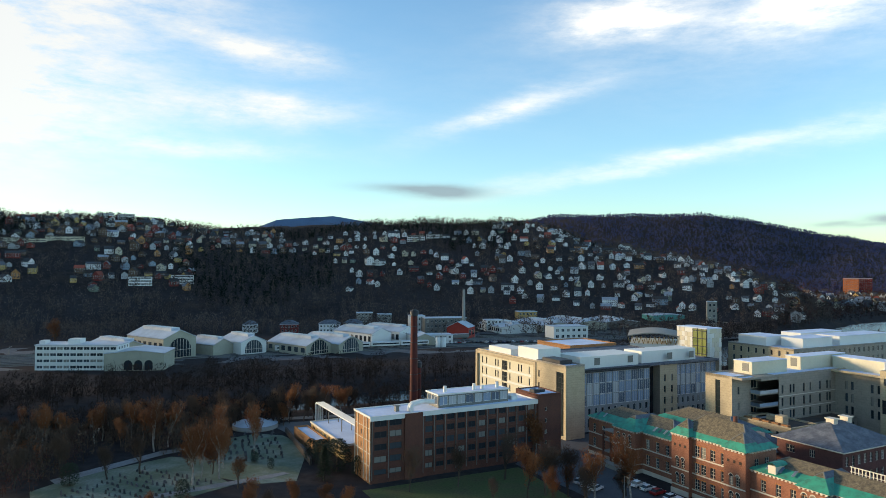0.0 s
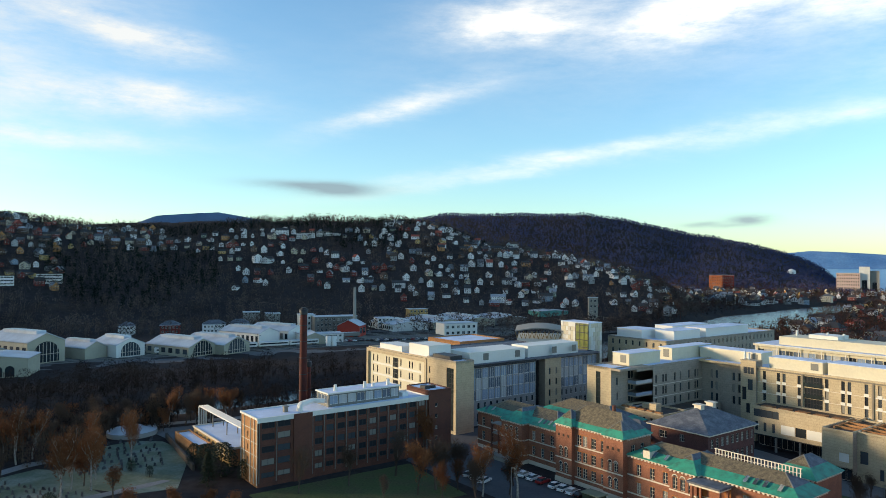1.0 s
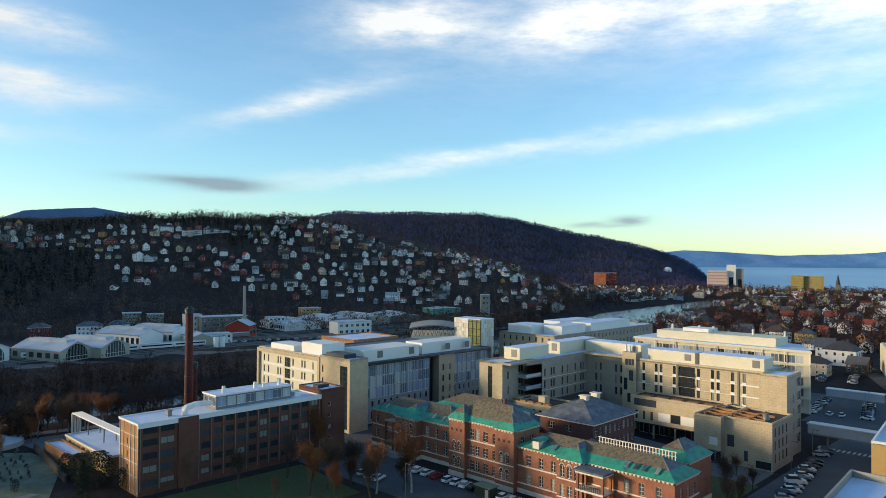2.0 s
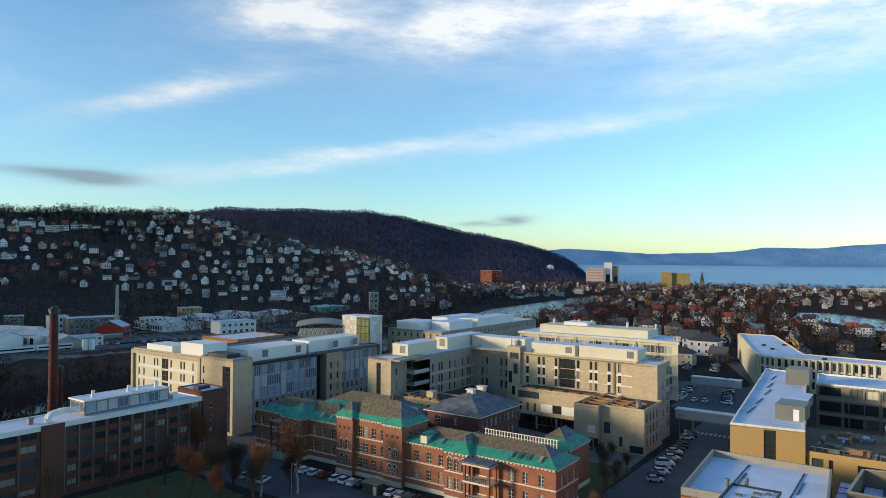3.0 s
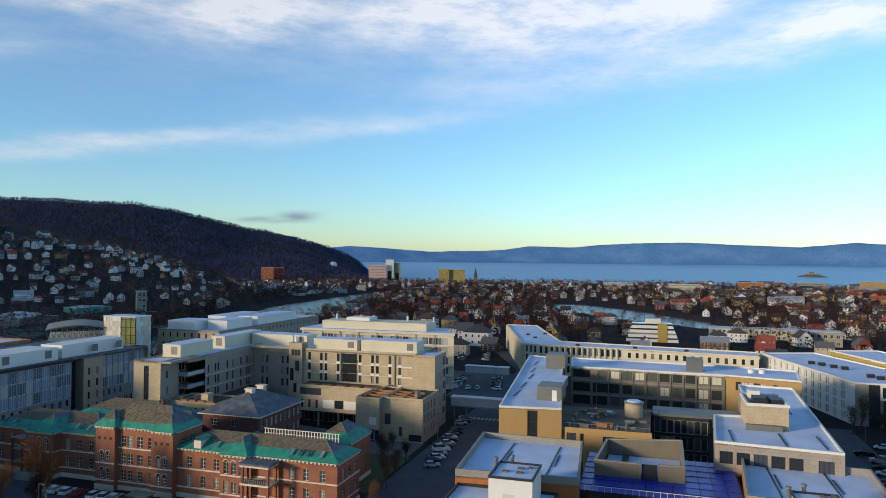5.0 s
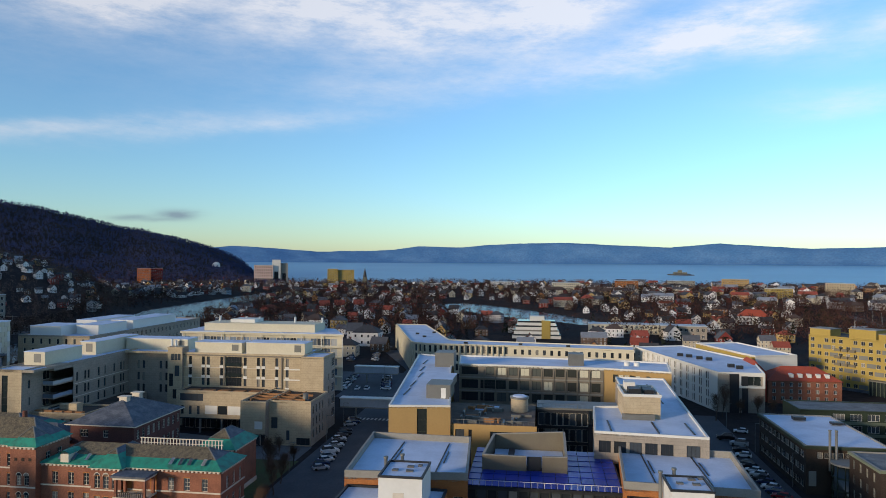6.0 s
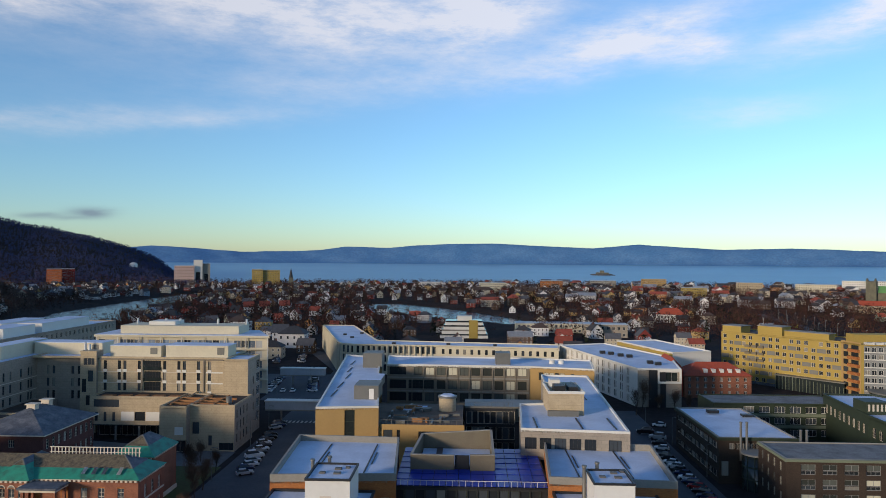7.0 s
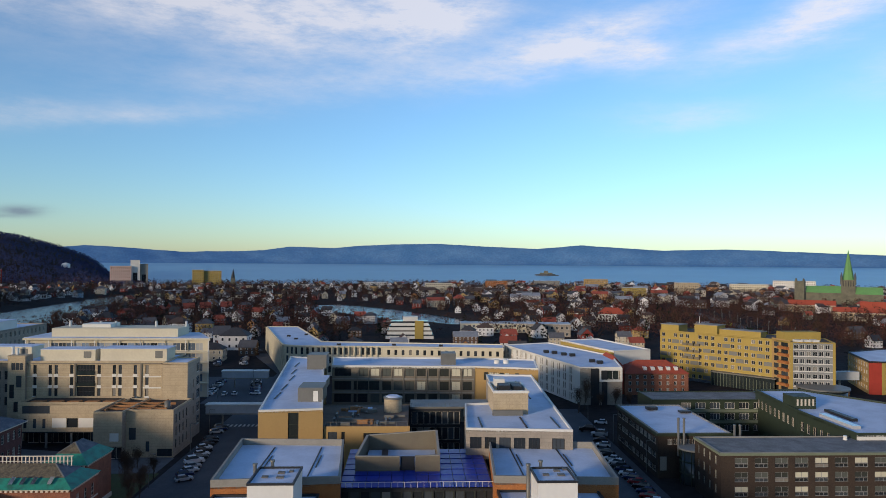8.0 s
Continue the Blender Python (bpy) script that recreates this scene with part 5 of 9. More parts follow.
def podium():
    t = thing("podium_building", (-88, 198, 0), "pale stone podium with an overhanging upper floor and rusty roof gardens", "building")
    # long overhanging range
    facade(t, (-111, 200), (-82, 200), 4.6, 12.4, [(1.2, 8.8, 9.7, 11.9, "dark_metal", "glass", 4, 1)] + [(1.6 + 2.6 * i, 2.5 + 2.6 * i, 5.6, 8.2) for i in range(3)] + [(13.6, 16.6, 5.8, 8.4), (21.6, 22.8, 5.8, 8.4), (23.6, 24.4, 5.8, 8.4)], "stone", nx=1, frame_mat="dark_metal")
    for a, b in ((-101.5, -97.6), (-94.2, -89.6), (-86.4, -82.6)):
        boxes("panel", t, [(a, b, 199.93, 200.003, 5.8, 8.4)], "white", "white wall panel")
    boxes("soffit", t, [(-111, -82, 200.02, 209, 4.3, 4.6)], "dark_metal")
    facade(t, (-111, 204.5), (-82, 204.5), 0, 4.3, [(0.5 + 3.5 * i, 3.6 + 3.5 * i, 0.4, 3.9) for i in range(8)], "dark_metal", nx=2)
    for p in (-110.5, -103.5, -96.5, -89.5):
        boxes("column", t, [(p, p + 0.5, 200.2, 200.7, 0, 4.3)], "concrete")
    facade(t, (-111, 209), (-111, 200), 4.6, 12.4, [], "stone_grey_shade")
    flat_roof(t, -111, -82, 200, 209, 12.9, 0.5, edge="stone", roof="roof_felt")
    # corner volumes
    facade(t, (-84.5, 187.5), (-77, 187.5), 3.6, 12.4, [(4.2, 6.6, 5.0, 7.2, "white", "white", 1, 1)], "stone")
    facade(t, (-77, 187.5), (-77, 190), 0, 12.4, [], "stone_grey_shade")
    facade(t, (-84, 188.2), (-77.4, 188.2), 0, 3.6, [(0.4 + 1.6 * i, 1.8 + 1.6 * i, 0.3, 3.3) for i in range(4)], "dark_metal", nx=1)
    facade(t, (-84.5, 200), (-84.5, 187.5), 0, 12.4, [], "stone_grey_shade")
    facade(t, (-77, 190), (-64.5, 190), 0, 12.4, [(0.7, 2.6, 4.8, 8.0, "dark_metal", "glass", 1, 1), (5.2, 6.2, 1.6, 4.4, "dark_metal", "glass", 1, 1), (8.2, 12.2, 0.4, 2.4, "dark_metal", "glass", 3, 1)], "stone")
    facade(t, (-64.5, 190), (-64.5, 206), 0, 12.4, [(1.8 + 2.9 * i, 2.7 + 2.9 * i, z, z + 2.4) for z in (2.0, 5.4, 8.8) for i in range(4)], "stone_grey_shade", nx=1, frame_mat="dark_metal")
    flat_roof(t, -84.5, -77, 187.5, 206, 12.9, 0.5, edge="stone", roof="roof_felt")
    flat_roof(t, -77, -64.5, 190, 206, 12.9, 0.5, edge="stone", roof="roof_felt")
    for q in (192, 195.5, 199):
        boxes("planter", t, [(-83, -67, q, q + 0.4, 12.3, 13.0)], "brick_tan", "rusty steel planter edge")
    for p in (-83, -76, -71):
        boxes("planter", t, [(p, p + 0.4, 190.5, 204, 12.3, 12.95)], "brick_tan", "rusty steel planter edge")
    tubes("roof_vent", t, [(-67.5, 194, 12.2, 14.4, 0.8, 0.8)], "grey_metal", n=12)
    for p in (-108, -103, -98, -93, -88):
        boxes("planter", t, [(p, p + 3.4, 201.0, 203.2, 12.3, 12.9)], "brick_tan", "rusty steel planter edge")


ward_block_court()
podium()

# ---- the research building round a roof court ----
def research_building():
    t = thing("research_building", (0, 200, 0), "ochre and grey research building round a court with frosted flat roofs", "building")
    Z = 18.5
    A = [(-36, 163), (-21.3, 165), (-28.3, 221), (-31, 250), (-44.6, 254)]
    poly_block(t, A, 0, Z, "ochre", {0: [(6.8, 9.2, 4.0, 17.6, "green_metal", "glass_plain", 1, 5)], 1: row_of(56, 14, 2.0, 13.6, 2.2)}, {1: "dark_metal", 4: "stone_grey_shade"}, edge="white")
    boxes("roof_plant", t, [(-28.8, -22.6, 174.8, 183, Z - 0.5, Z + 3.0)], "grey_metal", "grey clad roof plant room")
    boxes("roof_plant", t, [(-29.4, -24.0, 183.2, 200, Z - 0.5, Z + 1.8)], "grey_metal", "grey clad roof plant room")
    boxes("plant_roof", t, [(-29.5, -23.9, 183.25, 200.1, Z + 1.8, Z + 1.95)], "snow")
    boxes("plant_door", t, [(-25.0, -23.8, 174.74, 174.803, Z - 0.4, Z + 2.2)], "white")
    boxes("roof_plant", t, [(-34.4, -28.2, 226.5, 234, Z - 0.5, Z + 4.2)], "grey_metal", "grey clad roof plant room")
    for p, q in ((-36.5, 205), (-38, 217), (-36, 190), (-35.5, 178), (-39.5, 232)):
        boxes("roof_gutter", t, [(p, p + 0.35, q, q + 9, Z - 0.5, Z - 0.36)], "dark_metal")
    # rear range
    B = [(-27, 232), (20.5, 230.6), (41, 226), (43.5, 247), (20, 251), (-29, 253)]
    L0 = length(B[0], B[1])
    r0 = []
    for z, h, first in ((15.0, 2.5, 0), (10.4, 2.9, 2), (6.3, 2.8, 1), (1.6, 2.8, 1)):
        r0 += [(9.0 + 3.85 * i, 11.9 + 3.85 * i, z, z + h) for i in range(first, 10)]
        r0 += [(0.8, 6.4, z, z + h, "dark_metal", "glass", 4, 1)]
        if first:
            r0 += [(7.2, 8.8 + 3.85 * first - 0.8, z, z + h, "dark_metal", "glass", 3 + 2 * first, 3)]
    L1 = length(B[1], B[2])
    r1 = [(3.0 + 1.75 * i, 4.5 + 1.75 * i, 14.0, 16.6) for i in range(5)] + [(13.4, 14.6, 13.0, 16.6)]
    poly_block(t, B, 0, Z, "stone_grey_shade", {0: r0, 1: r1}, {1: "ochre", 0: "clad_taupe", 2: "ochre"}, edge="white", nx=2, frame_mat="dark_metal", pane_mat="glass_blind")
    for z in (13.9, 9.4, 5.2):
        band(t, B[0], B[1], z, z + 0.4, 0.25, "concrete", "ledge")
    for k in range(11):
        f = (8.4 + 3.85 * k) / L0 if k < 10 else 0.997
        x, y = B[0][0] + (B[1][0] - B[0][0]) * f, B[0][1] + (B[1][1] - B[0][1]) * f
        boxes("fin", t, [(x - 0.12, x + 0.12, y - 0.3, y + 0.05, 0, 17.0)], "clad_taupe")
    boxes("roof_plant", t, [(9.5, 14.5, 236.5, 242, Z - 0.5, Z + 3.4)], "grey_metal", "grey clad roof plant room")
    tubes("roof_fan", t, [(29, 240, Z - 0.5, Z + 0.8, 1.0, 1.0), (32.2, 240, Z - 0.5, Z + 0.8, 1.0, 1.0)], "white")
    # right wing
    C = [(11, 145.3), (33.2, 143.4), (36.5, 213), (22.5, 214), (21.2, 172), (12.6, 170)]
    LC = length(C[0], C[1])
    rc = [(0.9 + 3.05 * i, 3.3 + 3.05 * i, 14.2, 16.6) for i in range(5)] + [(18.0, 20.6, 14.2, 16.6)] + row_of(LC, 7, 2.4, 9.6, 2.4)
    poly_block(t, C, 0, Z, "stone_grey_shade", {0: rc, 1: row_of(69, 18, 2.0, 14, 2.2) + row_of(69, 18, 2.0, 9.4, 2.2) + row_of(69, 18, 2.0, 4.8, 2.2)}, edge="white", nx=3, frame_mat="dark_metal")
    boxes("roof_plant", t, [(18.6, 26.6, 160, 172, Z - 0.5, Z + 4.4)], "stone", "beige clad roof plant room")
    boxes("plant_rim", t, [(18.4, 26.8, 159.8, 160.2, Z + 4.4, Z + 5.0), (18.4, 26.8, 171.8, 172.2, Z + 4.4, Z + 5.0), (18.4, 18.8, 160.2, 171.8, Z + 4.4, Z + 5.0), (26.4, 26.8, 160.2, 171.8, Z + 4.4, Z + 5.0)], "white")
    boxes("chiller", t, [(20.0, 22.6, 162, 165.5, Z + 4.4, Z + 5.8), (23.4, 25.6, 163, 168, Z + 4.4, Z + 5.4)], "dark_metal")
    boxes("chiller", t, [(19.6, 22.0, 167, 170, Z + 4.4, Z + 6.4)], "white")
    boxes("walkway", t, [(18.2, 25.2, 158.6, 159.6, Z - 0.5, Z + 0.7)], "grey_metal")
    for p in (14.5, 24, 31):
        boxes("roof_gutter", t, [(p, p + 0.35, 147, 157, Z - 0.5, Z - 0.36)], "dark_metal")
    for q in (178, 195):
        boxes("roof_gutter", t, [(30, 30.35, q, q + 9, Z - 0.5, Z - 0.36)], "dark_metal")
    # court terrace and glass link
    QF, ZT = 165.7, 13.4
    facade(t, (-21.2, QF), (-0.8, QF), 0, ZT + 0.6, [(1.0, 3.2, ZT - 3.6, ZT - 0.7), (4.2, 5.0, ZT - 3.6, ZT - 0.7), (9.4, 19.6, ZT - 3.8, ZT - 1.0)], "ochre", nx=2, frame_mat="dark_metal")
    facade(t, (-0.8, QF), (-0.8, 193), 0, ZT + 0.2, [], "dark_metal")
    facade(t, (-0.8, 193), (-24.7, 193), 0, ZT + 0.2, [], "clad_taupe")
    boxes("court_floor", t, [(-27.5, -0.8, 193.4, 230.9, 4.2, 4.8)], "terrace")
    boxes("terrace", t, [(-24.7, -1.2, QF + 0.4, 192.6, ZT - 0.6, ZT)], "terrace", "brown roof terrace with duct runs")
    boxes("terrace_snow", t, [(-17.5, -11, 184, 190, ZT, ZT + 0.06)], "snow")
    tubes("cooling_tower", t, [(-5.4, 185, ZT, ZT + 3.4, 2.3, 2.3)], "stone", "round clad cooling tower", 24)
    tubes("cooling_tower_rim", t, [(-5.4, 185, ZT + 3.4, ZT + 3.9, 2.5, 2.5)], "grey_metal", "", 24)
    tubes("cooling_tower_fan", t, [(-5.4, 185, ZT + 3.9, ZT + 4.2, 1.9, 1.6)], "snow", "", 24)
    rnd = random.Random(5)
    for k in range(44):
        x, y = rnd.uniform(-20.0, -4.5), rnd.uniform(QF + 2, 187)
        lng, h = rnd.uniform(1.6, 4.2), rnd.uniform(0.4, 1.0)
        if (x + 3 > -8.5) and (y + 4 > 182):
            continue
        boxes("duct", t, [(x, x + lng, y, y + 0.5, ZT, ZT + h) if k % 2 else (x, x + 0.5, y, y + lng, ZT, ZT + h)], "grey_metal" if k % 3 else "brick_tan")
    for k in range(16):
        boxes("terrace_rail_post", t, [(-20.9 + 1.3 * k, -20.82 + 1.3 * k, QF + 0.15, QF + 0.23, ZT + 0.6, ZT + 1.6)], "grey_metal")
    boxes("terrace_rail", t, [(-21.0, -1, QF + 0.15, QF + 0.23, ZT + 1.55, ZT + 1.65)], "grey_metal")
    facade(t, (-0.8, 188), (12.8, 188), 0, ZT, [(0.4 + 1.65 * i, 1.9 + 1.65 * i, z, z + 3.4) for i in range(8) for z in (0.8, 5.0, 9.2)], "dark_metal", pane_mat="glass", nx=1)
    boxes("link_roof", t, [(-0.8, 21, 188.05, 198, ZT, ZT + 0.5)], "grey_metal")
    for k in range(12):
        boxes("link_rail_post", t, [(-0.5 + 1.15 * k, -0.44 + 1.15 * k, 188.1, 188.16, ZT + 0.5, ZT + 1.5)], "grey_metal")
    boxes("link_rail", t, [(-0.5, 12.2, 188.1, 188.16, ZT + 1.5, ZT + 1.56)], "grey_metal")


# ---- the brick twins with the blue glass roof ----
def twin_pavilions():
    t = thing("brick_pavilion_building", (0, 130, 0), "orange brick twin pavilions joined by a blue glass roof", "building")
    Z = 15.6
    for pts, wall, bx in (([(-34.7, 120.8), (-12.7, 122.4), (-14.6, 147.8), (-36.3, 148.7)], {1: "brick_dark"}, (-26.0, -18.8, 110.2, 119.0)), ([(14.2, 122.2), (36, 120.7), (37.8, 144.8), (15.9, 146)], {1: "brick_dark"}, (19.9, 26.3, 110.5, 118.0))):
        poly_block(t, pts, 0, Z, "brick_orange", {0: [(1.5 + 3.0 * i, 3.3 + 3.0 * i, 8.6, 11.4) for i in range(7)]}, wall, edge="concrete", rim=1.3)
        x0, x1 = pts[0][0], pts[1][0]
        lo = [(x0 + 0.5, 100), (x1 - 3.4, 100), (x1 - 3.4, pts[0][1] - 0.05), (x0 + 0.5, pts[0][1] - 0.05)]
        poly_block(t, lo, 0, 13.2, "brick_orange", {0: row_of(18, 5, 2.2, 8, 2.6)}, edge="dark_metal", rim=0.4)
        b = bx
        boxes("stair_head", t, [(b[0], b[1], b[2], b[3], 12.6, 18.0)], "white", "white stair head with a door")
        boxes("stair_door", t, [(b[0] + 2.4, b[0] + 4.2, b[2] - 0.06, b[2] + 0.003, 12.85, 15.6)], "trim")
        boxes("stair_roof", t, [(b[0] + 0.25, b[1] - 0.25, b[2] + 0.25, b[3] - 0.25, 18.0, 18.08)], "snow")
        boxes("stair_rim", t, [(b[0] - 0.1, b[1] + 0.1, b[2] - 0.1, b[2] + 0.2, 18.0, 18.35), (b[0] - 0.1, b[1] + 0.1, b[3] - 0.2, b[3] + 0.1, 18.0, 18.35), (b[0] - 0.1, b[0] + 0.2, b[2] + 0.2, b[3] - 0.2, 18.0, 18.35), (b[1] - 0.2, b[1] + 0.1, b[2] + 0.2, b[3] - 0.2, 18.0, 18.35)], "dark_metal")
        for x, y, w in ((1.5, 3.4, 1.0), (3.9, 3.2, 1.2), (3.7, 5.6, 1.1), (5.4, 6.4, 0.7)):
            boxes("roof_hatch", t, [(b[0] + x, b[0] + x + w, b[2] + y, b[2] + y + 0.8, 18.05, 18.32)], "grey_dark")
        for x, y in ((b[0] - 0.5, b[3] - 1), (b[0] + 2.0, b[3] + 1.0)):
            tubes("flue", t, [(x, y, 12.6, 18.9, 0.3, 0.3), (x, y, 18.9, 19.2, 0.42, 0.42)], "grey_metal", n=10)
        pipe("roof_duct", t, [(b[0] + 2.2, b[3] + 1.6, 16.0), (b[0] + 2.2, b[3] + 1.6, 17.0), (b[0] + 5.0, b[3] + 1.6, 17.0)], 0.5, "grey_metal")
        for k, f in enumerate((0.28, 0.72)):
            x = x0 + (x1 - x0) * f
            boxes("roof_gutter", t, [(x - 0.3, x - 0.05, 126, 146, Z - 1.3, Z - 1.18), (x + 0.4, x + 0.65, 132, 140, Z - 1.3, Z - 1.2)], "dark_metal")
    # blue glass roof in panes
    for i in range(12):
        for k in range(7):
            x, y = -13.4 + 2.33 * i, 126.6 + 3.3 * k
            z = 12.2 + 0.10 * k
            bm = bmesh.new()
            add_box(bm, x + 0.05, x + 2.27, y + 0.05, y + 3.24, z, z + 0.1)
            part("roof_pane", bm, M["solar"], t)
    boxes("roof_deck", t, [(-13.6, 15, 126.5, 150, 11.6, 12.1)], "dark_metal")
    L = 28.6
    facade(t, (-13.6, 126.2), (15.0, 126.2), 0, 12.0, [(0.3 + 1.9 * i, 2.0 + 1.9 * i, z, z + 3.4) for i in range(15) for z in (0.6, 4.4, 8.2)], "dark_metal", frame_mat="green_metal", nx=1, nz=2)
    for k in range(25):
        boxes("rail_post", t, [(-13.4 + 1.18 * k, -13.34 + 1.18 * k, 126.25, 126.32, 12.3, 13.3)], "white")
    boxes("rail", t, [(-13.5, 15, 126.25, 126.32, 13.25, 13.33)], "white")
    # open plant box on the glass roof
    def screen(a, b, za, zb):
        """One wall of the open box, 0.5 m thick, its top running from height za to zb."""
        u = Vector((b[0] - a[0], b[1] - a[1])).normalized()
        n = Vector((-u.y, u.x)) * 0.25
        c = [(a[0] + n.x, a[1] + n.y), (a[0] - n.x, a[1] - n.y), (b[0] - n.x, b[1] - n.y), (b[0] + n.x, b[1] + n.y)]
        for nm, h0, h1, mt in (("plant_screen", (12.3,) * 4, (za, za, zb, zb), "bronze"), ("plant_screen_cap", (za, za, zb, zb), (za + 0.16, za + 0.16, zb + 0.16, zb + 0.16), "concrete")):
            v = [(*p, h) for p, h in zip(c, h0)] + [(*p, h) for p, h in zip(c, h1)]
            attach(nm, mesh_of(nm, v, [(3, 2, 1, 0), (4, 5, 6, 7)] + [(i, (i + 1) % 4, 4 + (i + 1) % 4, 4 + i) for i in range(4)], [M[mt]]), t)

    screen((-11.2, 135.7), (-2.6, 135.7), 15.3, 15.2)
    screen((0.4, 135.4), (5.2, 135.4), 15.4, 15.5)
    screen((-11.0, 136.0), (-9.6, 147.6), 15.3, 16.4)
    screen((5.0, 135.7), (4.9, 147.2), 15.5, 17.4)
    screen((-9.4, 147.6), (4.7, 147.3), 16.4, 17.4)
    boxes("plant_floor", t, [(-9.3, 4.6, 136.2, 147.0, 13.0, 13.5)], "snow")
    boxes("plant_door", t, [(-2.5, 0.3, 135.9, 136.1, 12.4, 15.2)], "dark_metal")
    boxes("plant_duct", t, [(-6.4, -5.2, 137, 146, 13.5, 14.0)], "dark_metal")


research_building()
twin_pavilions()


# ---- cream, white and yellow blocks behind ----
def curved_block():
    t = thing("curved_building", (-20, 330, 0), "cream curved office building with a frosted roof", "building")
    pts = [(-62.8, 333), (-60, 327), (-53, 323.4), (-14, 321.4), (41.2, 315.2), (43, 330), (-14, 337), (-44.5, 341), (-68.8, 417.5), (-87.5, 417.5)]
    r = {}
    for e in range(len(pts)):
        L = length(pts[e], pts[(e + 1) % len(pts)])
        if e in (3, 4):
            r[e] = [q for z in (2, 6, 10) for q in row_of(L, int(L / 3.4), 1.3, z, 2.3)]
        elif e in (0, 1, 2, 9):
            r[e] = [q for z in (1.6, 5.8, 9.9) for q in row_of(L, max(int(L / 2.6), 2), 1.2, z, 3.2, 0.2)]
    poly_block(t, pts, 0, 14.0, "cream", r, edge="cream", nx=1, frame_mat="dark_metal")
    for e in (9, 0, 1, 2):
        a, b = Vector(pts[e]), Vector(pts[(e + 1) % len(pts)])
        n = max(int((b - a).length / 2.6), 2)
        nrm = Vector(((b - a).y, -(b - a).x)).normalized()
        for i in range(n):
            c = a + (b - a) * i / n + nrm * 0.35
            boxes("fin", t, [(c.x - 0.15, c.x + 0.15, c.y - 0.3, c.y + 0.3, 0, 13.6)], "cream")
    for p, q in ((-60, 352), (-66, 365), (-58, 372), (-36, 328), (-10, 327), (12, 324)):
        boxes("roof_hatch", t, [(p, p + 1.8, q, q + 1.4, 13.5, 14.3)], "dark_metal")


def slatted_block():
    t = thing("office_building", (63, 290, 0), "white office building with tall narrow windows and a frosted roof", "building")
    pts = [(62.4, 257), (78.3, 256.8), (84, 290), (66, 336), (43.2, 327)]
    r = {4: [(3 + 5.1 * i + k, 3.8 + 5.1 * i + k, z, z + 2.6) for z in (0.8, 4.2, 7.5, 10.6) for i in range(13) for k in (0, 1.3)], 0: [(7.5, 14.6, 9.6, 12.9, "white", "glass", 3, 1)]}
    poly_block(t, pts, 0, 14.2, "white", r, {0: "stone_grey_shade"}, edge="white", nx=1)
    # flat dark slabs on the front; no recess is cut behind them
    boxes("corner_recess", t, [(66.4, 69.6, 256.6, 256.9, 0, 13.6), (70.6, 72.6, 256.6, 256.9, 0, 13.6)], "dark_metal")
    boxes("window_surround", t, [(69.6, 78.2, 256.2, 256.8, 13.0, 13.9), (69.6, 78.2, 256.2, 256.8, 8.8, 9.5), (69.6, 70.2, 256.2, 256.8, 9.5, 13.0), (77.5, 78.2, 256.2, 256.8, 9.5, 13.0)], "white")
    for p, q in ((57, 300), (60, 297), (63, 292), (66, 289), (70, 272), (72, 268)):
        boxes("roof_unit", t, [(p, p + 2.2, q, q + 1.8, 13.7, 14.9)], "dark_metal")
    t = thing("office_building", (76, 318, 0), "yellow clad office wing with a frosted flat roof", "building")
    poly_block(t, [(86, 294), (104, 300), (92, 342), (72, 336)], 0, 15.5, "yellow", {3: row_of(44, 12, 1.6, 11, 2.4) + row_of(44, 12, 1.6, 7, 2.4)}, {0: "white"}, edge="white")


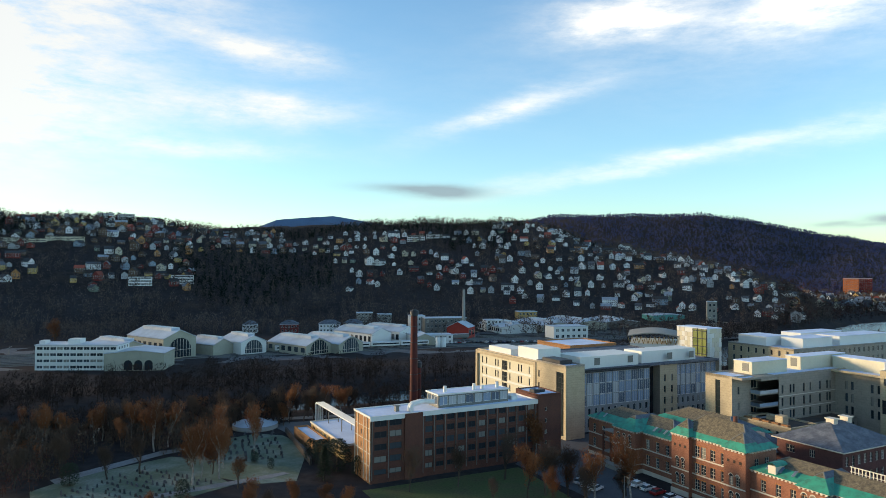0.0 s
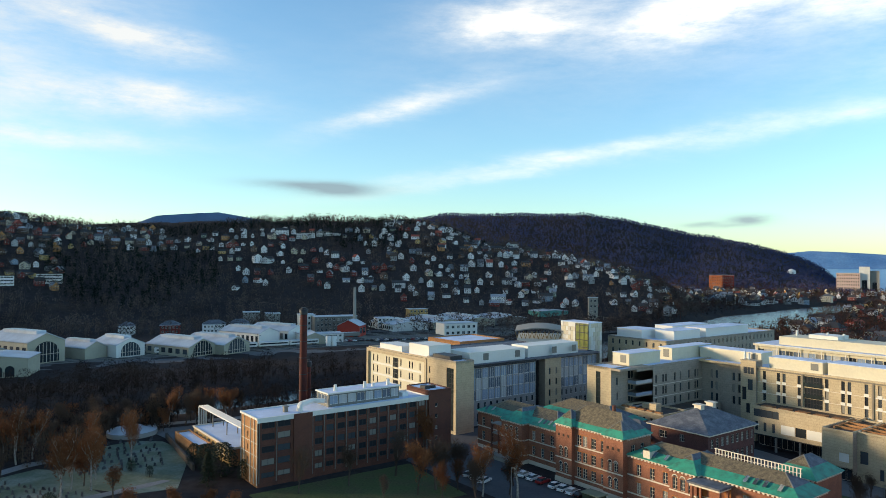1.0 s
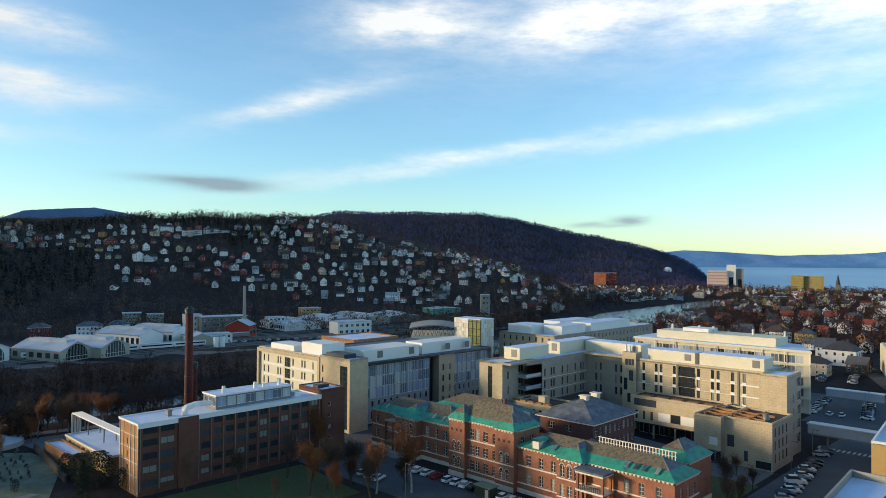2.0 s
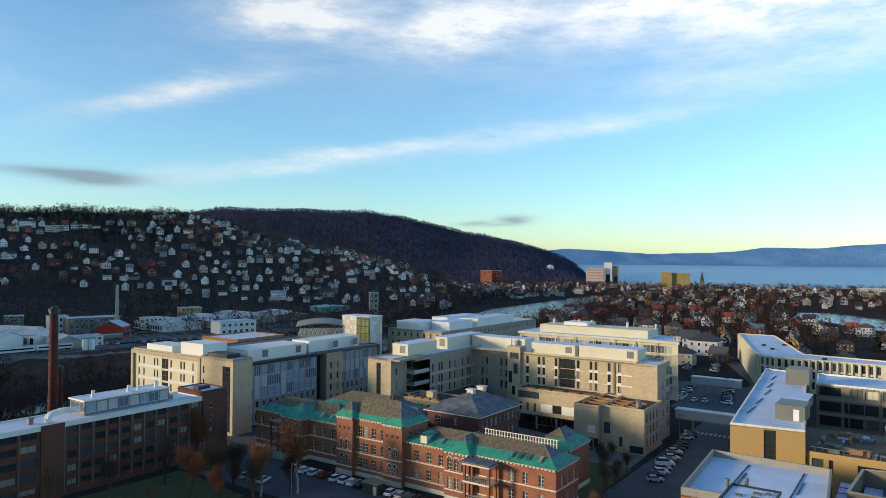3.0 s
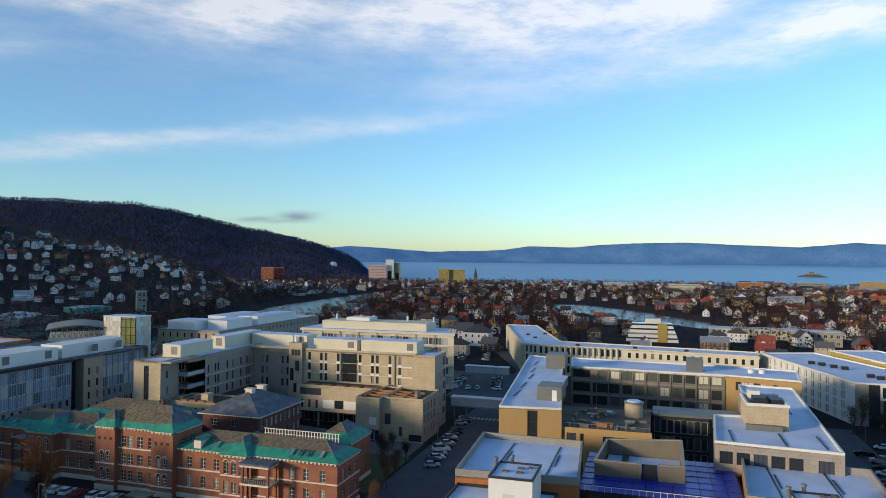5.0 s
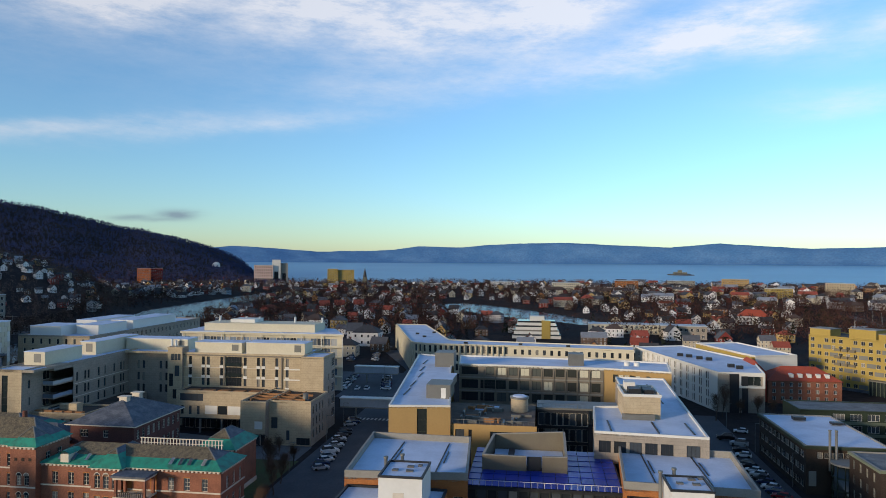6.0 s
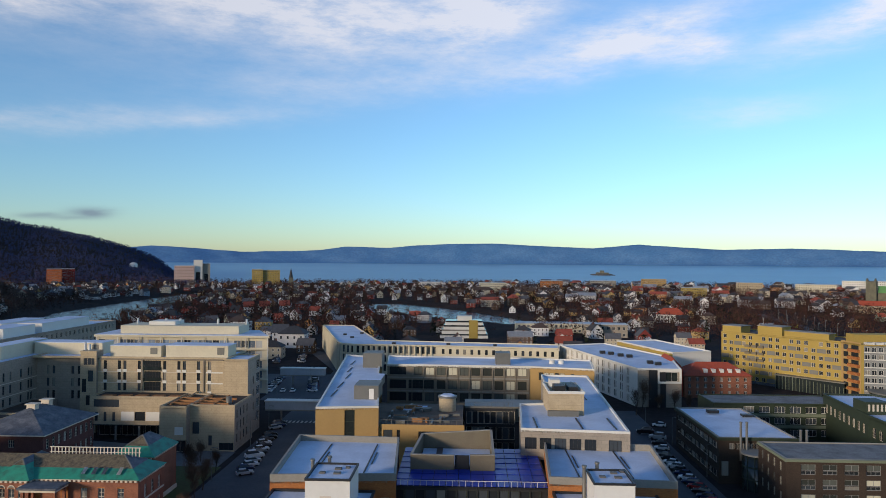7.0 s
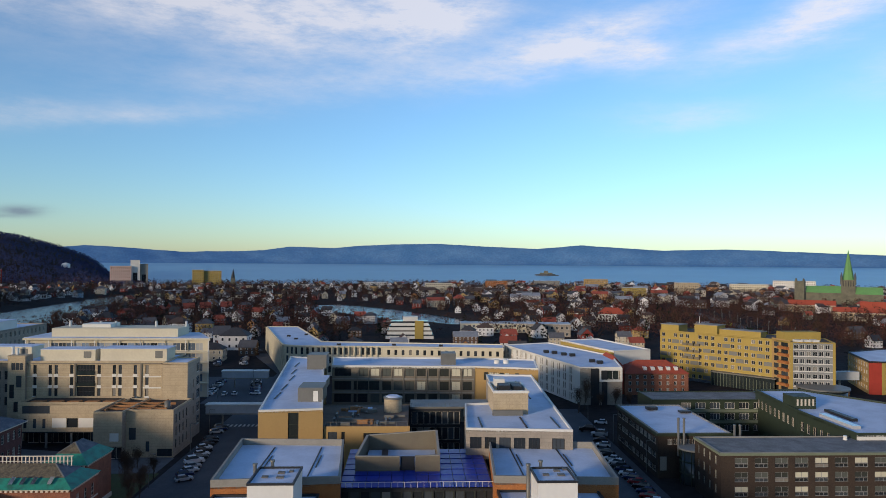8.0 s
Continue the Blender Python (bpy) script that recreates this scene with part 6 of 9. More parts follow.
def white_long_block():
    t = thing("ward_block", (-114, 283, 0), "white and glass hospital ward block with long balconies", "building")
    p0, p1, q0, q1, Z = -149, -79.5, 273.5, 294, 23.0
    pb = p1 - 10.5  # the end wall slants back
    r = [(0.6 + 2.9 * i, 3.3 + 2.9 * i, z, z + 2.9, "trim", "glass_blue" if i % 4 else "glass", 2, 1) for z in (2, 6, 10, 14, 18) for i in range(23)]
    facade(t, (p0, q0), (p1, q0), 0, Z - 1, r, "cream")
    facade(t, (p1, q0), (pb, q1), 0, Z - 1, [(1 + 4.2 * i, 4.4 + 4.2 * i, z, z + 2.9, "white", "glass", 3, 1) for z in (2, 6, 10, 14, 18) for i in range(5)], "white")
    facade(t, (pb, q1), (p0, q1), 0, Z - 1, [], "cream")
    facade(t, (p0, q1), (p0, q0), 0, Z - 1, [], "cream")
    deck = [(p0 - 0.8, q0 - 1.2), (p1 + 0.8, q0 - 1.2), (pb + 0.8, q1 + 0.5), (p0 - 0.8, q1 + 0.5)]

    def plate(name, pts, z0, z1, material, label=""):
        n = len(pts)
        v = [(*p, z0) for p in pts] + [(*p, z1) for p in pts]
        f = [tuple(range(n - 1, -1, -1)), tuple(range(n, 2 * n))] + [(i, (i + 1) % n, n + (i + 1) % n, n + i) for i in range(n)]
        return attach(name, mesh_of(name, v, f, [M[material]]), t, label=label)

    plate("canopy", deck, Z - 1, Z - 0.2, "cream", "cream overhanging roof edge")
    plate("roof", inset(deck, 0.25), Z - 0.2, Z - 0.05, "snow")
    for z in (5.2, 9.2, 13.2, 17.2):
        boxes("balcony", t, [(p0, p1, q0 - 1.0, q0 + 0.004, z, z + 0.5)], "cream")
    for k in range(9):
        boxes("balcony_post", t, [(p0 + 0.1 + 8.65 * k, p0 + 0.35 + 8.65 * k, q0 - 1.0, q0 - 0.75, 0, Z - 1)], "white")
    boxes("penthouse", t, [(p0 + 8, p1 - 13, q0 + 3, q1 - 4, Z - 0.2, Z + 3.2)], "cream", "long cream roof plant room")
    for p in (-138, -126, -120, -104, -92):
        tubes("roof_cowl", t, [(p, 285, Z + 3.2, Z + 5.4, 0.45, 0.45)], "white", n=10)
    boxes("penthouse", t, [(-131, -120, 280, 289, Z + 3.2, Z + 4.6)], "white")
    # the block further back by the river
    t = thing("ward_block", (-196, 304, 0), "pale stone ward block with white plant rooms by the river", "building")
    Z = 21.6
    facade(t, (-181, 258), (-181, 350), 0, Z - 0.5, [q for z in (2, 6, 10, 14, 18) for q in row_of(92, 26, 1.3, z, 2.3)], "stone_grey_shade", nx=2)
    facade(t, (-213, 258), (-181, 258), 0, Z - 0.5, [q for z in (10, 14, 18) for q in row_of(32, 8, 1.1, z, 2.3)], "stone", nx=1)
    facade(t, (-181, 350), (-213, 350), 0, Z - 0.5, [], "stone_grey_shade")
    facade(t, (-213, 350), (-213, 258), 0, Z - 0.5, [], "stone_grey_shade")
    flat_roof(t, -213, -181, 258, 350, Z, 0.5, edge="stone_grey_shade")
    for b in ((-210, -196, 261, 275), (-194, -184, 268, 288), (-195, -184, 293, 330), (-210, -200, 290, 320)):
        boxes("penthouse", t, [(*b, Z - 0.5, Z + 3.4)], "white", "white metal roof plant room")
        boxes("penthouse_roof", t, [(b[0] - 0.1, b[1] + 0.1, b[2] - 0.1, b[3] + 0.1, Z + 3.4, Z + 3.55)], "snow")
    # brick block, truss hall and white tower behind the west ward
    t = thing("office_building", (-246, 200, 0), "tan brick block behind the ward block", "building")
    shell(t, -262, -238, 189, 215, 0, 20.4, "brick_tan", front=row_of(24, 6, 1.3, 15.6, 2.4), right=row_of(26, 7, 1.3, 15.6, 2.4), nx=2)
    t = thing("sports_hall", (-240, 214, 0), "hall with a shallow domed roof on exposed timber trusses", "building")
    t.matrix_world = Matrix.Translation((97, 316, 0)) @ pose(0, 0, 0, 0, 0, -17)
    ORIGIN.pop(t.name)
    boxes("hall_wall", t, [(-11, 11, 0, 26, 0, 19.4)], "white")
    bm = bmesh.new()
    n = 12
    prev = None
    for i in range(n + 1):
        x = -12 + 24 * i / n
        z = 22.6 + 1.6 * math.sin(math.pi * i / n)
        row = [bm.verts.new((x, -2, z)), bm.verts.new((x, 27, z)), bm.verts.new((x, 27, z + 0.5)), bm.verts.new((x, -2, z + 0.5))]
        if prev:
            for k in range(4):
                bm.faces.new((prev[k], row[k], row[(k + 1) % 4], prev[(k + 1) % 4]))
        prev = row
    part("dome_roof", bm, M["concrete"], t)
    for i in range(11):
        x = -11 + 2 * i
        bm = bmesh.new()
        for s in (-1, 1):
            a = [bm.verts.new(c) for c in ((x - 0.12, -1.0, 19.4), (x + 0.12, -1.0, 19.4), (x + 0.12 + s, -1.0, 22.9), (x - 0.12 + s, -1.0, 22.9))]
            f = bm.faces.new(a)
            bmesh.ops.solidify(bm, geom=[f], thickness=0.25)
        part("truss", bm, M["ochre"], t)
    # the stair tower beside it: chequered white panels round a glazed shaft
    t = thing("stair_tower", (-218, 244, 0), "tall white panelled stair tower with a glazed shaft", "building")
    boxes("core", t, [(-225.9, -209.3, 240.2, 249, 0, 27.9)], "grey_metal")
    rnd = random.Random(31)
    shades = ("white", "cream", "trim", "white")
    for k in range(14):
        for i in range(6):
            x, z = -226 + 1.5 * i, 2.0 * k
            boxes("panel", t, [(x + 0.03, x + 1.46, 240.04 - 0.1 * ((i + k) % 2), 240.2, z + 0.03, z + 1.97)], rnd.choice(shades))
        for i in range(6):
            y, z = 240.2 + 1.46 * i, 2.0 * k
            boxes("panel", t, [(-209.3, -209.14 + 0.1 * ((i + k) % 2), y + 0.03, y + 1.43, z + 0.03, z + 1.97)], rnd.choice(shades))
    boxes("shaft_glass", t, [(-216.9, -209.4, 240.0, 240.19, 0, 27.6)], "shaft_glass", "yellow-green glazing of the stair shaft")
    for k in range(9):
        boxes("floor_band", t, [(-217, -209.3, 239.85, 240.0, 3.3 * k + 0.4, 3.3 * k + 0.75)], "dark_metal")
    for x in (-216.9, -214.4, -211.9, -209.5):
        boxes("mullion", t, [(x, x + 0.16, 239.8, 240.0, 0, 27.8)], "dark_metal")
    boxes("cap", t, [(-226.1, -209.0, 239.9, 249.2, 27.9, 28.3)], "snow")


def yellow_block():
    t = thing("apartment_building", (140, 300, 0), "large yellow rendered building with rows of windows and grey panels", "building")
    Z = 22.0
    A, B, C, D, E, F = (116, 321), (149.5, 283), (151.5, 272.5), (168, 269), (174, 286), (131, 335)
    L = length(A, B)
    sills = (1.4, 4.4, 7.4, 10.4, 13.4, 16.4, 19.2)
    rects = []
    for k, z in enumerate(sills):
        for i in range(17):
            if (i + k) % 4 != 3:
                rects.append((0.9 + 2.95 * i, 2.5 + 2.95 * i, z, z + 1.7))
    facade(t, A, B, 0, Z - 0.4, rects, "yellow", nx=2, frame_mat="trim")
    for k, z in enumerate(sills):
        for i in range(17):
            if (i + k) % 4 == 3 and k < 6:
                x = 0.2 + 2.95 * i
                ob = boxes("panel", t, [(x, x + 3.4, -0.07, 0.003, z, z + 1.7)], "grey_metal", "grey metal panel")
                ob.matrix_basis = Matrix.Translation((*A, 0)) @ Matrix.Rotation(math.atan2(B[1] - A[1], B[0] - A[0]), 4, "Z")
    for i, z in enumerate((10.4, 13.4, 16.4)):
        for x in (11.2, 14.2, 17.1):
            ob = boxes("balcony", t, [(x, x + 2.4, -0.9, 0.003, z - 0.4, z + 0.6)], "bronze", "dark balcony front")
            ob.matrix_basis = Matrix.Translation((*A, 0)) @ Matrix.Rotation(math.atan2(B[1] - A[1], B[0] - A[0]), 4, "Z")
    band(t, A, B, 0, 1.2, 0.12, "slate", "plinth")
    # the ochre balcony bay and the grey banded wing
    facade(t, B, C, 0, Z + 0.6, [(1.2, 4.0, z, z + 2.0) for z in sills] + [(5.4, 9.4, z - 0.2, z + 2.1) for z in sills], "ochre", nx=2, frame_mat="dark_metal")
    for z in sills:
        ob = boxes("balcony", t, [(4.8, 10.0, -1.3, 0.003, z - 0.5, z + 0.6)], "brick_orange", "orange brown balcony front")
        ob.matrix_basis = Matrix.Translation((*B, 0)) @ Matrix.Rotation(math.atan2(C[1] - B[1], C[0] - B[0]), 4, "Z")
    Lg = length(C, D)
    r2 = [(1.4 + 2.35 * i, 3.1 + 2.35 * i, z, z + 1.8) for z in sills for i in range(6)]
    facade(t, C, D, 0, Z - 0.4, r2, "grey_pale", nx=2, frame_mat="white")
    for z in sills:
        band(t, C, D, z - 0.3, z - 0.05, 0.14, "white", "sill_band")
    ang = math.atan2(D[1] - C[1], D[0] - C[0])
    for x in (0.0, Lg - 1.0):
        ob = boxes("corner_strip", t, [(x, x + 1.0, -0.16, 0.003, 0, Z - 0.4)], "yellow", "yellow corner strip")
        ob.matrix_basis = Matrix.Translation((*C, 0)) @ Matrix.Rotation(ang, 4, "Z")
    facade(t, D, E, 0, Z - 2.4, [(3, 5, z, z + 1.8) for z in sills[:6]] + [(9, 11, z, z + 1.8) for z in sills[:6]], "ochre", frame_mat="dark_metal")
    facade(t, E, F, 0, Z - 0.4, [], "yellow")
    facade(t, F, A, 0, Z - 0.4, [], "yellow")
    poly_roof(t, [A, B, C, D, E, F], Z, 0.4, edge="yellow", roof="roof_felt")
    for x0, x1, y0, y1, h in ((0.3, 9.0, 0.5, 9, 2.6), (16.5, 27.0, 0.8, 9, 3.6), (27.0, 45.0, 3.0, 9, 2.0)):
        ob = boxes("roof_storey", t, [(x0, x1, y0, y1, Z - 0.4, Z + h)], "yellow", "yellow set-back roof storey")
        slab_ob = boxes("roof_slab", t, [(x0 - 0.3, x1 + 0.3, y0 - 0.3, y1 + 0.3, Z + h, Z + h + 0.25)], "concrete")
        for o in (ob, slab_ob):
            o.matrix_basis = Matrix.Translation((*A, 0)) @ Matrix.Rotation(math.atan2(B[1] - A[1], B[0] - A[0]), 4, "Z")
    boxes("roof_storey", t, [(152.5, 168, 279, 285, Z - 0.4, Z + 3.2)], "yellow", "yellow set-back roof storey")
    for x in (155, 158.4, 161.8):
        boxes("roof_light", t, [(x, x + 2.4, 273.5, 277, Z - 0.4, Z + 0.5)], "white")
    tubes("mast", t, [(131, 312, Z, Z + 7, 0.14, 0.1)], "white", n=8)
    # glazed entrance hall along the foot
    m = Matrix.Translation((*A, 0)) @ Matrix.Rotation(math.atan2(B[1] - A[1], B[0] - A[0]), 4, "Z")
    for k in range(20):
        ob = boxes("hall_fin", t, [(26 + 1.4 * k, 26.16 + 1.4 * k, -3.3, -3.0, 0, 6.2 - 0.12 * k)], "grey_green")
        ob.matrix_basis = m
    for nm, row, mt in (("hall_glass", (26, 53, -2.95, -2.85, 0, 5.6), "glass_plain"), ("hall_roof", (25.6, 53.4, -3.4, 0, 5.6, 6.0), "grey_metal")):
        ob = boxes(nm, t, [row], mt)
        ob.matrix_basis = m
    tubes("hall_drum", t, [(161, 266, 0, 4.6, 9.0, 9.0)], "glass_plain", "curved glazed hall", 32)
    tubes("hall_drum_roof", t, [(161, 266, 4.6, 5.2, 9.5, 9.5)], "grey_metal", "", 32)
    t = thing("link_bridge", (178, 285, 0), "pale link between yellow buildings", "bridge")
    boxes("link", t, [(173.2, 188, 284.5, 287.5, 4.5, 8.0)], "frost_metal")
    boxes("pillar", t, [(180, 180.6, 285.6, 286.2, 0, 4.5)], "concrete")
    t = thing("apartment_building", (200, 292, 0), "yellow and red panelled apartment building with a frosted roof", "building")
    G, H, I, J, K = (197.5, 307), (187, 277), (191.5, 275.5), (224, 276), (222, 318)
    Lh = length(G, H)
    three = (1.4, 4.6, 7.8, 10.6)
    facade(t, G, H, 0, 13, [q for z in three for q in row_of(Lh, 8, 1.7, z, 1.8)], "ochre", nx=2, frame_mat="white")
    facade(t, H, I, 0, 13.2, [], "red_paint")
    facade(t, I, J, 0, 13, [q for z in three for q in row_of(32, 11, 1.5, z, 1.8)], "yellow", nx=1, frame_mat="white")
    rnd = random.Random(8)
    for z in three:
        for k in range(10):
            boxes("panel", t, [(194.6 + 2.75 * k, 195.4 + 2.75 * k, 275.5, 275.72, z, z + 1.8)], rnd.choice(["red_paint", "brick_orange", "white"]), "coloured panel beside the window")
    poly_roof(t, [G, H, I, J, K], 13.6, 0.4, edge="dark_metal")
    facade(t, J, K, 0, 13, [], "yellow")
    facade(t, K, G, 0, 13, [], "yellow")


def red_house_block():
    t = thing("apartment_building", (98, 283, 0), "red brick apartment house with a red tiled hipped roof", "building")
    p0, p1, q0, q1, e = 85.5, 111.5, 276.5, 290, 8.6
    r = [(1.4 + 3.1 * i, 2.6 + 3.1 * i, z, z + 1.5) for z in (1.2, 3.9, 6.4) for i in range(8)]
    shell(t, p0, p1, q0, q1, 0, e, "brick_red", front=r, right=[], rim=0.1, nx=2, frame_mat="white")
    hip_roof(t, p0, p1, q0, q1, e, 4.6, 0.5, "red_tile", "red_tile")
    for k in range(5):
        boxes("dormer", t, [(p0 + 8 + 3.2 * k, p0 + 9.4 + 3.2 * k, q0 + 1.2, q0 + 3.5, e + 1.0, e + 2.4)], "white")
    shell(t, 79, 85.4, 278, 296, 0, 10.6, "red_paint", front=[(1.4, 2.6, z, z + 1.5) for z in (2, 5, 7.6)], rim=0.1, frame_mat="white")
    hip_roof(t, 79, 85.4, 278, 296, 10.6, 4.6, 0.5, "red_tile", "red_tile")
    boxes("balcony", t, [(79.4, 82.2, 277.2, 278.003, 4.0, 4.9), (79.4, 82.2, 277.2, 278.003, 6.8, 7.7)], "white")


curved_block()
slatted_block()
white_long_block()
yellow_block()
red_house_block()


# ---- dark brick and green blocks ----
def dark_blocks():
    t = thing("laboratory_building", (69, 186, 0), "dark brick block with window bands and a frosted flat roof", "building")
    p0, p1, q0, q1, Z = 60.5, 79, 169.6, 203.5, 11.2
    front = [(2.5 + 1.5 * i, 3.7 + 1.5 * i, 8.3, 9.7) for i in range(9)]
    left = [(1.0 + 3.2 * i, 3.9 + 3.2 * i, z, z + 1.6) for z in (1.2, 4.6, 8.0) for i in range(10)]
    shell(t, p0, p1, q0, q1, 0, Z, "brick_purple", front=front, left=left, nx=3, edge="concrete", rim=0.3)
    boxes("fascia", t, [(p0 - 0.5, p1 + 0.5, q0 - 0.5, q0 - 0.2, Z - 0.7, Z), (p0 - 0.5, p0 - 0.2, q0 - 0.2, q1 + 0.5, Z - 0.7, Z)], "green_metal")
    boxes("side_door", t, [(p0 + 0.6, p0 + 2.2, q0 - 0.12, q0 + 0.003, 2.0, 5.4)], "concrete")
    boxes("roof_vent", t, [(67, 70, 196, 198, Z, Z + 0.8), (75, 78, 192, 194, Z, Z + 0.5)], "dark_metal")
    tubes("stair_drum", t, [(68, 166, 0, 8.2, 3.2, 3.2)], "glass_plain", "round dark glazed stair drum", 24)
    for z in (2.6, 5.4):
        tubes("drum_band", t, [(68, 166, z, z + 0.35, 3.28, 3.28)], "green_metal", n=24)
    for k in range(12):
        a = math.pi / 6 * k
        boxes("drum_mullion", t, [(67.93 + 3.22 * math.cos(a), 68.07 + 3.22 * math.cos(a), 165.93 + 3.22 * math.sin(a), 166.07 + 3.22 * math.sin(a), 0, 8.2)], "green_metal")
    tubes("drum_cap", t, [(68, 166, 8.2, 8.6, 3.5, 3.5)], "concrete", "", 24)
    for dp, dq, h in ((2.6, 3, 15.0), (4.0, 3, 15.0), (16, -1.6, 13.6), (17.4, -1.6, 13.6)):
        tubes("flue", t, [(p0 + 2 + dp, q0 - 2.4 + dq * 0.3, 6 if dp < 5 else 0, h, 0.28, 0.28), (p0 + 2 + dp, q0 - 2.4 + dq * 0.3, h, h + 0.25, 0.36, 0.36)], "grey_metal", n=12)
    t = thing("laboratory_building", (95, 152, 0), "long dark brown brick block with paired white windows", "building")
    p0, p1, q0, q1, Z = 66.5, 130, 147.6, 161.5, 12.4
    front = [(3.0 + 4.45 * i, 6.0 + 4.45 * i, z + 0.86, z + 2.1, "grey_pale", "glass_blind", 2, 1) for z in (2.9, 6.0, 9.1) for i in range(13)]
    front += [(3.0 + 4.45 * i, 6.0 + 4.45 * i, z, z + 0.8, "grey_pale", "glass", 3, 1) for z in (2.9, 6.0, 9.1) for i in range(13)]
    shell(t, p0, p1, q0, q1, 0, Z, "brick_purple", front=front, left=[(1.5 + 3 * i, 2.6 + 3 * i, z, z + 1.9) for z in (2.9, 6.0, 9.1) for i in range(4)], nx=3, nz=2, frame_mat="grey_metal", pane_mat="glass_blind", edge="concrete", roof="roof_gravel", rim=0.25)
    boxes("fascia", t, [(p0 - 0.4, p1 + 0.4, q0 - 0.4, q0 - 0.1, Z - 0.6, Z - 0.05), (p0 - 0.4, p0 - 0.1, q0 - 0.1, q1, Z - 0.6, Z - 0.05)], "grey_green")
    tubes("roof_vent", t, [(101, 158.5, Z - 0.2, Z + 0.8, 0.5, 0.4)], "white")
    t = thing("office_building", (92, 222, 0), "low green clad office range with window bands", "building")
    front = [(9.0 + 4.6 * i, 12.2 + 4.6 * i, z, z + 1.9) for z in (1.2, 4.8, 8.1) for i in range(6)]
    shell(t, 74, 113, 212, 226, 0, 11.0, "green_metal", front=front, roof="roof_gravel", edge="green_metal", rim=0.3, nx=3, frame_mat="white")
    for z in (3.6, 7.0):
        boxes("cladding_band", t, [(74.2, 112.8, 211.85, 212.003, z, z + 0.9)], "grey_green")
    t = thing("office_building", (122, 192, 0), "dark green clad block with a long frosted roof and roof lights", "building")
    pts = [(103.6, 158.2), (112, 158.2), (136, 193), (122, 214), (107.6, 214), (104, 184)]
    r = {5: row_of(26, 8, 1.6, 8.6, 2.4), 4: row_of(30, 9, 1.6, 8.6, 2.4), 0: row_of(8.4, 3, 2.2, 8.4, 3.6, 0.3)}
    poly_block(t, pts, 0, 13.8, "green_metal", r, {0: "white"}, edge="green_metal", nx=2)
    boxes("lift_head", t, [(105, 111, 187, 193, 13.3, 16.6)], "green_metal")
    for k in range(5):
        boxes("slit", t, [(105.6 + 1.1 * k, 106.1 + 1.1 * k, 186.95, 187.003, 14.2, 16.0)], "trim")
    boxes("roof_light", t, [(106.5, 108.5, 164, 178, 13.3, 14.1)], "glass_blue")
    boxes("roof_light", t, [(111.5, 113, 172, 184, 13.3, 14.0)], "dark_metal")


dark_blocks()

# ---- trees ----


def bare_tree(seed, height, spread, bark="bark", leaves="twigs", count=1700, twig=1.1):
    """Meshes of a leafless tree: tapered trunk and limbs, and a crown of thin twigs at their ends."""
    r = random.Random(seed)
    bm = bmesh.new()
    tips = []

    def limb(a, d, L, rad, depth):
        steps = 3 if depth < 2 else 2
        p = a.copy()
        ring = None
        for i in range(steps + 1):
            k = i / steps
            q = rad * (1 - 0.55 * k)
            s = d.orthogonal().normalized()
            u = d.cross(s)
            now = [bm.verts.new(p + (s * math.cos(t) + u * math.sin(t)) * q) for t in (0, 1.57, 3.14, 4.71)]
            if ring:
                for j in range(4):
                    bm.faces.new((ring[j], ring[(j + 1) % 4], now[(j + 1) % 4], now[j]))
            ring = now
            if depth >= 1:
                tips.append((p.copy(), d.copy(), depth))
            if i < steps:
                d = (d + Vector((r.uniform(-1, 1), r.uniform(-1, 1), r.uniform(-0.2, 0.7))) * 0.16).normalized()
                p = p + d * L / steps
        if depth < 3:
            for i in range(r.randint(3, 4) if depth else r.randint(5, 7)):
                k = r.uniform(0.35, 1.0)
                base = a + (p - a) * k
                t = r.uniform(0, 6.28)
                out = Vector((math.cos(t), math.sin(t), 0)) * spread + Vector((0, 0, r.uniform(0.35, 1.1)))
                nd = (d * 0.45 + out).normalized()
                limb(base, nd, L * r.uniform(0.42, 0.6), rad * 0.42, depth + 1)

    limb(Vector((0, 0, -0.3)), Vector((0, 0, 1)), height * 0.62, height * 0.018 + 0.06, 0)
    trunk = bpy.data.meshes.new("trunk")
    bm.to_mesh(trunk)
    bm.free()
    trunk.materials.append(M[bark])
    v, f = [], []
    for i in range(count):
        p, d, depth = r.choice(tips)
        w = (d * 0.6 + Vector((r.uniform(-1, 1), r.uniform(-1, 1), r.uniform(-0.3, 1.0)))).normalized()
        L = r.uniform(0.4, 1.0) * twig * height / 11
        s = w.orthogonal().normalized() * (0.018 + 0.022 * r.random()) * (height / 11) * (1.0 if leaves == "twigs" else 1.6)
        p = p + Vector((r.uniform(-1, 1), r.uniform(-1, 1), r.uniform(-1, 1))) * 0.9
        n = len(v)
        v += [p - s, p + s, p + w * L * 0.6 + s * 0.8 + Vector((0, 0, 0.05)), p + w * L]
        f += [(n, n + 1, n + 2, n + 3)]
    return trunk, mesh_of("crown", v, f, [M[leaves]])


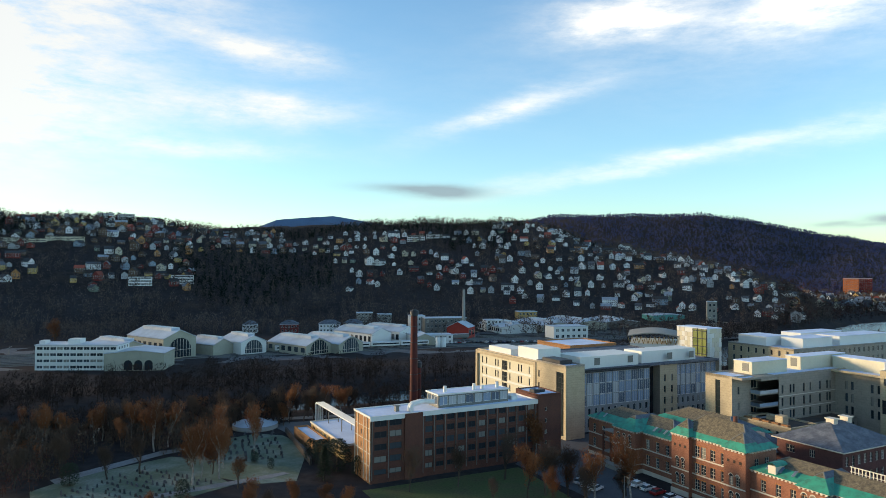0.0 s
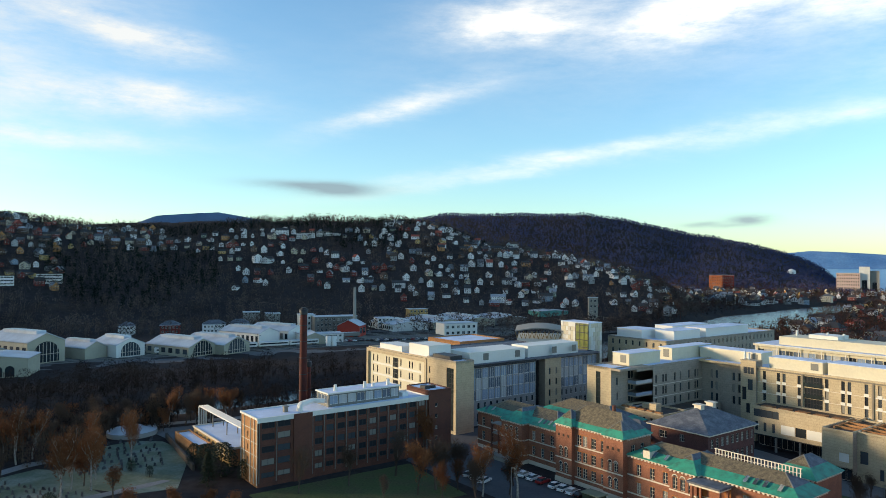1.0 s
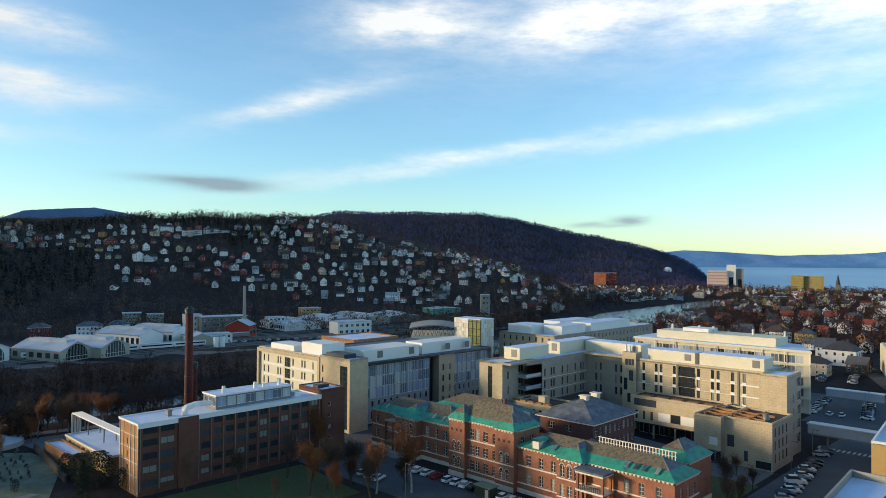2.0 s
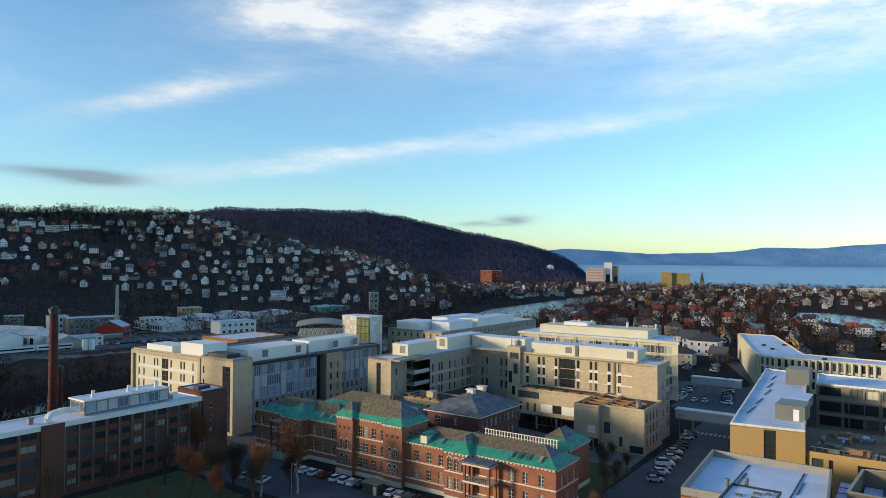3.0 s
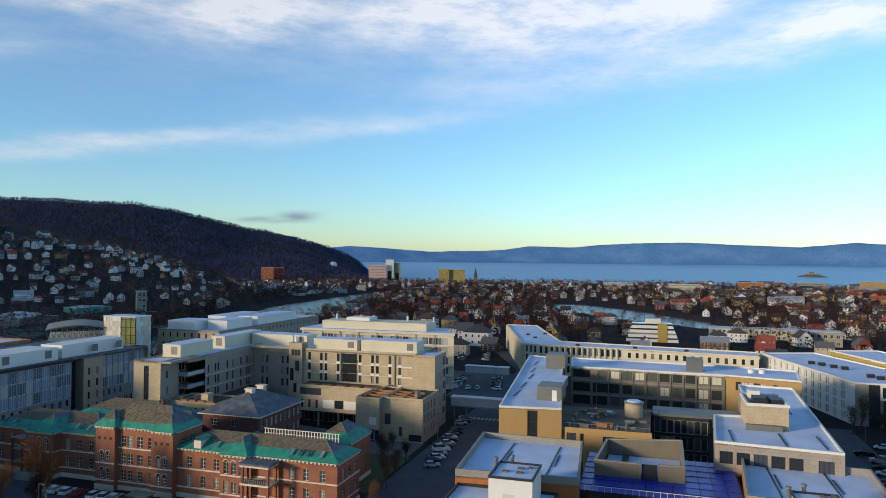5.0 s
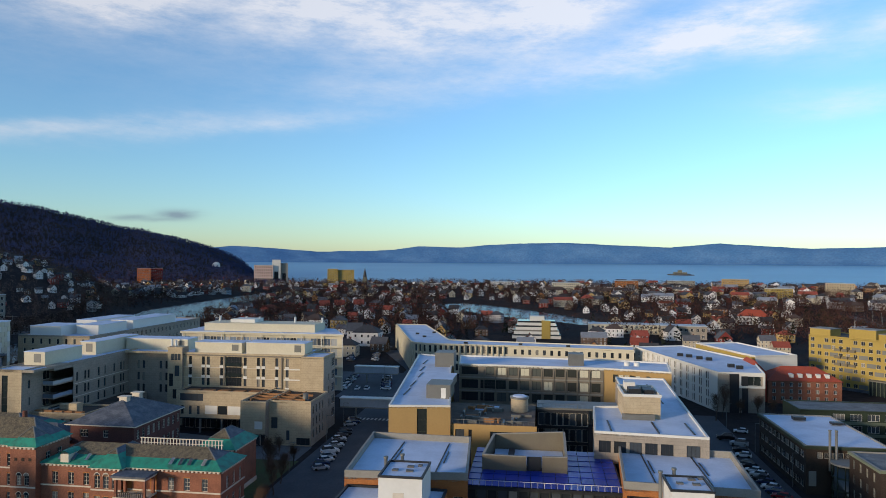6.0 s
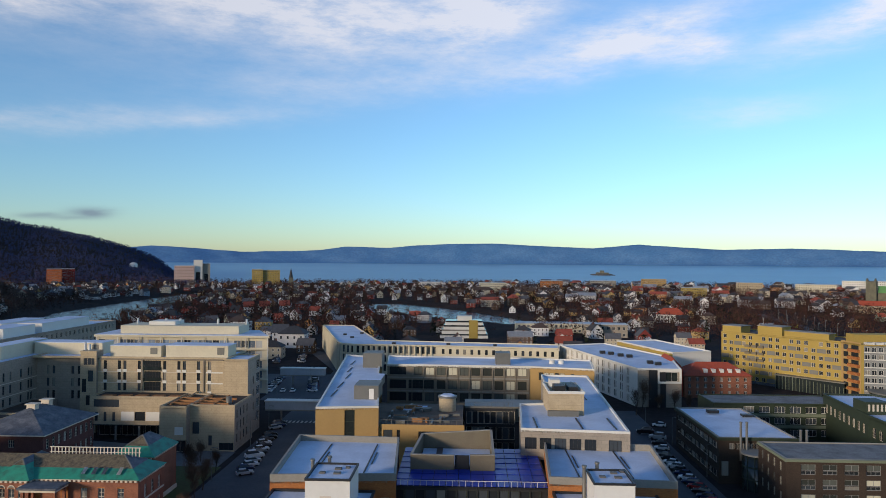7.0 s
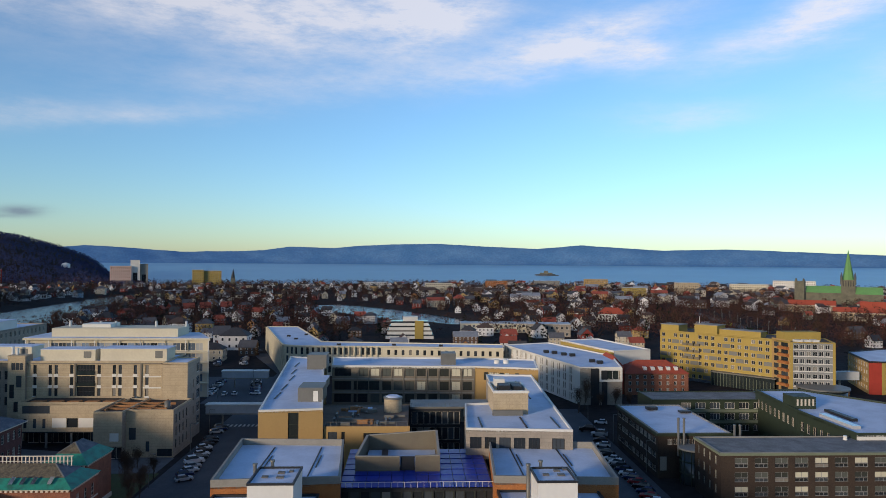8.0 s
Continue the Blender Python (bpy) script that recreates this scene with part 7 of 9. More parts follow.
def conifer(seed, height, width, count=1500, round_top=False):
    r = random.Random(seed)
    bm = bmesh.new()
    add_tube(bm, 0, 0, -0.3, height * 0.9, height * 0.02 + 0.05, 0.03, 7)
    trunk = bpy.data.meshes.new("trunk")
    bm.to_mesh(trunk)
    bm.free()
    trunk.materials.append(M["bark"])
    v, f = [], []
    for i in range(count):
        k = r.random() ** 0.8
        z = height * (0.08 + 0.92 * k)
        rad = width * (math.sqrt(max(1 - (2 * k - 0.85) ** 2 / 1.4, 0.02)) if round_top else (1 - k) ** 0.85 * (0.75 + 0.25 * math.sin(k * 40)) + 0.05)
        t, q = r.uniform(0, 6.28), rad * r.random() ** 0.35
        p = Vector((q * math.cos(t), q * math.sin(t), z))
        o = Vector((math.cos(t), math.sin(t), r.uniform(-0.7, 0.3))).normalized()
        s = Vector((-math.sin(t), math.cos(t), r.uniform(-0.4, 0.4))) * r.uniform(0.12, 0.3) * height / 9
        L = r.uniform(0.3, 0.8) * height / 9
        n = len(v)
        v += [p - s, p + s, p + o * L]
        f += [(n, n + 1, n + 2)]
    return trunk, mesh_of("crown", v, f, [M["needles"]])


KINDS = {
    "bare": [bare_tree(s, h, w) for s, h, w in ((1, 11, 0.7), (2, 12, 0.6), (3, 9.5, 0.8))],
    "russet": [bare_tree(s, h, w, "bark", "twigs_red", 2400, 0.9) for s, h, w in ((5, 10, 0.6), (6, 8.5, 0.7))],
    "birch": [bare_tree(s, h, w, "birch", "twigs_red", 2000, 1.0) for s, h, w in ((8, 12, 0.45), (9, 13, 0.4))],
    "conifer": [conifer(11, 11, 2.8), conifer(12, 9, 2.4)],
    "yew": [conifer(14, 7, 2.9, 1900, True), conifer(15, 5.5, 2.0, 1400, True)],
    "shrub": [bare_tree(17, 4.0, 1.1, "bark", "twigs_red", 900, 2.0), bare_tree(18, 3.4, 1.2, "bark", "twigs", 900, 2.2)],
}
SAY = {
    "bare": ("tree", "leafless grey-brown tree with a spreading crown", "bare trees"),
    "russet": ("tree", "tree with withered russet leaves on thin branches", "russet trees"),
    "birch": ("birch_tree", "slender pale-barked birch with few russet leaves", "birches"),
    "conifer": ("conifer_tree", "dark green pointed conifer", "conifers"),
    "yew": ("evergreen_tree", "dark green rounded evergreen", "evergreens"),
    "shrub": ("shrub", "low bare brown shrub on the slope", "shrubs"),
}


def tree(kind, x, y, scale, rnd):
    trunk, crown = rnd.choice(KINDS[kind])
    name, label, group = SAY[kind]
    ob = new(name)
    z = high(x, y)
    ob.matrix_world = pose(x, y, z, 0, 0, rnd.uniform(0, 360)) @ Matrix.Diagonal((scale, scale, scale * rnd.uniform(0.9, 1.12), 1))
    tagged(ob, label, "tree" if kind != "shrub" else "shrub", group)
    attach("trunk", trunk, ob)
    attach("crown", crown, ob)


def at_grid(p, q):
    w = put(p, q)
    return w.x, w.y


def plant_trees():
    r = random.Random(21)
    # single trees that stand out
    for kind, x, y, s in (("yew", -92, 171, 0.8), ("bare", -85, 176, 0.8), ("yew", -33, 190, 1.25), ("yew", -28, 184, 1.35), ("yew", -37, 195, 1.0), ("conifer", -30, 176, 0.8), ("yew", -22, 180, 0.9), ("yew", -52, 192, 0.6), ("yew", -60, 160, 0.9), ("yew", -46, 186, 0.5),
                          ("birch", -84, 202, 1.1), ("birch", -82, 207, 1.0), ("birch", -59, 186, 1.05), ("birch", -54, 199, 1.0), ("birch", -62, 178, 0.95), ("birch", -66, 205, 1.0), ("birch", -70, 196, 0.8),
                          ("russet", 26, 196, 1.45), ("russet", 23, 186, 0.75), ("bare", 16, 178, 1.15), ("bare", 4, 172, 1.1), ("bare", -8, 168, 1.0), ("bare", 27, 171, 1.2), ("russet", 30, 165, 0.9), ("russet", 25, 158, 0.85), ("bare", 33, 157, 0.8), ("bare", 12, 160, 0.55), ("birch", 35, 160, 0.95), ("bare", 24.8, 166, 1.5), ("bare", 31, 172, 1.25), ("russet", 20, 163, 1.2), ("birch", 43, 158, 1.25), ("birch", -62, 172, 1.2), ("birch", -57, 177, 1.1), ("russet", -60, 181, 1.25), ("bare", -79, 181, 1.0), ("russet", -88, 206, 1.3), ("russet", -50, 170, 1.0), ("russet", -245, 436, 1.9)):
        tree(kind, x, y, s, r)
    # russet thicket below the graves, and along the near river bank
    for i in range(34):
        x, y = r.uniform(-72, -18), r.uniform(150, 172)
        if y < 158 + (x + 45) * 0.15:
            tree(r.choice(["russet", "shrub", "russet", "bare"]), x, y, r.uniform(0.55, 0.9), r)
    for i in range(105):
        k = r.random()
        x, y = -150 + 120 * k, 200 + 62 * k + r.uniform(-16, 10)
        if near_line(np.array([x]), np.array([y]), RIVER, RIVER_W)[0] > 3:
            tree(r.choice(["bare", "bare", "russet", "birch", "bare"]), x, y, r.uniform(0.6, 1.0), r)
    for i in range(26):
        x, y = r.uniform(-120, -82), r.uniform(165, 215)
        if x < -96 or y > 205:
            tree(r.choice(["bare", "russet", "shrub", "bare"]), x, y, r.uniform(0.6, 0.95), r)
    # among the hospital streets
    for p, q, s in ((-59.5, 150, 0.75), (-61, 158, 0.7), (-66, 165, 0.8), (-63, 172, 0.7), (-70, 180, 0.7), (-58.5, 142, 0.6), (-126, 117, 0.9), (-122, 112, 0.8), (-131, 109, 0.7), (58.5, 243, 0.8), (62, 249, 0.9), (68, 249, 0.75), (74, 250, 0.95), (78, 247, 0.7), (-56.5, 135, 0.65)):
        x, y = at_grid(p, q)
        tree("bare", x, y, s, r)


plant_trees()


def wood(name, spots, material, tri, size, label, seed, tall=1.0):
    """Far trees as one mesh: each a loose plume of thin leaves of twigs round its stem. spots: rows of x, y, height."""
    r = np.random.RandomState(seed)
    spots = np.asarray(spots, float)
    n = len(spots)
    z = land(spots[:, 0], spots[:, 1])
    h = spots[:, 2][:, None]
    u = r.rand(n, tri) ** 0.8
    t = r.rand(n, tri) * 6.283
    pointed = tall > 1.2
    prof = (1 - u) ** 0.8 * 0.24 + 0.02 if pointed else np.sqrt(np.clip(1 - (2 * u - 1.05) ** 2, 0.03, 1)) * 0.34
    q = prof * np.sqrt(r.rand(n, tri)) * h
    c = np.stack([spots[:, :1] + q * np.cos(t), spots[:, 1:2] + q * np.sin(t), z[:, None] + h * (0.06 + 0.9 * u)], -1)
    d1 = r.normal(0, 1, (n, tri, 3)); d1[..., 2] = np.abs(d1[..., 2]) * (0.6 if pointed else 1.2)
    d2 = r.normal(0, 1, (n, tri, 3))
    if tri > 100:  # upright twigs
        d1 *= (0.8, 0.8, 1.1)
        d2 *= 0.7
    s = (h * size)[..., None]
    wide = 0.35 if pointed or tri < 20 else 0.26
    tris = np.stack([c - d2 * s * wide, c + d2 * s * wide, c + d1 * s], 2).reshape(-1, 3)
    # stems
    w = np.maximum(h[:, 0] * 0.012, 0.05)
    a = np.stack([spots[:, 0] - w, spots[:, 1], z - 0.5], -1)
    b = np.stack([spots[:, 0] + w, spots[:, 1], z - 0.5], -1)
    e = np.stack([spots[:, 0], spots[:, 1], z + h[:, 0] * 0.8], -1)
    tris = np.concatenate([tris, np.stack([a, b, e], 1).reshape(-1, 3)]).astype(np.float32)
    m = len(tris) // 3
    me = bpy.data.meshes.new(name)
    me.vertices.add(len(tris))
    me.vertices.foreach_set("co", tris.ravel())
    me.loops.add(len(tris))
    me.loops.foreach_set("vertex_index", np.arange(len(tris), dtype=np.int32))
    me.polygons.add(m)
    me.polygons.foreach_set("loop_start", np.arange(0, len(tris), 3, dtype=np.int32))
    me.update()
    me.validate()
    me.materials.append(material)
    return tagged(new(name, me), label, "trees", kind="stuff")


def island_mat(name, c1, c2, grain=0.3):
    """Foliage whose pieces differ by island, with broad patches."""
    m = bpy.data.materials.new(name)
    m.use_nodes = True
    nt = m.node_tree
    N, L = nt.nodes.new, nt.links.new
    b = nt.nodes["Principled BSDF"]
    b.inputs["Roughness"].default_value = 1.0
    b.inputs["Specular IOR Level"].default_value = 0.0
    g = N("ShaderNodeNewGeometry")
    co = N("ShaderNodeTexCoord")
    n = N("ShaderNodeTexNoise"); n.inputs["Scale"].default_value = 0.02; n.inputs["Detail"].default_value = 5
    L(co.outputs["Object"], n.inputs["Vector"])
    ad = N("ShaderNodeMath"); ad.operation = "MULTIPLY_ADD"; ad.inputs[1].default_value = 0.45
    L(g.outputs["Random Per Island"], ad.inputs[0]); L(n.outputs["Fac"], ad.inputs[2])
    rp = N("ShaderNodeValToRGB")
    rp.color_ramp.elements[0].position, rp.color_ramp.elements[0].color = 0.45, (*c1, 1)
    rp.color_ramp.elements[1].position, rp.color_ramp.elements[1].color = 0.95, (*c2, 1)
    L(ad.outputs[0], rp.inputs[0]); L(rp.outputs[0], b.inputs["Base Color"])
    return m


M["wood_bare"] = island_mat("bare winter wood", (0.026, 0.020, 0.017), (0.075, 0.050, 0.034))
M["wood_dark"] = island_mat("dark winter wood", (0.018, 0.0145, 0.013), (0.042, 0.032, 0.028))
M["wood_russet"] = island_mat("russet winter wood", (0.038, 0.022, 0.021), (0.098, 0.047, 0.037))
M["wood_hill"] = island_mat("brown hillside wood", (0.042, 0.034, 0.034), (0.135, 0.102, 0.088))
M["wood_fir"] = island_mat("dark fir wood", (0.008, 0.011, 0.009), (0.020, 0.026, 0.019))
# blue because the haze over the far hill is put into this wood's colour
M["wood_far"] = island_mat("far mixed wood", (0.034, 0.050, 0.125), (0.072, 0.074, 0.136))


def hides_water(x, y, h):
    """True where a tall thing would hide the river's bend or the pond from the camera."""
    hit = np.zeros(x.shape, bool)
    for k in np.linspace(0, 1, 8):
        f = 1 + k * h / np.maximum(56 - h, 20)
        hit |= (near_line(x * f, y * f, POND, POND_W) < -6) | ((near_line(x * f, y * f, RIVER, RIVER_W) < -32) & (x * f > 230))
    return hit


def scatter(n, az0, az1, d0, d1, h0, h1, seed, keep=None, power=1.0):
    r = np.random.RandomState(seed)
    az, d = np.radians(r.uniform(az0, az1, n)), d0 + (d1 - d0) * r.rand(n) ** power
    x, y = d * np.sin(az), d * np.cos(az)
    ok = near_line(x, y, RIVER, RIVER_W) > 4
    ok &= near_line(x, y, POND, POND_W) > 3
    ok &= ~hides_water(x, y, np.full(x.shape, (h0 + h1) / 2)) | (r.rand(n) < 0.12)
    if keep is not None:
        ok &= keep(x, y, np.degrees(az), d)
    return np.stack([x, y, r.uniform(h0, h1, n)], -1)[ok]


def by_river(x, y, az, d):
    e = near_line(x, y, RIVER, RIVER_W)
    return (e < np.where((az > 2) & (az < 20), 20, np.where(az > -5, 26, 48))) & (d > 262) | ((e < 30) & (az < -12) & (d > 235))


def in_town(x, y, az, d):
    """Gardens and avenues of the town, clear of the hospital's streets and of the camera's view to the near blocks."""
    avenue = (np.abs((x - 583) * -0.318 + (y - 11) * 0.948) < 11) & (x > 520) & (x < 780)
    return ~((az < 53) & (d < 470)) & ~((az > 56) & (d < 500)) & ~avenue


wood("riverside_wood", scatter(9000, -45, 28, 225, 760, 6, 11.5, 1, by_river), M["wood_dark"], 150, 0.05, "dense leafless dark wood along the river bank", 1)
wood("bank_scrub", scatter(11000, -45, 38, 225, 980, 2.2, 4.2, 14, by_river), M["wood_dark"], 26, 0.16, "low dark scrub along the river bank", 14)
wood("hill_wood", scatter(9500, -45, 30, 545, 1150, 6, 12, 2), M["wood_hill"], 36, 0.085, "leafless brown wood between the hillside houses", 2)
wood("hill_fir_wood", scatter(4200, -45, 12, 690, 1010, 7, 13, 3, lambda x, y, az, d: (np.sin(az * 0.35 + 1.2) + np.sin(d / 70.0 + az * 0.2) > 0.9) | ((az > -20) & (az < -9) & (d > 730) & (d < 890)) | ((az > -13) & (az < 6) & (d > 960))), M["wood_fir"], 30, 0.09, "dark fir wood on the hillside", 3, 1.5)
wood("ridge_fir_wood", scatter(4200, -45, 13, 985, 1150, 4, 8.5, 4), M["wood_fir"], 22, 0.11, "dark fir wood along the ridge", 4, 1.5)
wood("far_hill_wood", scatter(19000, -5, 41, 1380, 2420, 6, 10, 5, lambda x, y, az, d: (d > 1500) | (az < 30)), M["wood_far"], 15, 0.17, "wooded far hill in hazy blue", 5)
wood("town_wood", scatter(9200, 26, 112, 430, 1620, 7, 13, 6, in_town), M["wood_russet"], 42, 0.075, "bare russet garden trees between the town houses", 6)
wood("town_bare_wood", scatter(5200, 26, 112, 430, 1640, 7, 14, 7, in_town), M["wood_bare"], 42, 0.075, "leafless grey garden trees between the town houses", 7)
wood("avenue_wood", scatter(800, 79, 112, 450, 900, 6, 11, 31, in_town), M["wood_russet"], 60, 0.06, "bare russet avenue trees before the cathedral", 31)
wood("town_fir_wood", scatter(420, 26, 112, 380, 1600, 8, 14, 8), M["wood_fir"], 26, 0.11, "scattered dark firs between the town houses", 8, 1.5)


def near_bank(x, y, az, d):
    ok = (near_line(x, y, RIVER, RIVER_W) > 5) & ~((x > -45) & (y > 180))
    graves = ((x > -68) & (y > 183)) | ((x > -97) & (y > 157) & (y < 197) & (x < -62))
    return ok & ~graves


M["wood_grey"] = island_mat("grey brown winter wood", (0.045, 0.035, 0.029), (0.125, 0.088, 0.064))
wood("near_bank_wood", scatter(330, -34, -9, 196, 262, 5, 10, 12, near_bank), M["wood_grey"], 150, 0.06, "tangled leafless thicket on the near river bank", 12)
wood("near_russet_wood", scatter(90, -34, -9, 190, 262, 4, 9, 13, near_bank), M["wood_russet"], 150, 0.06, "tangled russet thicket on the near river bank", 13)

# ---- houses ----
WALLS = {"white": (0.74, 0.73, 0.71), "cream": (0.52, 0.46, 0.34), "yellow": (0.50, 0.34, 0.12), "red": (0.20, 0.038, 0.030), "brown": (0.12, 0.075, 0.05), "grey": (0.34, 0.35, 0.36), "blue": (0.20, 0.26, 0.32), "orange": (0.42, 0.20, 0.07), "green": (0.16, 0.20, 0.15)}
for k, c in WALLS.items():
    M["timber_" + k] = mat(k + " painted timber", c, 0.75, scale=0.4, grain=0.08, vary=0.12)
ROOFS = {"frost": (0.22, 0.24, 0.27), "dark": (0.042, 0.042, 0.046), "red": (0.27, 0.065, 0.042), "brown": (0.075, 0.052, 0.042), "grey": (0.085, 0.088, 0.098)}
for k, c in ROOFS.items():
    M["roof_" + k] = mat(k + " roof covering", c, 0.8, spots=[v * 1.5 for v in c], scale=0.5, grain=0.15, vary=0.2)
M["house_glass"] = glass_mat("house window glass", (0.03, 0.035, 0.04))
WALL_SAY = {"white": "white", "cream": "cream", "yellow": "ochre yellow", "red": "dark red", "brown": "brown", "grey": "grey", "blue": "blue-grey", "orange": "orange", "green": "grey-green"}
ROOF_SAY = {"frost": "frosted", "dark": "dark", "red": "red tiled", "brown": "brown", "grey": "grey"}


def house_shape(w, d, e, h, hip=False, floors=2, wing=False):
    """Vertices and faces for walls with windows, and for the roof, of a house w wide, d deep, e to the eaves, h of roof."""
    wv, wf, ws = [], [], []

    def quad(a, b, c, dd, s=0):
        n = len(wv)
        wv.extend((a, b, c, dd))
        wf.append((n, n + 1, n + 2, n + 3)); ws.append(s)

    def wall(x0, y0, x1, y1, e):
        L = math.hypot(x1 - x0, y1 - y0)
        ux, uy = (x1 - x0) / L, (y1 - y0) / L
        nx, ny = uy, -ux
        P = lambda s, z, o=0.0: (x0 + ux * s + nx * o, y0 + uy * s + ny * o, z)
        quad(P(0, -1.5), P(L, -1.5), P(L, e), P(0, e))
        n = max(int(L / 2.6), 2)
        for f in range(floors):
            z = 0.9 + f * (e - 0.2) / floors
            for i in range(n):
                s = L * (i + 0.5) / n
                # a raised casing with the pane set in it
                quad(P(s - 0.57, z - 0.12, 0.05), P(s + 0.57, z - 0.12, 0.05), P(s + 0.57, z + 1.36, 0.05), P(s - 0.57, z + 1.36, 0.05), 1)
                quad(P(s - 0.42, z, 0.07), P(s + 0.42, z, 0.07), P(s + 0.42, z + 1.22, 0.07), P(s - 0.42, z + 1.22, 0.07), 2)

    x, y = w / 2, d / 2
    wall(-x, -y, x, -y, e); wall(x, -y, x, y, e); wall(x, y, -x, y, e); wall(-x, y, -x, -y, e)
    o = 0.45
    if hip:
        k = min(x, y) * 0.9
        top = [(-x + k, 0, e + h), (x - k, 0, e + h)] if w > d else [(0, -y + k, e + h), (0, y - k, e + h)]
        base = [(-x - o, -y - o, e - 0.1), (x + o, -y - o, e - 0.1), (x + o, y + o, e - 0.1), (-x - o, y + o, e - 0.1)]
        rv = base + top
        rf = [(0, 1, 5, 4), (1, 2, 5), (2, 3, 4, 5), (3, 0, 4)] if w > d else [(0, 1, 4), (1, 2, 5, 4), (2, 3, 5), (3, 0, 4, 5)]
        rf.append((3, 2, 1, 0))
    else:
        for s in (-1, 1):
            n = len(wv)
            wv.extend(((s * x, -y, e), (s * x, y, e), (s * x, 0, e + h)))
            wf.append((n, n + 1, n + 2) if s > 0 else (n + 1, n, n + 2)); ws.append(0)
        t = 0.22
        q = h * o / y
        rv = []
        for dz in (0, t):
            rv += [(-x - o, -y - o, e - q + dz), (x + o, -y - o, e - q + dz), (x + o, 0, e + h + dz), (-x - o, 0, e + h + dz), (x + o, y + o, e - q + dz), (-x - o, y + o, e - q + dz)]
        rf = [(6, 7, 8, 9), (9, 8, 10, 11), (0, 3, 2, 1), (3, 5, 4, 2), (0, 1, 7, 6), (1, 2, 8, 7), (2, 4, 10, 8), (4, 5, 11, 10), (5, 3, 9, 11), (3, 0, 6, 9)]
    n = len(rv)
    cx = x * 0.3
    rv += [(cx - 0.35, 0.3 + a, e + h * 0.6 + b) for b in (0, h * 0.4 + 0.9) for a in (0, 0.7)] + [(cx + 0.35, 0.3 + a, e + h * 0.6 + b) for b in (0, h * 0.4 + 0.9) for a in (0, 0.7)]
    cf = [(n, n + 1, n + 3, n + 2), (n + 4, n + 6, n + 7, n + 5), (n, n + 2, n + 6, n + 4), (n + 1, n + 5, n + 7, n + 3), (n + 2, n + 3, n + 7, n + 6)]
    return (wv, wf, ws), (rv, rf + cf, [0] * len(rf) + [1] * len(cf))


SHAPES = [house_shape(11, 8, 5.4, 3.4), house_shape(9, 8.5, 5.6, 4.2), house_shape(13, 8, 3.4, 3.0, floors=1), house_shape(12, 9.5, 6.0, 3.2, True), house_shape(10, 7.5, 4.8, 3.6), house_shape(17, 9, 5.6, 3.0), house_shape(22, 10, 8.2, 3.4, floors=3), house_shape(14, 11, 8.6, 4.0, True, 3)]
HOUSE_MESHES = {}


def house(shape, wall, roof, x, y, turn, scale=1.0, group="hillside houses"):
    key = (shape, wall, roof)
    if key not in HOUSE_MESHES:
        (wv, wf, ws), (rv, rf, rs) = SHAPES[shape]
        HOUSE_MESHES[key] = (mesh_of("wall", wv, wf, [M["timber_" + wall], M["timber_white"], M["house_glass"]], ws), mesh_of("roof", rv, rf, [M["roof_" + roof], M["brick_dark"]], rs))
    wm, rm = HOUSE_MESHES[key]
    ob = new("house")
    ob.matrix_world = pose(x, y, high(x, y) + 0.4, 0, 0, turn) @ Matrix.Scale(scale, 4)
    floors = {2: "low", 5: "long", 6: "long three-storey", 7: "large three-storey"}.get(shape, "two-storey")
    tagged(ob, f"{floors} {WALL_SAY[wall]} timber house with a {ROOF_SAY[roof]} {'hipped' if shape in (3, 7) else 'gabled'} roof", "house", group)
    attach("wall", wm, ob)
    attach("roof", rm, ob)


def many_houses(name, rows, label):
    """Houses too far to tell their parts: one mesh."""
    verts, faces, slots = [], [], []
    mats = [M["timber_" + k] for k in WALLS] + [M["roof_" + k] for k in ROOFS] + [M["house_glass"]]
    wi, ri = {k: i for i, k in enumerate(WALLS)}, {k: len(WALLS) + i for i, k in enumerate(ROOFS)}
    for shape, wall, roof, x, y, turn, s in rows:
        m = pose(x, y, high(x, y) + 0.4, 0, 0, turn) @ Matrix.Scale(s, 4)
        for k, (v, f, sl) in enumerate(SHAPES[shape]):
            n = len(verts)
            verts += [m @ Vector(c) for c in v]
            faces += [tuple(n + i for i in q) for q in f]
            slots += [(wi[wall], wi["white"], len(mats) - 1)[i] if k == 0 else (ri[roof], wi["brown"])[i] for i in sl]
    me = mesh_of(name, verts, faces, mats, slots)
    return tagged(new(name, me), label, "houses", kind="stuff")


def pick(r, pairs):
    return r.choices([p[0] for p in pairs], [p[1] for p in pairs])[0]


class Room:
    """Keeps houses apart: a coarse grid of places already taken."""

    def __init__(self):
        self.cells = {}

    def free(self, x, y, gap):
        i, j = int(x // 32), int(y // 32)
        for a in (i - 1, i, i + 1):
            for b in (j - 1, j, j + 1):
                for u, v in self.cells.get((a, b), ()):
                    if (x - u) ** 2 + (y - v) ** 2 < gap * gap:
                        return False
        self.cells.setdefault((i, j), []).append((x, y))
        return True


def plots(n, az0, az1, d0, d1, seed, power=1.0):
    r = np.random.RandomState(seed)
    az, d = r.uniform(az0, az1, n), d0 + (d1 - d0) * r.rand(n) ** power
    x, y = d * np.sin(np.radians(az)), d * np.cos(np.radians(az))
    ok = (near_line(x, y, RIVER, RIVER_W) > 13) & (near_line(x, y, POND, POND_W) > 11) & ~hides_water(x, y, np.full(x.shape, 7.0))
    return [tuple(float(v) for v in row) for row in np.stack([az, d, x, y], -1)[ok]]


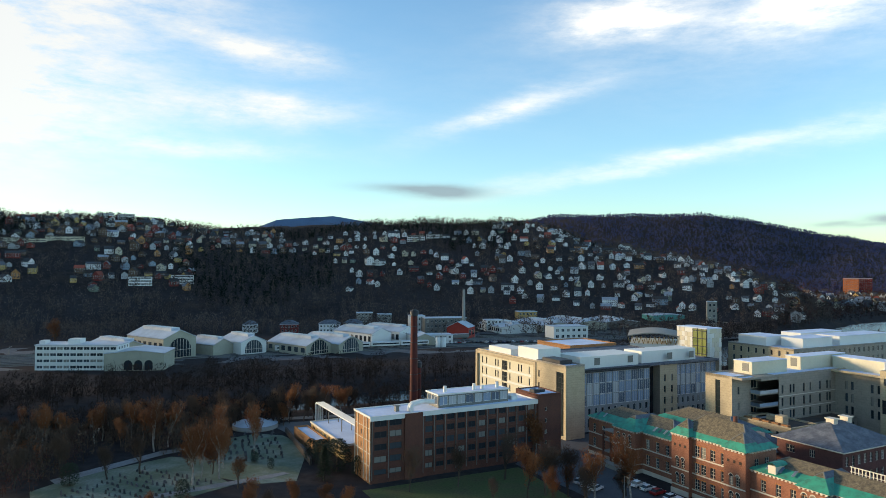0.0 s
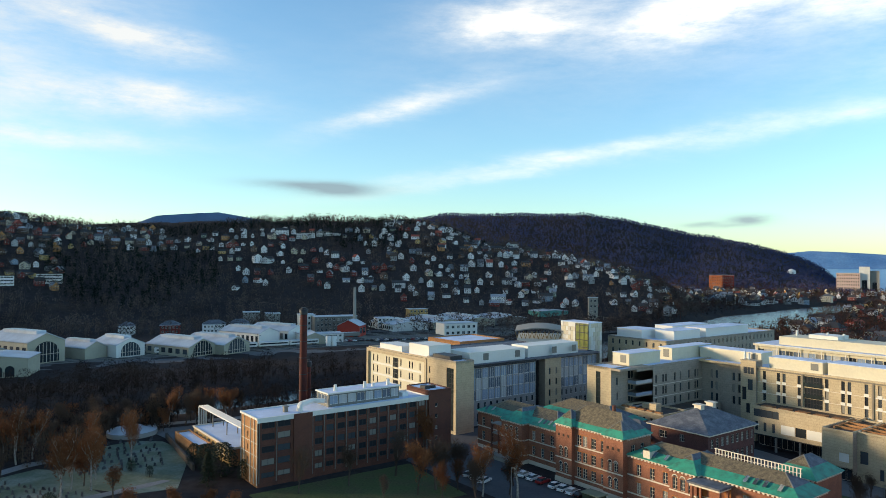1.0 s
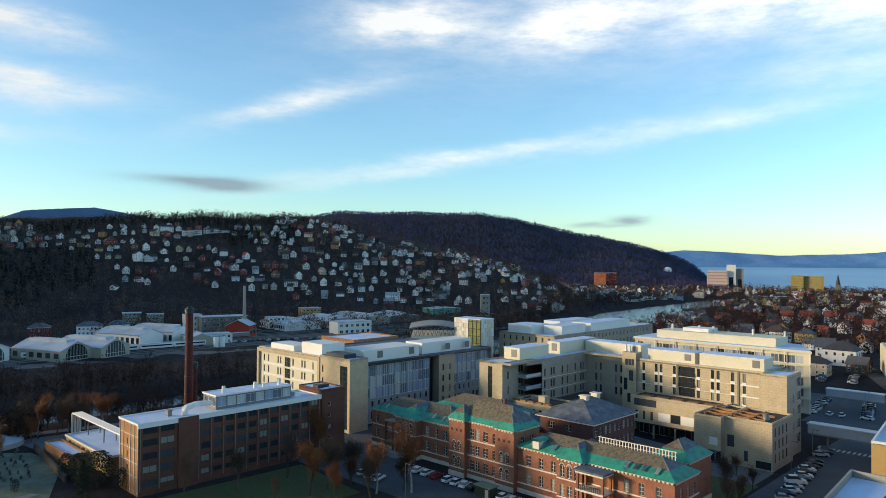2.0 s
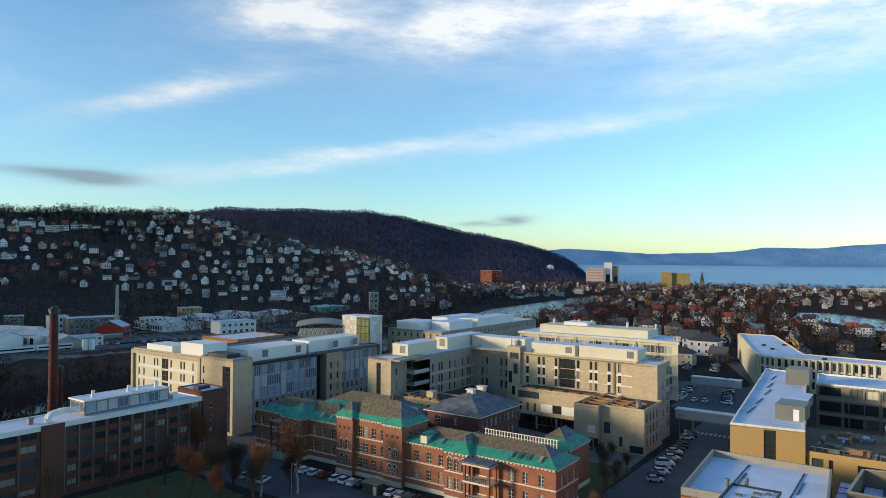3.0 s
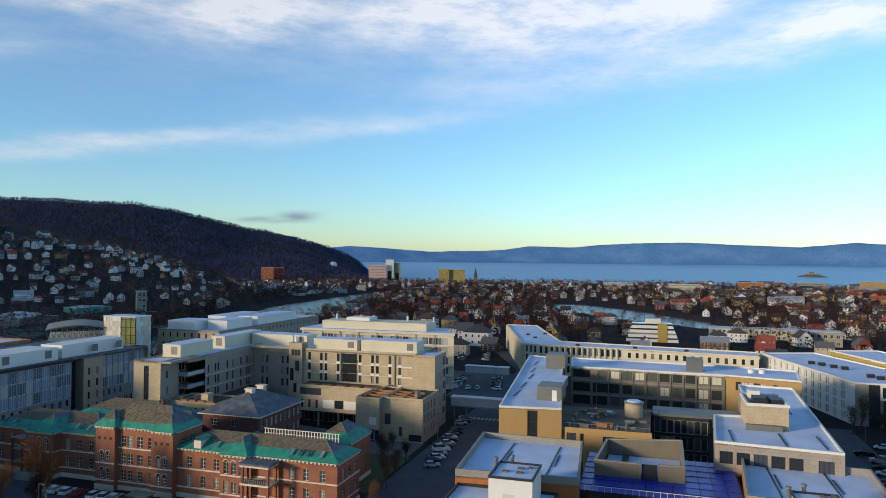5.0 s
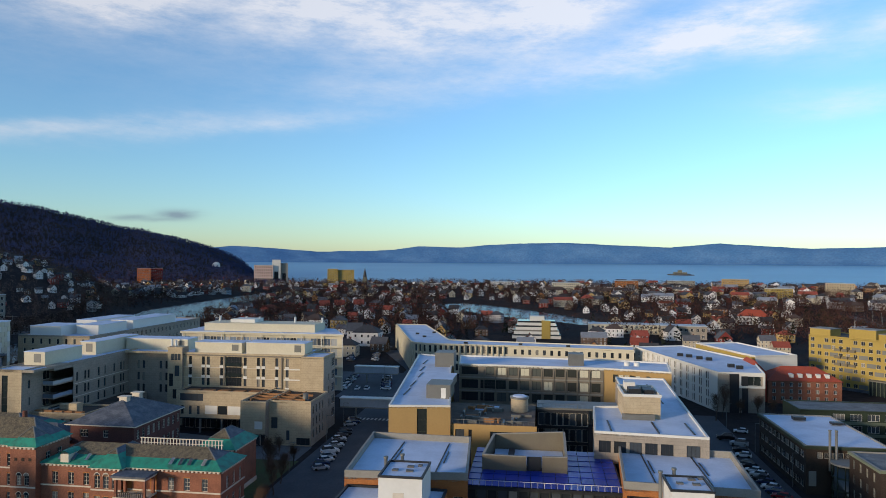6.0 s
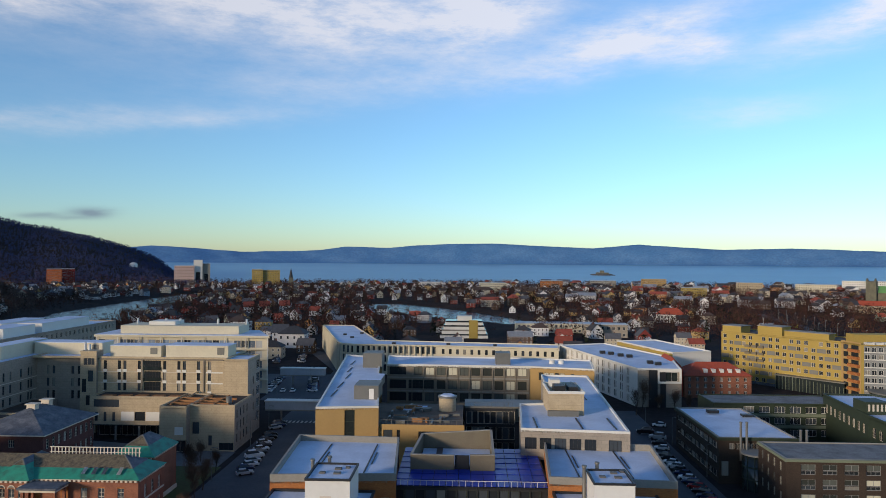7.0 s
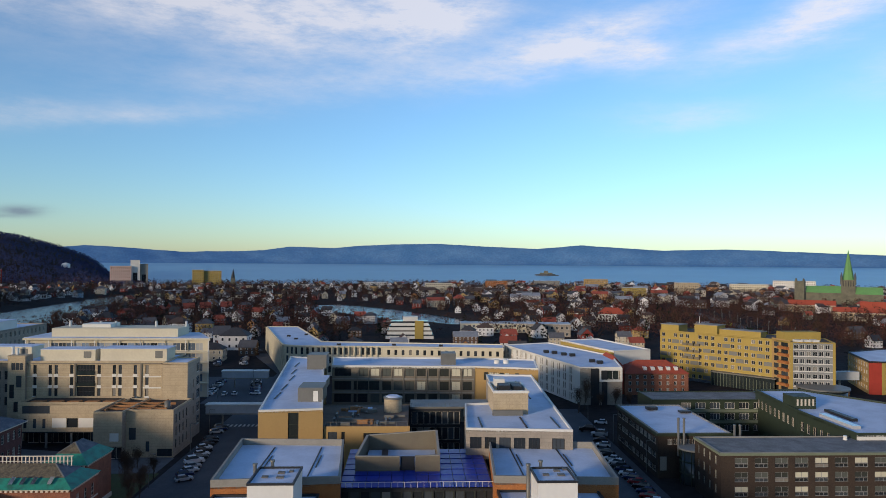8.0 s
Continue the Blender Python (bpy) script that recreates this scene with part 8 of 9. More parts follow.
def settle():
    r = random.Random(7)
    room = Room()
    for x, y in KEPT:
        room.free(x, y, 1)
    hues = [("white", 60), ("cream", 5), ("yellow", 4), ("red", 10), ("brown", 8), ("grey", 6), ("blue", 5), ("orange", 2), ("green", 2)]
    dull = [("white", 12), ("cream", 6), ("yellow", 6), ("red", 18), ("brown", 26), ("grey", 12), ("blue", 6), ("orange", 4), ("green", 2)]
    tops = [("frost", 9), ("dark", 55), ("grey", 16), ("brown", 14), ("red", 6)]
    near, far = [], []
    for az, d, x, y in plots(9000, -36, 27.5, 700, 1095, 3):
        street = (d + 26 * math.sin(az * 0.21) + 9 * math.sin(az * 0.9)) % 32
        if street > 14 or float(waves(np.array([x]), np.array([y]), 190, 12)[0]) < -0.34 or (az < -9 and d < 770 + 24 * math.sin(az)) or (-20 < az < -9 and 720 < d < 890) or (az < 2 and d < 745) or (az > 11 and d > 1010 - (az - 11) * 6) or (-13 < az <= 4 and d > 985 - 3 * abs(az + 4)) or (4 < az < 11 and d > 1040) or (-22 < az <= -13 and d > 1050) or not room.free(x, y, 8.5 + 5 * r.random()):
            continue
        near.append((pick(r, [(0, 3), (1, 3), (2, 3), (3, 1), (4, 3), (5, 1.6), (6, 0.25)]), pick(r, hues if az > -12 else dull), pick(r, tops), x, y, -az + r.choice([90, 90, 0, 0, 65, -60]) + r.uniform(-14, 14), r.uniform(0.55, 0.95) * (0.9 if az > -12 else 1.0), d))
    near.sort(key=lambda row: row[-1])
    for row in near[:170]:
        house(*row[:-1], "hillside houses")
    many_houses("upper_hill_houses", [row[:-1] for row in near[170:1100]], "pale and dark houses high on the hillside")
    for az, d, x, y in plots(1500, 14, 37, 1000, 1500, 4):
        if room.free(x, y, 20) and len(far) < 240:
            far.append((pick(r, [(0, 3), (1, 2), (2, 2), (4, 2), (5, 1)]), pick(r, hues), pick(r, tops), x, y, r.uniform(0, 180), r.uniform(0.9, 1.15)))
    many_houses("far_hill_houses", far, "scattered far houses on the lower slopes")
    # the town
    hues = [("white", 36), ("cream", 16), ("yellow", 10), ("red", 12), ("brown", 12), ("grey", 10), ("orange", 5), ("green", 2)]
    tops = [("frost", 10), ("dark", 36), ("grey", 20), ("brown", 16), ("red", 18)]
    near, far = [], []
    for az, d, x, y in plots(7500, 36, 104, 350, 1610, 5, 0.9):
        p, q = x * math.sin(radians(28)) - y * math.cos(radians(28)), x * math.cos(radians(28)) + y * math.sin(radians(28))
        if q < 352 and p > -110 or (-92 < p < -40 and q < 425) or (q < 410 and p > 60) or not room.free(x, y, 17 + 9 * r.random() + d * 0.006):
            continue
        if az > 81 and d < 860 and (r.random() < 0.7 or abs((x - 583) * -0.318 + (y - 11) * 0.948) < 18):
            continue
        big = d > 800 and az > 62
        sh = pick(r, [(6, 2), (7, 1), (5, 3), (3, 2), (0, 2)] if big else [(0, 3), (1, 3), (4, 3), (3, 1.5), (5, 1), (7, 0.5)])
        (near if d < 760 else far).append((sh, pick(r, hues), pick(r, tops), x, y, TURN + r.choice([0, 90]) + r.uniform(-14, 14), r.uniform(0.72, 1.0) * (1.15 if big else 1.0), d))
    near.sort(key=lambda row: row[-1])
    for row in near[:115]:
        house(*row[:-1], "town houses")
    many_houses("far_town_houses", [row[:-1] for row in near[115:] + far][:640], "dense far town of pale, red and yellow houses")


KEPT = [(415, 232), (425, 215), (323, 290), (503, 516), (517, 508), (536, 499), (396, 424), (344, 312), (338, 318)]
settle()
house(3, "white", "dark", 322, 292, TURN, 1.35, "town houses")
for row in ((1, "white", "red", 503, 516, -44), (1, "cream", "red", 517, 508, -44), (1, "white", "red", 536, 499, -44), (4, "cream", "brown", 396, 424, -20), (4, "red", "dark", 344, 312, 40), (1, "white", "grey", 338, 318, -50)):
    house(*row, 1.1, "town houses")

# ---- railway side of the river ----


def free_thing(name, x, y, turn, label, category, group="", z=None):
    ob = new(name)
    ob.matrix_world = pose(x, y, high(x, y) if z is None else z, 0, 0, turn)
    return tagged(ob, label, category, group)


def hall(x, y, turn, w, l, e, h, wall, label, arch=True, vault=False, sky=True, windows=0):
    """A railway hall from its front's middle: gable or vaulted roof, an arched window in the front, a raised roof light."""
    t = free_thing("railway_hall", x, y, turn, label, "industrial hall", "railway halls")
    n = 10
    prof = [(-w / 2 + w * i / n, e + (h * math.sin(math.pi * i / n) if vault else h * (1 - abs(2 * i / n - 1)))) for i in range(n + 1)]
    v = [(-w / 2, 0, -0.5), (w / 2, 0, -0.5)] + [(a, 0, z) for a, z in reversed(prof)]
    m = len(v)
    v += [(a, l, z) for a, _, z in v]
    attach("wall", mesh_of("wall", v, [tuple(range(m)), tuple(range(2 * m - 1, m - 1, -1)), (1, 0, m, m + 1), (0, m - 1, 2 * m - 1, m), (2, 1, m + 1, m + 2)], [M[wall]]), t)
    rv, rf = [], []
    for i, (a, z) in enumerate(prof):
        rv += [(a * 1.03, -0.4, z + 0.05), (a * 1.03, l + 0.4, z + 0.05), (a * 1.03, l + 0.4, z + 0.35), (a * 1.03, -0.4, z + 0.35)]
        if i:
            b, c = 4 * (i - 1), 4 * i
            rf += [(b + k, b + (k + 1) % 4, c + (k + 1) % 4, c + k) for k in range(4)]
    attach("roof", mesh_of("roof", rv, rf, [M["frost_metal"]]), t)
    if arch:
        r = w * 0.34
        bm = bmesh.new()
        o = [bm.verts.new((r * math.cos(math.pi * i / 12), -0.12, e * 0.42 + r * 0.95 * math.sin(math.pi * i / 12))) for i in range(13)]
        o += [bm.verts.new((-r, -0.12, 0.6)), bm.verts.new((r, -0.12, 0.6))]
        bm.faces.new(o)
        part("arched_window", bm, M["glass"], t)
        for i in range(-3, 4):
            xx = r * i / 3.6
            bm = bmesh.new()
            add_box(bm, xx - 0.1, xx + 0.1, -0.24, -0.13, 0.6, e * 0.42 + r * 0.9 * math.sqrt(max(1 - (xx / r) ** 2, 0.01)))
            part("window_bar", bm, M["trim"], t)
        bm = bmesh.new()
        add_box(bm, -r, r, -0.24, -0.13, e * 0.42 - 0.1, e * 0.42 + 0.1)
        part("window_bar", bm, M["trim"], t)
    if sky:
        bm = bmesh.new()
        add_box(bm, -w * 0.13, w * 0.13, l * 0.12, l * 0.9, e + h * 0.8, e + h + 1.0)
        part("roof_light", bm, M["frost_metal"], t)
        bm = bmesh.new()
        for i in range(12):
            add_box(bm, -w * 0.15, w * 0.15, l * (0.13 + 0.064 * i), l * (0.13 + 0.064 * i) + 0.25, e + h + 1.0, e + h + 1.1)
        part("roof_light_bars", bm, M["white"], t)
    for i in range(windows):
        for s in (-1, 1):
            bm = bmesh.new()
            yy = l * (i + 0.5) / windows
            add_box(bm, s * (w / 2) - 0.06, s * (w / 2) + 0.06, yy - l / windows * 0.28, yy + l / windows * 0.28, e * 0.3, e * 0.8)
            part("window", bm, M["glass"], t)
    return t


def slab(name, x, y, turn, w, d, h, wall, label, floors, cols, roof="frost_metal", category="building", group="", ribbon=False):
    """A plain block from its front's left corner, with rows of windows on front and right end."""
    t = free_thing(name, x, y, turn, label, category, group)
    st = h / floors
    f = [q for k in range(floors) for q in row_of(w, cols, w / cols * (0.86 if ribbon else 0.5), 0.9 + st * k, st * 0.48, 0.6)]
    n = max(int(cols * d / w), 2)
    s = [q for k in range(floors) for q in row_of(d, n, d / n * 0.5, 0.9 + st * k, st * 0.48, 0.6)]
    facade(t, (0, 0), (w, 0), -0.5, h, f, wall, frame_mat="white")
    facade(t, (w, 0), (w, d), -0.5, h, s, wall, frame_mat="white")
    facade(t, (w, d), (0, d), -0.5, h, [], wall)
    facade(t, (0, d), (0, 0), -0.5, h, [], wall)
    bm = bmesh.new()
    add_box(bm, -0.3, w + 0.3, -0.3, d + 0.3, h, h + 0.4)
    part("roof", bm, M[roof], t)
    return t


def railway():
    t = slab("office_building", -207, 351, 3, 41, 15, 12.6, "white", "long white four-storey railway office with ribbon windows", 4, 12, ribbon=True)
    boxes("stair_head", t, [(14, 20, 5, 11, 12.6, 15.4)], "white")
    boxes("roof_plant", t, [(0, 3, 4, 9, 12.6, 14.6)], "white")
    t = hall(-157, 352, 8, 29, 22, 8.6, 1.6, "pale_brick", "pale brick railway workshop with arched windows", arch=False, sky=False)
    for k in range(3):
        bm = bmesh.new()
        x = -3 + 5 * k
        bm.faces.new([bm.verts.new((x + 2 * math.cos(math.pi * i / 10), -0.1, 3.4 + 2 * math.sin(math.pi * i / 10))) for i in range(11)] + [bm.verts.new((x - 2, -0.1, 0.4)), bm.verts.new((x + 2, -0.1, 0.4))])
        part("arch_pane", bm, M["glass"], t)
    hall(-152, 400, 54, 21, 38, 11.5, 4.6, "pale_brick", "large railway hall with an arched front window", windows=7)
    hall(-172, 384, 54, 22, 34, 7.0, 4.4, "pale_brick", "gabled railway hall with a frosted metal roof", arch=False)
    hall(-132, 416, 54, 14, 26, 6.0, 3.6, "pale_brick", "small gabled railway hall", arch=False)
    hall(-115, 421, 44, 17, 28, 7.0, 3.8, "white", "white rendered railway shed with a wide window")
    hall(-75, 420, 50, 20, 38, 5.6, 4.4, "pale_brick", "railway hall with a wide arched window and roof lights", windows=6)
    hall(-57, 430, 50, 20, 38, 5.6, 4.4, "pale_brick", "railway hall with a wide arched window and roof lights")
    hall(-42, 474, 48, 18, 40, 7.5, 3.4, "white", "white factory shed with tall side windows", arch=False, windows=9)
    hall(-24, 488, 48, 18, 40, 7.5, 3.4, "white", "white factory shed with tall side windows", arch=False, windows=9)
    slab("office_building", -22, 475, 14, 30, 12, 6.0, "white", "low white factory office", 2, 9)
    slab("office_building", -14, 548, 14, 34, 14, 12, "grey_metal", "grey three-storey office block beside the railway", 3, 10)
    slab("office_building", -26, 560, 14, 12, 12, 13, "white", "white three-storey office block", 3, 4)
    hall(11, 515, -20, 17, 16, 8.2, 4.2, "red_paint", "red painted gabled workshop", arch=False, sky=False, windows=2)
    hall(-12, 468, 12, 14, 20, 5.0, 3.0, "pale_brick", "pale gabled workshop with two silver tanks", arch=False, sky=False)
    for k in range(2):
        t = free_thing("tank", -3 + 3.6 * k, 462, 0, "silver upright steel tank", "tank", "tanks")
        tubes("shell", t, [(0, 0, -0.3, 6.5, 1.7, 1.7)], "white", n=18)
        tubes("lid", t, [(0, 0, 6.5, 7.1, 1.75, 0.3)], "grey_metal", n=18)
    hall(62, 556, 22, 32, 46, 5.2, 2.4, "white", "white market hall with pillared windows", arch=False, windows=12)
    hall(96, 572, 22, 32, 52, 5.0, 2.6, "pale_brick", "grey-roofed market hall beside the tracks", arch=False)
    hall(126, 588, 22, 32, 56, 5.4, 2.6, "pale_brick", "grey-roofed market hall beside the tracks", arch=False)
    hall(160, 612, 14, 32, 44, 5.0, 2.0, "grey_metal", "low market hall with a frosted roof", arch=False)
    hall(207, 632, 14, 32, 20, 4.6, 1.0, "teal_metal", "teal roofed loading hall", arch=False, sky=False)
    slab("office_building", 36, 570, 12, 14, 12, 9, "white", "white three-storey house with frosted roof", 3, 4)
    slab("office_building", 83, 515, 16, 28, 16, 9, "white", "white warehouse with a rounded frosted roof", 2, 6)
    slab("house", 70, 640, 10, 18, 12, 11, "ochre", "orange three-storey villa at the foot of the hill", 3, 5, group="villas")
    for x, y, w, c, lab in ((-158, 545, 11, "timber_white", "white two-storey villa by the railway"), (-129, 548, 14, "timber_red", "dark red two-storey villa by the railway"), (-99, 552, 17, "timber_white", "large white two-storey villa by the railway"), (-80, 560, 15, "timber_white", "large white two-storey villa by the railway")):
        t = slab("house", x, y, 8, w, 10, 6.5, c, lab, 2, int(w / 2.6), group="villas")
        hip_roof(t, 0, w, 0, 10, 6.9, 3.0, 0.5, "slate", "slate")
    t = slab("apartment_building", -77, 618, 8, 14, 12, 11, "concrete", "grey apartment tower at the foot of the hill", 4, 4)
    t = slab("apartment_building", -59, 622, 8, 13, 12, 9.5, "concrete", "grey apartment tower at the foot of the hill", 4, 4)
    t = free_thing("factory_chimney", 16, 528, 0, "slender pale concrete factory chimney", "chimney")
    tubes("shaft", t, [(0, 0, -0.5, 36, 1.5, 0.95)], "concrete", n=18)
    tubes("rim", t, [(0, 0, 36, 36.5, 1.1, 1.1)], "dark_metal", n=18)
    # silo tower, moved nearer and sized to look right from the camera
    t = slab("silo_building", 229, 598, -14, 8, 8, 24, "concrete", "pale grey silo tower by the railway", 5, 2, category="silo")
    # tracks, platforms and trains
    rnd = random.Random(3)
    for k in range(9):
        off = 7.0 * k
        t = new("rail_track")
        a, b = Vector((-330, 322 + off * 0.9)), Vector((250, 560 + off * 1.3))
        u = (b - a).normalized()
        nrm = Vector((-u.y, u.x))
        mid = (a + b) / 2
        t.matrix_world = pose(mid.x, mid.y, 0.06, 0, 0, math.degrees(math.atan2(u.y, u.x)))
        tagged(t, "straight railway track on dark ballast", "railway track", "railway tracks")
        L = (b - a).length / 2
        boxes("ballast", t, [(-L, L, -1.8, 1.8, -1.0, 0.06)], "ballast")
        for s in (-0.72, 0.72):
            boxes("rail", t, [(-L, L, s - 0.04, s + 0.04, 0.06, 0.24)], "grey_metal")
    def train(f0, cars, track, col, lab):
        off = 7.0 * track
        a, b = Vector((-330, 322 + off * 0.9)), Vector((250, 560 + off * 1.3))
        u = (b - a).normalized()
        for i in range(cars):
            p = a + u * (f0 + 20.6 * i)
            t = new("railway_carriage")
            t.matrix_world = pose(p.x, p.y, 0.3, 0, 0, math.degrees(math.atan2(u.y, u.x)))
            tagged(t, lab, "train", "parked carriages")
            bm = bmesh.new()
            add_box(bm, -10, 10, -1.4, 1.4, 0.8, 3.4)
            bmesh.ops.bevel(bm, geom=bm.edges[:], offset=0.25, segments=2, affect="EDGES")
            part("body", bm, M[col], t)
            boxes("roof", t, [(-9.7, 9.7, -1.2, 1.2, 3.4, 3.75)], "frost_metal")
            boxes("window_band", t, [(-9, 9, -1.43, 1.43, 1.9, 2.75)], "glass")
            for x in (-7, 7):
                boxes("bogie", t, [(x - 1.4, x + 1.4, -1.1, 1.1, 0.0, 0.8)], "dark_metal")
    train(255, 5, 2, "white", "pale parked railway carriage with a frosted roof")
    train(150, 3, 4, "yellow", "yellow parked railway carriage with a frosted roof")
    train(330, 3, 6, "grey_metal", "grey parked railway carriage with a frosted roof")
    train(120, 2, 7, "white", "pale parked railway carriage with a frosted roof")
    # catenary masts
    for k in range(24):
        f = 20 + 26 * k
        a, b = Vector((-330, 322 + 7 * 3.5 * 0.9)), Vector((250, 560 + 7 * 3.5 * 1.3))
        p = a + (b - a).normalized() * f
        t = free_thing("catenary_mast", p.x, p.y, 22, "thin grey railway catenary mast with a cross arm", "mast", "catenary masts", 0)
        tubes("mast", t, [(0, 0, -0.3, 8.5, 0.16, 0.1)], "grey_metal", n=8)
        boxes("arm", t, [(-0.08, 0.08, -7, 7, 7.4, 7.6)], "grey_metal")


railway()


# ---- landmarks of the far town ----
def far_place(az, d):
    return d * math.sin(radians(az)), d * math.cos(radians(az))


def up(d, el):
    return 54 + d * math.tan(radians(el))


def landmarks():
    x, y = far_place(30.1, 1500)
    slab("apartment_building", x, y, -31, 25, 14, 31, "orange_red", "orange and red high-rise apartment block", 10, 7)
    x, y = far_place(31.05, 1508)
    slab("apartment_building", x, y, -31, 22, 14, 30, "red_paint", "red high-rise apartment block", 10, 6)
    x, y = far_place(38.7, 1570)
    slab("silo_building", x, y, -40, 40, 20, 38, "pink", "pinkish grain silo block by the harbour", 6, 10, category="silo")
    x, y = far_place(40.1, 1575)
    slab("silo_building", x, y, -40, 18, 22, 52, "white", "tall pale concrete silo tower", 1, 1, category="silo")
    x, y = far_place(40.75, 1580)
    slab("silo_building", x, y, -40, 16, 22, 44, "concrete", "pale concrete silo tower", 1, 1, category="silo")
    x, y = far_place(44.5, 1500)
    slab("mill_building", x, y, -45, 22, 18, 33, "yellow", "yellow mill block with a steaming roof", 7, 6)
    x, y = far_place(45.3, 1505)
    slab("mill_building", x, y, -45, 36, 18, 31, "yellow", "long yellow mill block", 7, 10)
    x, y = far_place(47.55, 1450)
    t = free_thing("church", x, y, -47, "stone church with a slender dark spire", "church")
    boxes("tower", t, [(-4, 4, -4, 4, 0, 17)], "old_stone")
    spire(t, 0, 0, 4.2, 17, up(1450, -0.66) - 17, "dark_metal")
    boxes("nave", t, [(-5, 5, 4, 26, 0, 10)], "old_stone")
    # the cathedral
    d = 980
    x, y = far_place(94.85, d)
    t = free_thing("cathedral", x, y, -95, "grey stone cathedral with a tall green copper spire and green roofs", "cathedral")
    z0 = up(d, -1.15)
    boxes("crossing_tower", t, [(-7.5, 7.5, -7.5, 7.5, 0, z0)], "old_stone")
    spire(t, 0, 0, 6.5, z0, up(d, 1.02) - z0, "copper_pale")
    for sx in (-1, 1):
        for sy in (-1, 1):
            tubes("corner_turret", t, [(sx * 7.2, sy * 7.2, z0 - 6, z0 + 3, 1.3, 1.3)], "old_stone", n=8)
            spire(t, sx * 7.2, sy * 7.2, 1.5, z0 + 3, 7, "slate")
    for k in range(5):
        boxes("lancet", t, [(-5.6 + 2.6 * k, -4.6 + 2.6 * k, -7.6, -7.45, z0 - 8, z0 - 1.5)], "dark_metal")
    def gable(a, b, wdt, e, h):
        v = [(a, -wdt, e), (b, -wdt, e), (b, 0, e + h), (a, 0, e + h), (b, wdt, e), (a, wdt, e)]
        attach("roof", mesh_of("roof", v, [(0, 1, 2, 3), (3, 2, 4, 5), (0, 3, 5), (1, 4, 2)], [M["copper_pale"]]), t)
        boxes("nave", t, [(a, b, -wdt + 0.4, wdt - 0.4, 0, e)], "old_stone")
    e = up(d, -2.1)
    gable(-46, -7.4, 9, e, up(d, -1.62) - e)
    gable(7.4, 36, 9, e - 1, up(d, -1.6) - e)
    for k in range(2):
        boxes("west_tower", t, [(-58 + 0.5 * k, -47, -14 + 15 * k, -3 + 15 * k, 0, up(d, -1.3))], "old_stone", "pinnacled stone west tower")
        for a in (-57, -48.5):
            for b in (-13, -4):
                spire(t, a, b + 15 * k, 0.9, up(d, -1.3), 4, "old_stone")
    for az, dd, w, a, b in ((91.0, 860, 46, 8, 5.5), (93.9, 760, 60, 8, 5), (95.6, 800, 30, 9, 7)):
        x, y = far_place(az, dd)
        t = slab("long_building", x, y, -az, w, 12, a, "stone", "long pale stone palace range with a red tiled roof", 2, int(w / 4))
        v = [(-0.6, -0.6, a + 0.3), (w + 0.6, -0.6, a + 0.3), (w + 0.6, 6, a + b), (-0.6, 6, a + b), (w + 0.6, 12.6, a + 0.3), (-0.6, 12.6, a + 0.3)]
        attach("tiled_roof", mesh_of("tiled_roof", v, [(0, 1, 2, 3), (3, 2, 4, 5), (0, 3, 5), (1, 4, 2)], [M["red_tile"]]), t)
    # terraced white block and the red-roofed white house
    t = free_thing("apartment_building", 411, 240, -61, "white stepped apartment block with dark balcony bands", "building")
    for k in range(4):
        s = 1.2 * k
        boxes("storey", t, [(s, 33 - s, 0, 13, 3 * k, 3 * k + 1.9)], "white")
        boxes("balcony_band", t, [(s + 0.2, 33 - s - 0.2, 0.3, 12.8, 3 * k + 1.9, 3 * k + 3.0)], "glass")
    boxes("stair_core", t, [(20, 26, -0.3, 0.2, 0, 12.5)], "yellow")
    boxes("penthouse", t, [(12, 22, 3, 10, 12, 15)], "white")
    x, y = far_place(77.1, 640)
    t = slab("villa", x, y, -78, 24, 12, 7, "white", "white villa with a bright red tiled roof", 2, 8, category="house")
    hip_roof(t, 0, 24, 0, 12, 7.4, 5.5, 0.5, "red_tile", "red_tile")
    # long pale school range, dark-roofed block
    for az, dd, w, h, c, lab in ((66.0, 520, 60, 7, "cream", "long cream school range with many windows"), (71.5, 500, 30, 9, "stone_grey_shade", "grey block with a dark mansard roof"), (41.5, 1150, 60, 8, "brick_dark", "long dark brick hall in the far town"), (63.0, 1180, 46, 16, "cream", "cream office block in the far town"), (83, 1250, 40, 20, "stone", "pale city block in the far town"), (87, 1300, 60, 18, "cream", "cream city block in the far town"), (76, 1330, 44, 22, "ochre", "ochre city block in the far town"), (79, 1100, 36, 15, "yellow", "yellow city block in the far town"), (68, 1280, 40, 18, "brick_orange", "orange brick city block in the far town"), (90, 1420, 70, 22, "white", "long white harbour block"), (72, 1400, 50, 16, "concrete", "grey harbour block in the far town"), (58, 1350, 40, 12, "white", "low white harbour shed in the far town")):
        x, y = far_place(az, dd)
        slab("town_block", x, y, -az + 4, w, 14, h, c, lab, max(int(h / 3.4), 2), int(w / 3.5))
    # white hall on the far hill's foot, big white block and school on the hillside
    d = next(k for k in range(1480, 2300, 10) if high(*far_place(35.8, k)) > up(k, -0.62))
    x, y = far_place(35.8, d)
    t = free_thing("sports_dome", x, y, 0, "white domed hall at the foot of the far hill", "building")
    tubes("drum", t, [(0, 0, -3, 5, 9.5, 9.5)], "white", n=20)
    tubes("dome", t, [(0, 0, 5, 8, 9.5, 6), (0, 0, 8, 9.5, 6, 1)], "white", n=20)
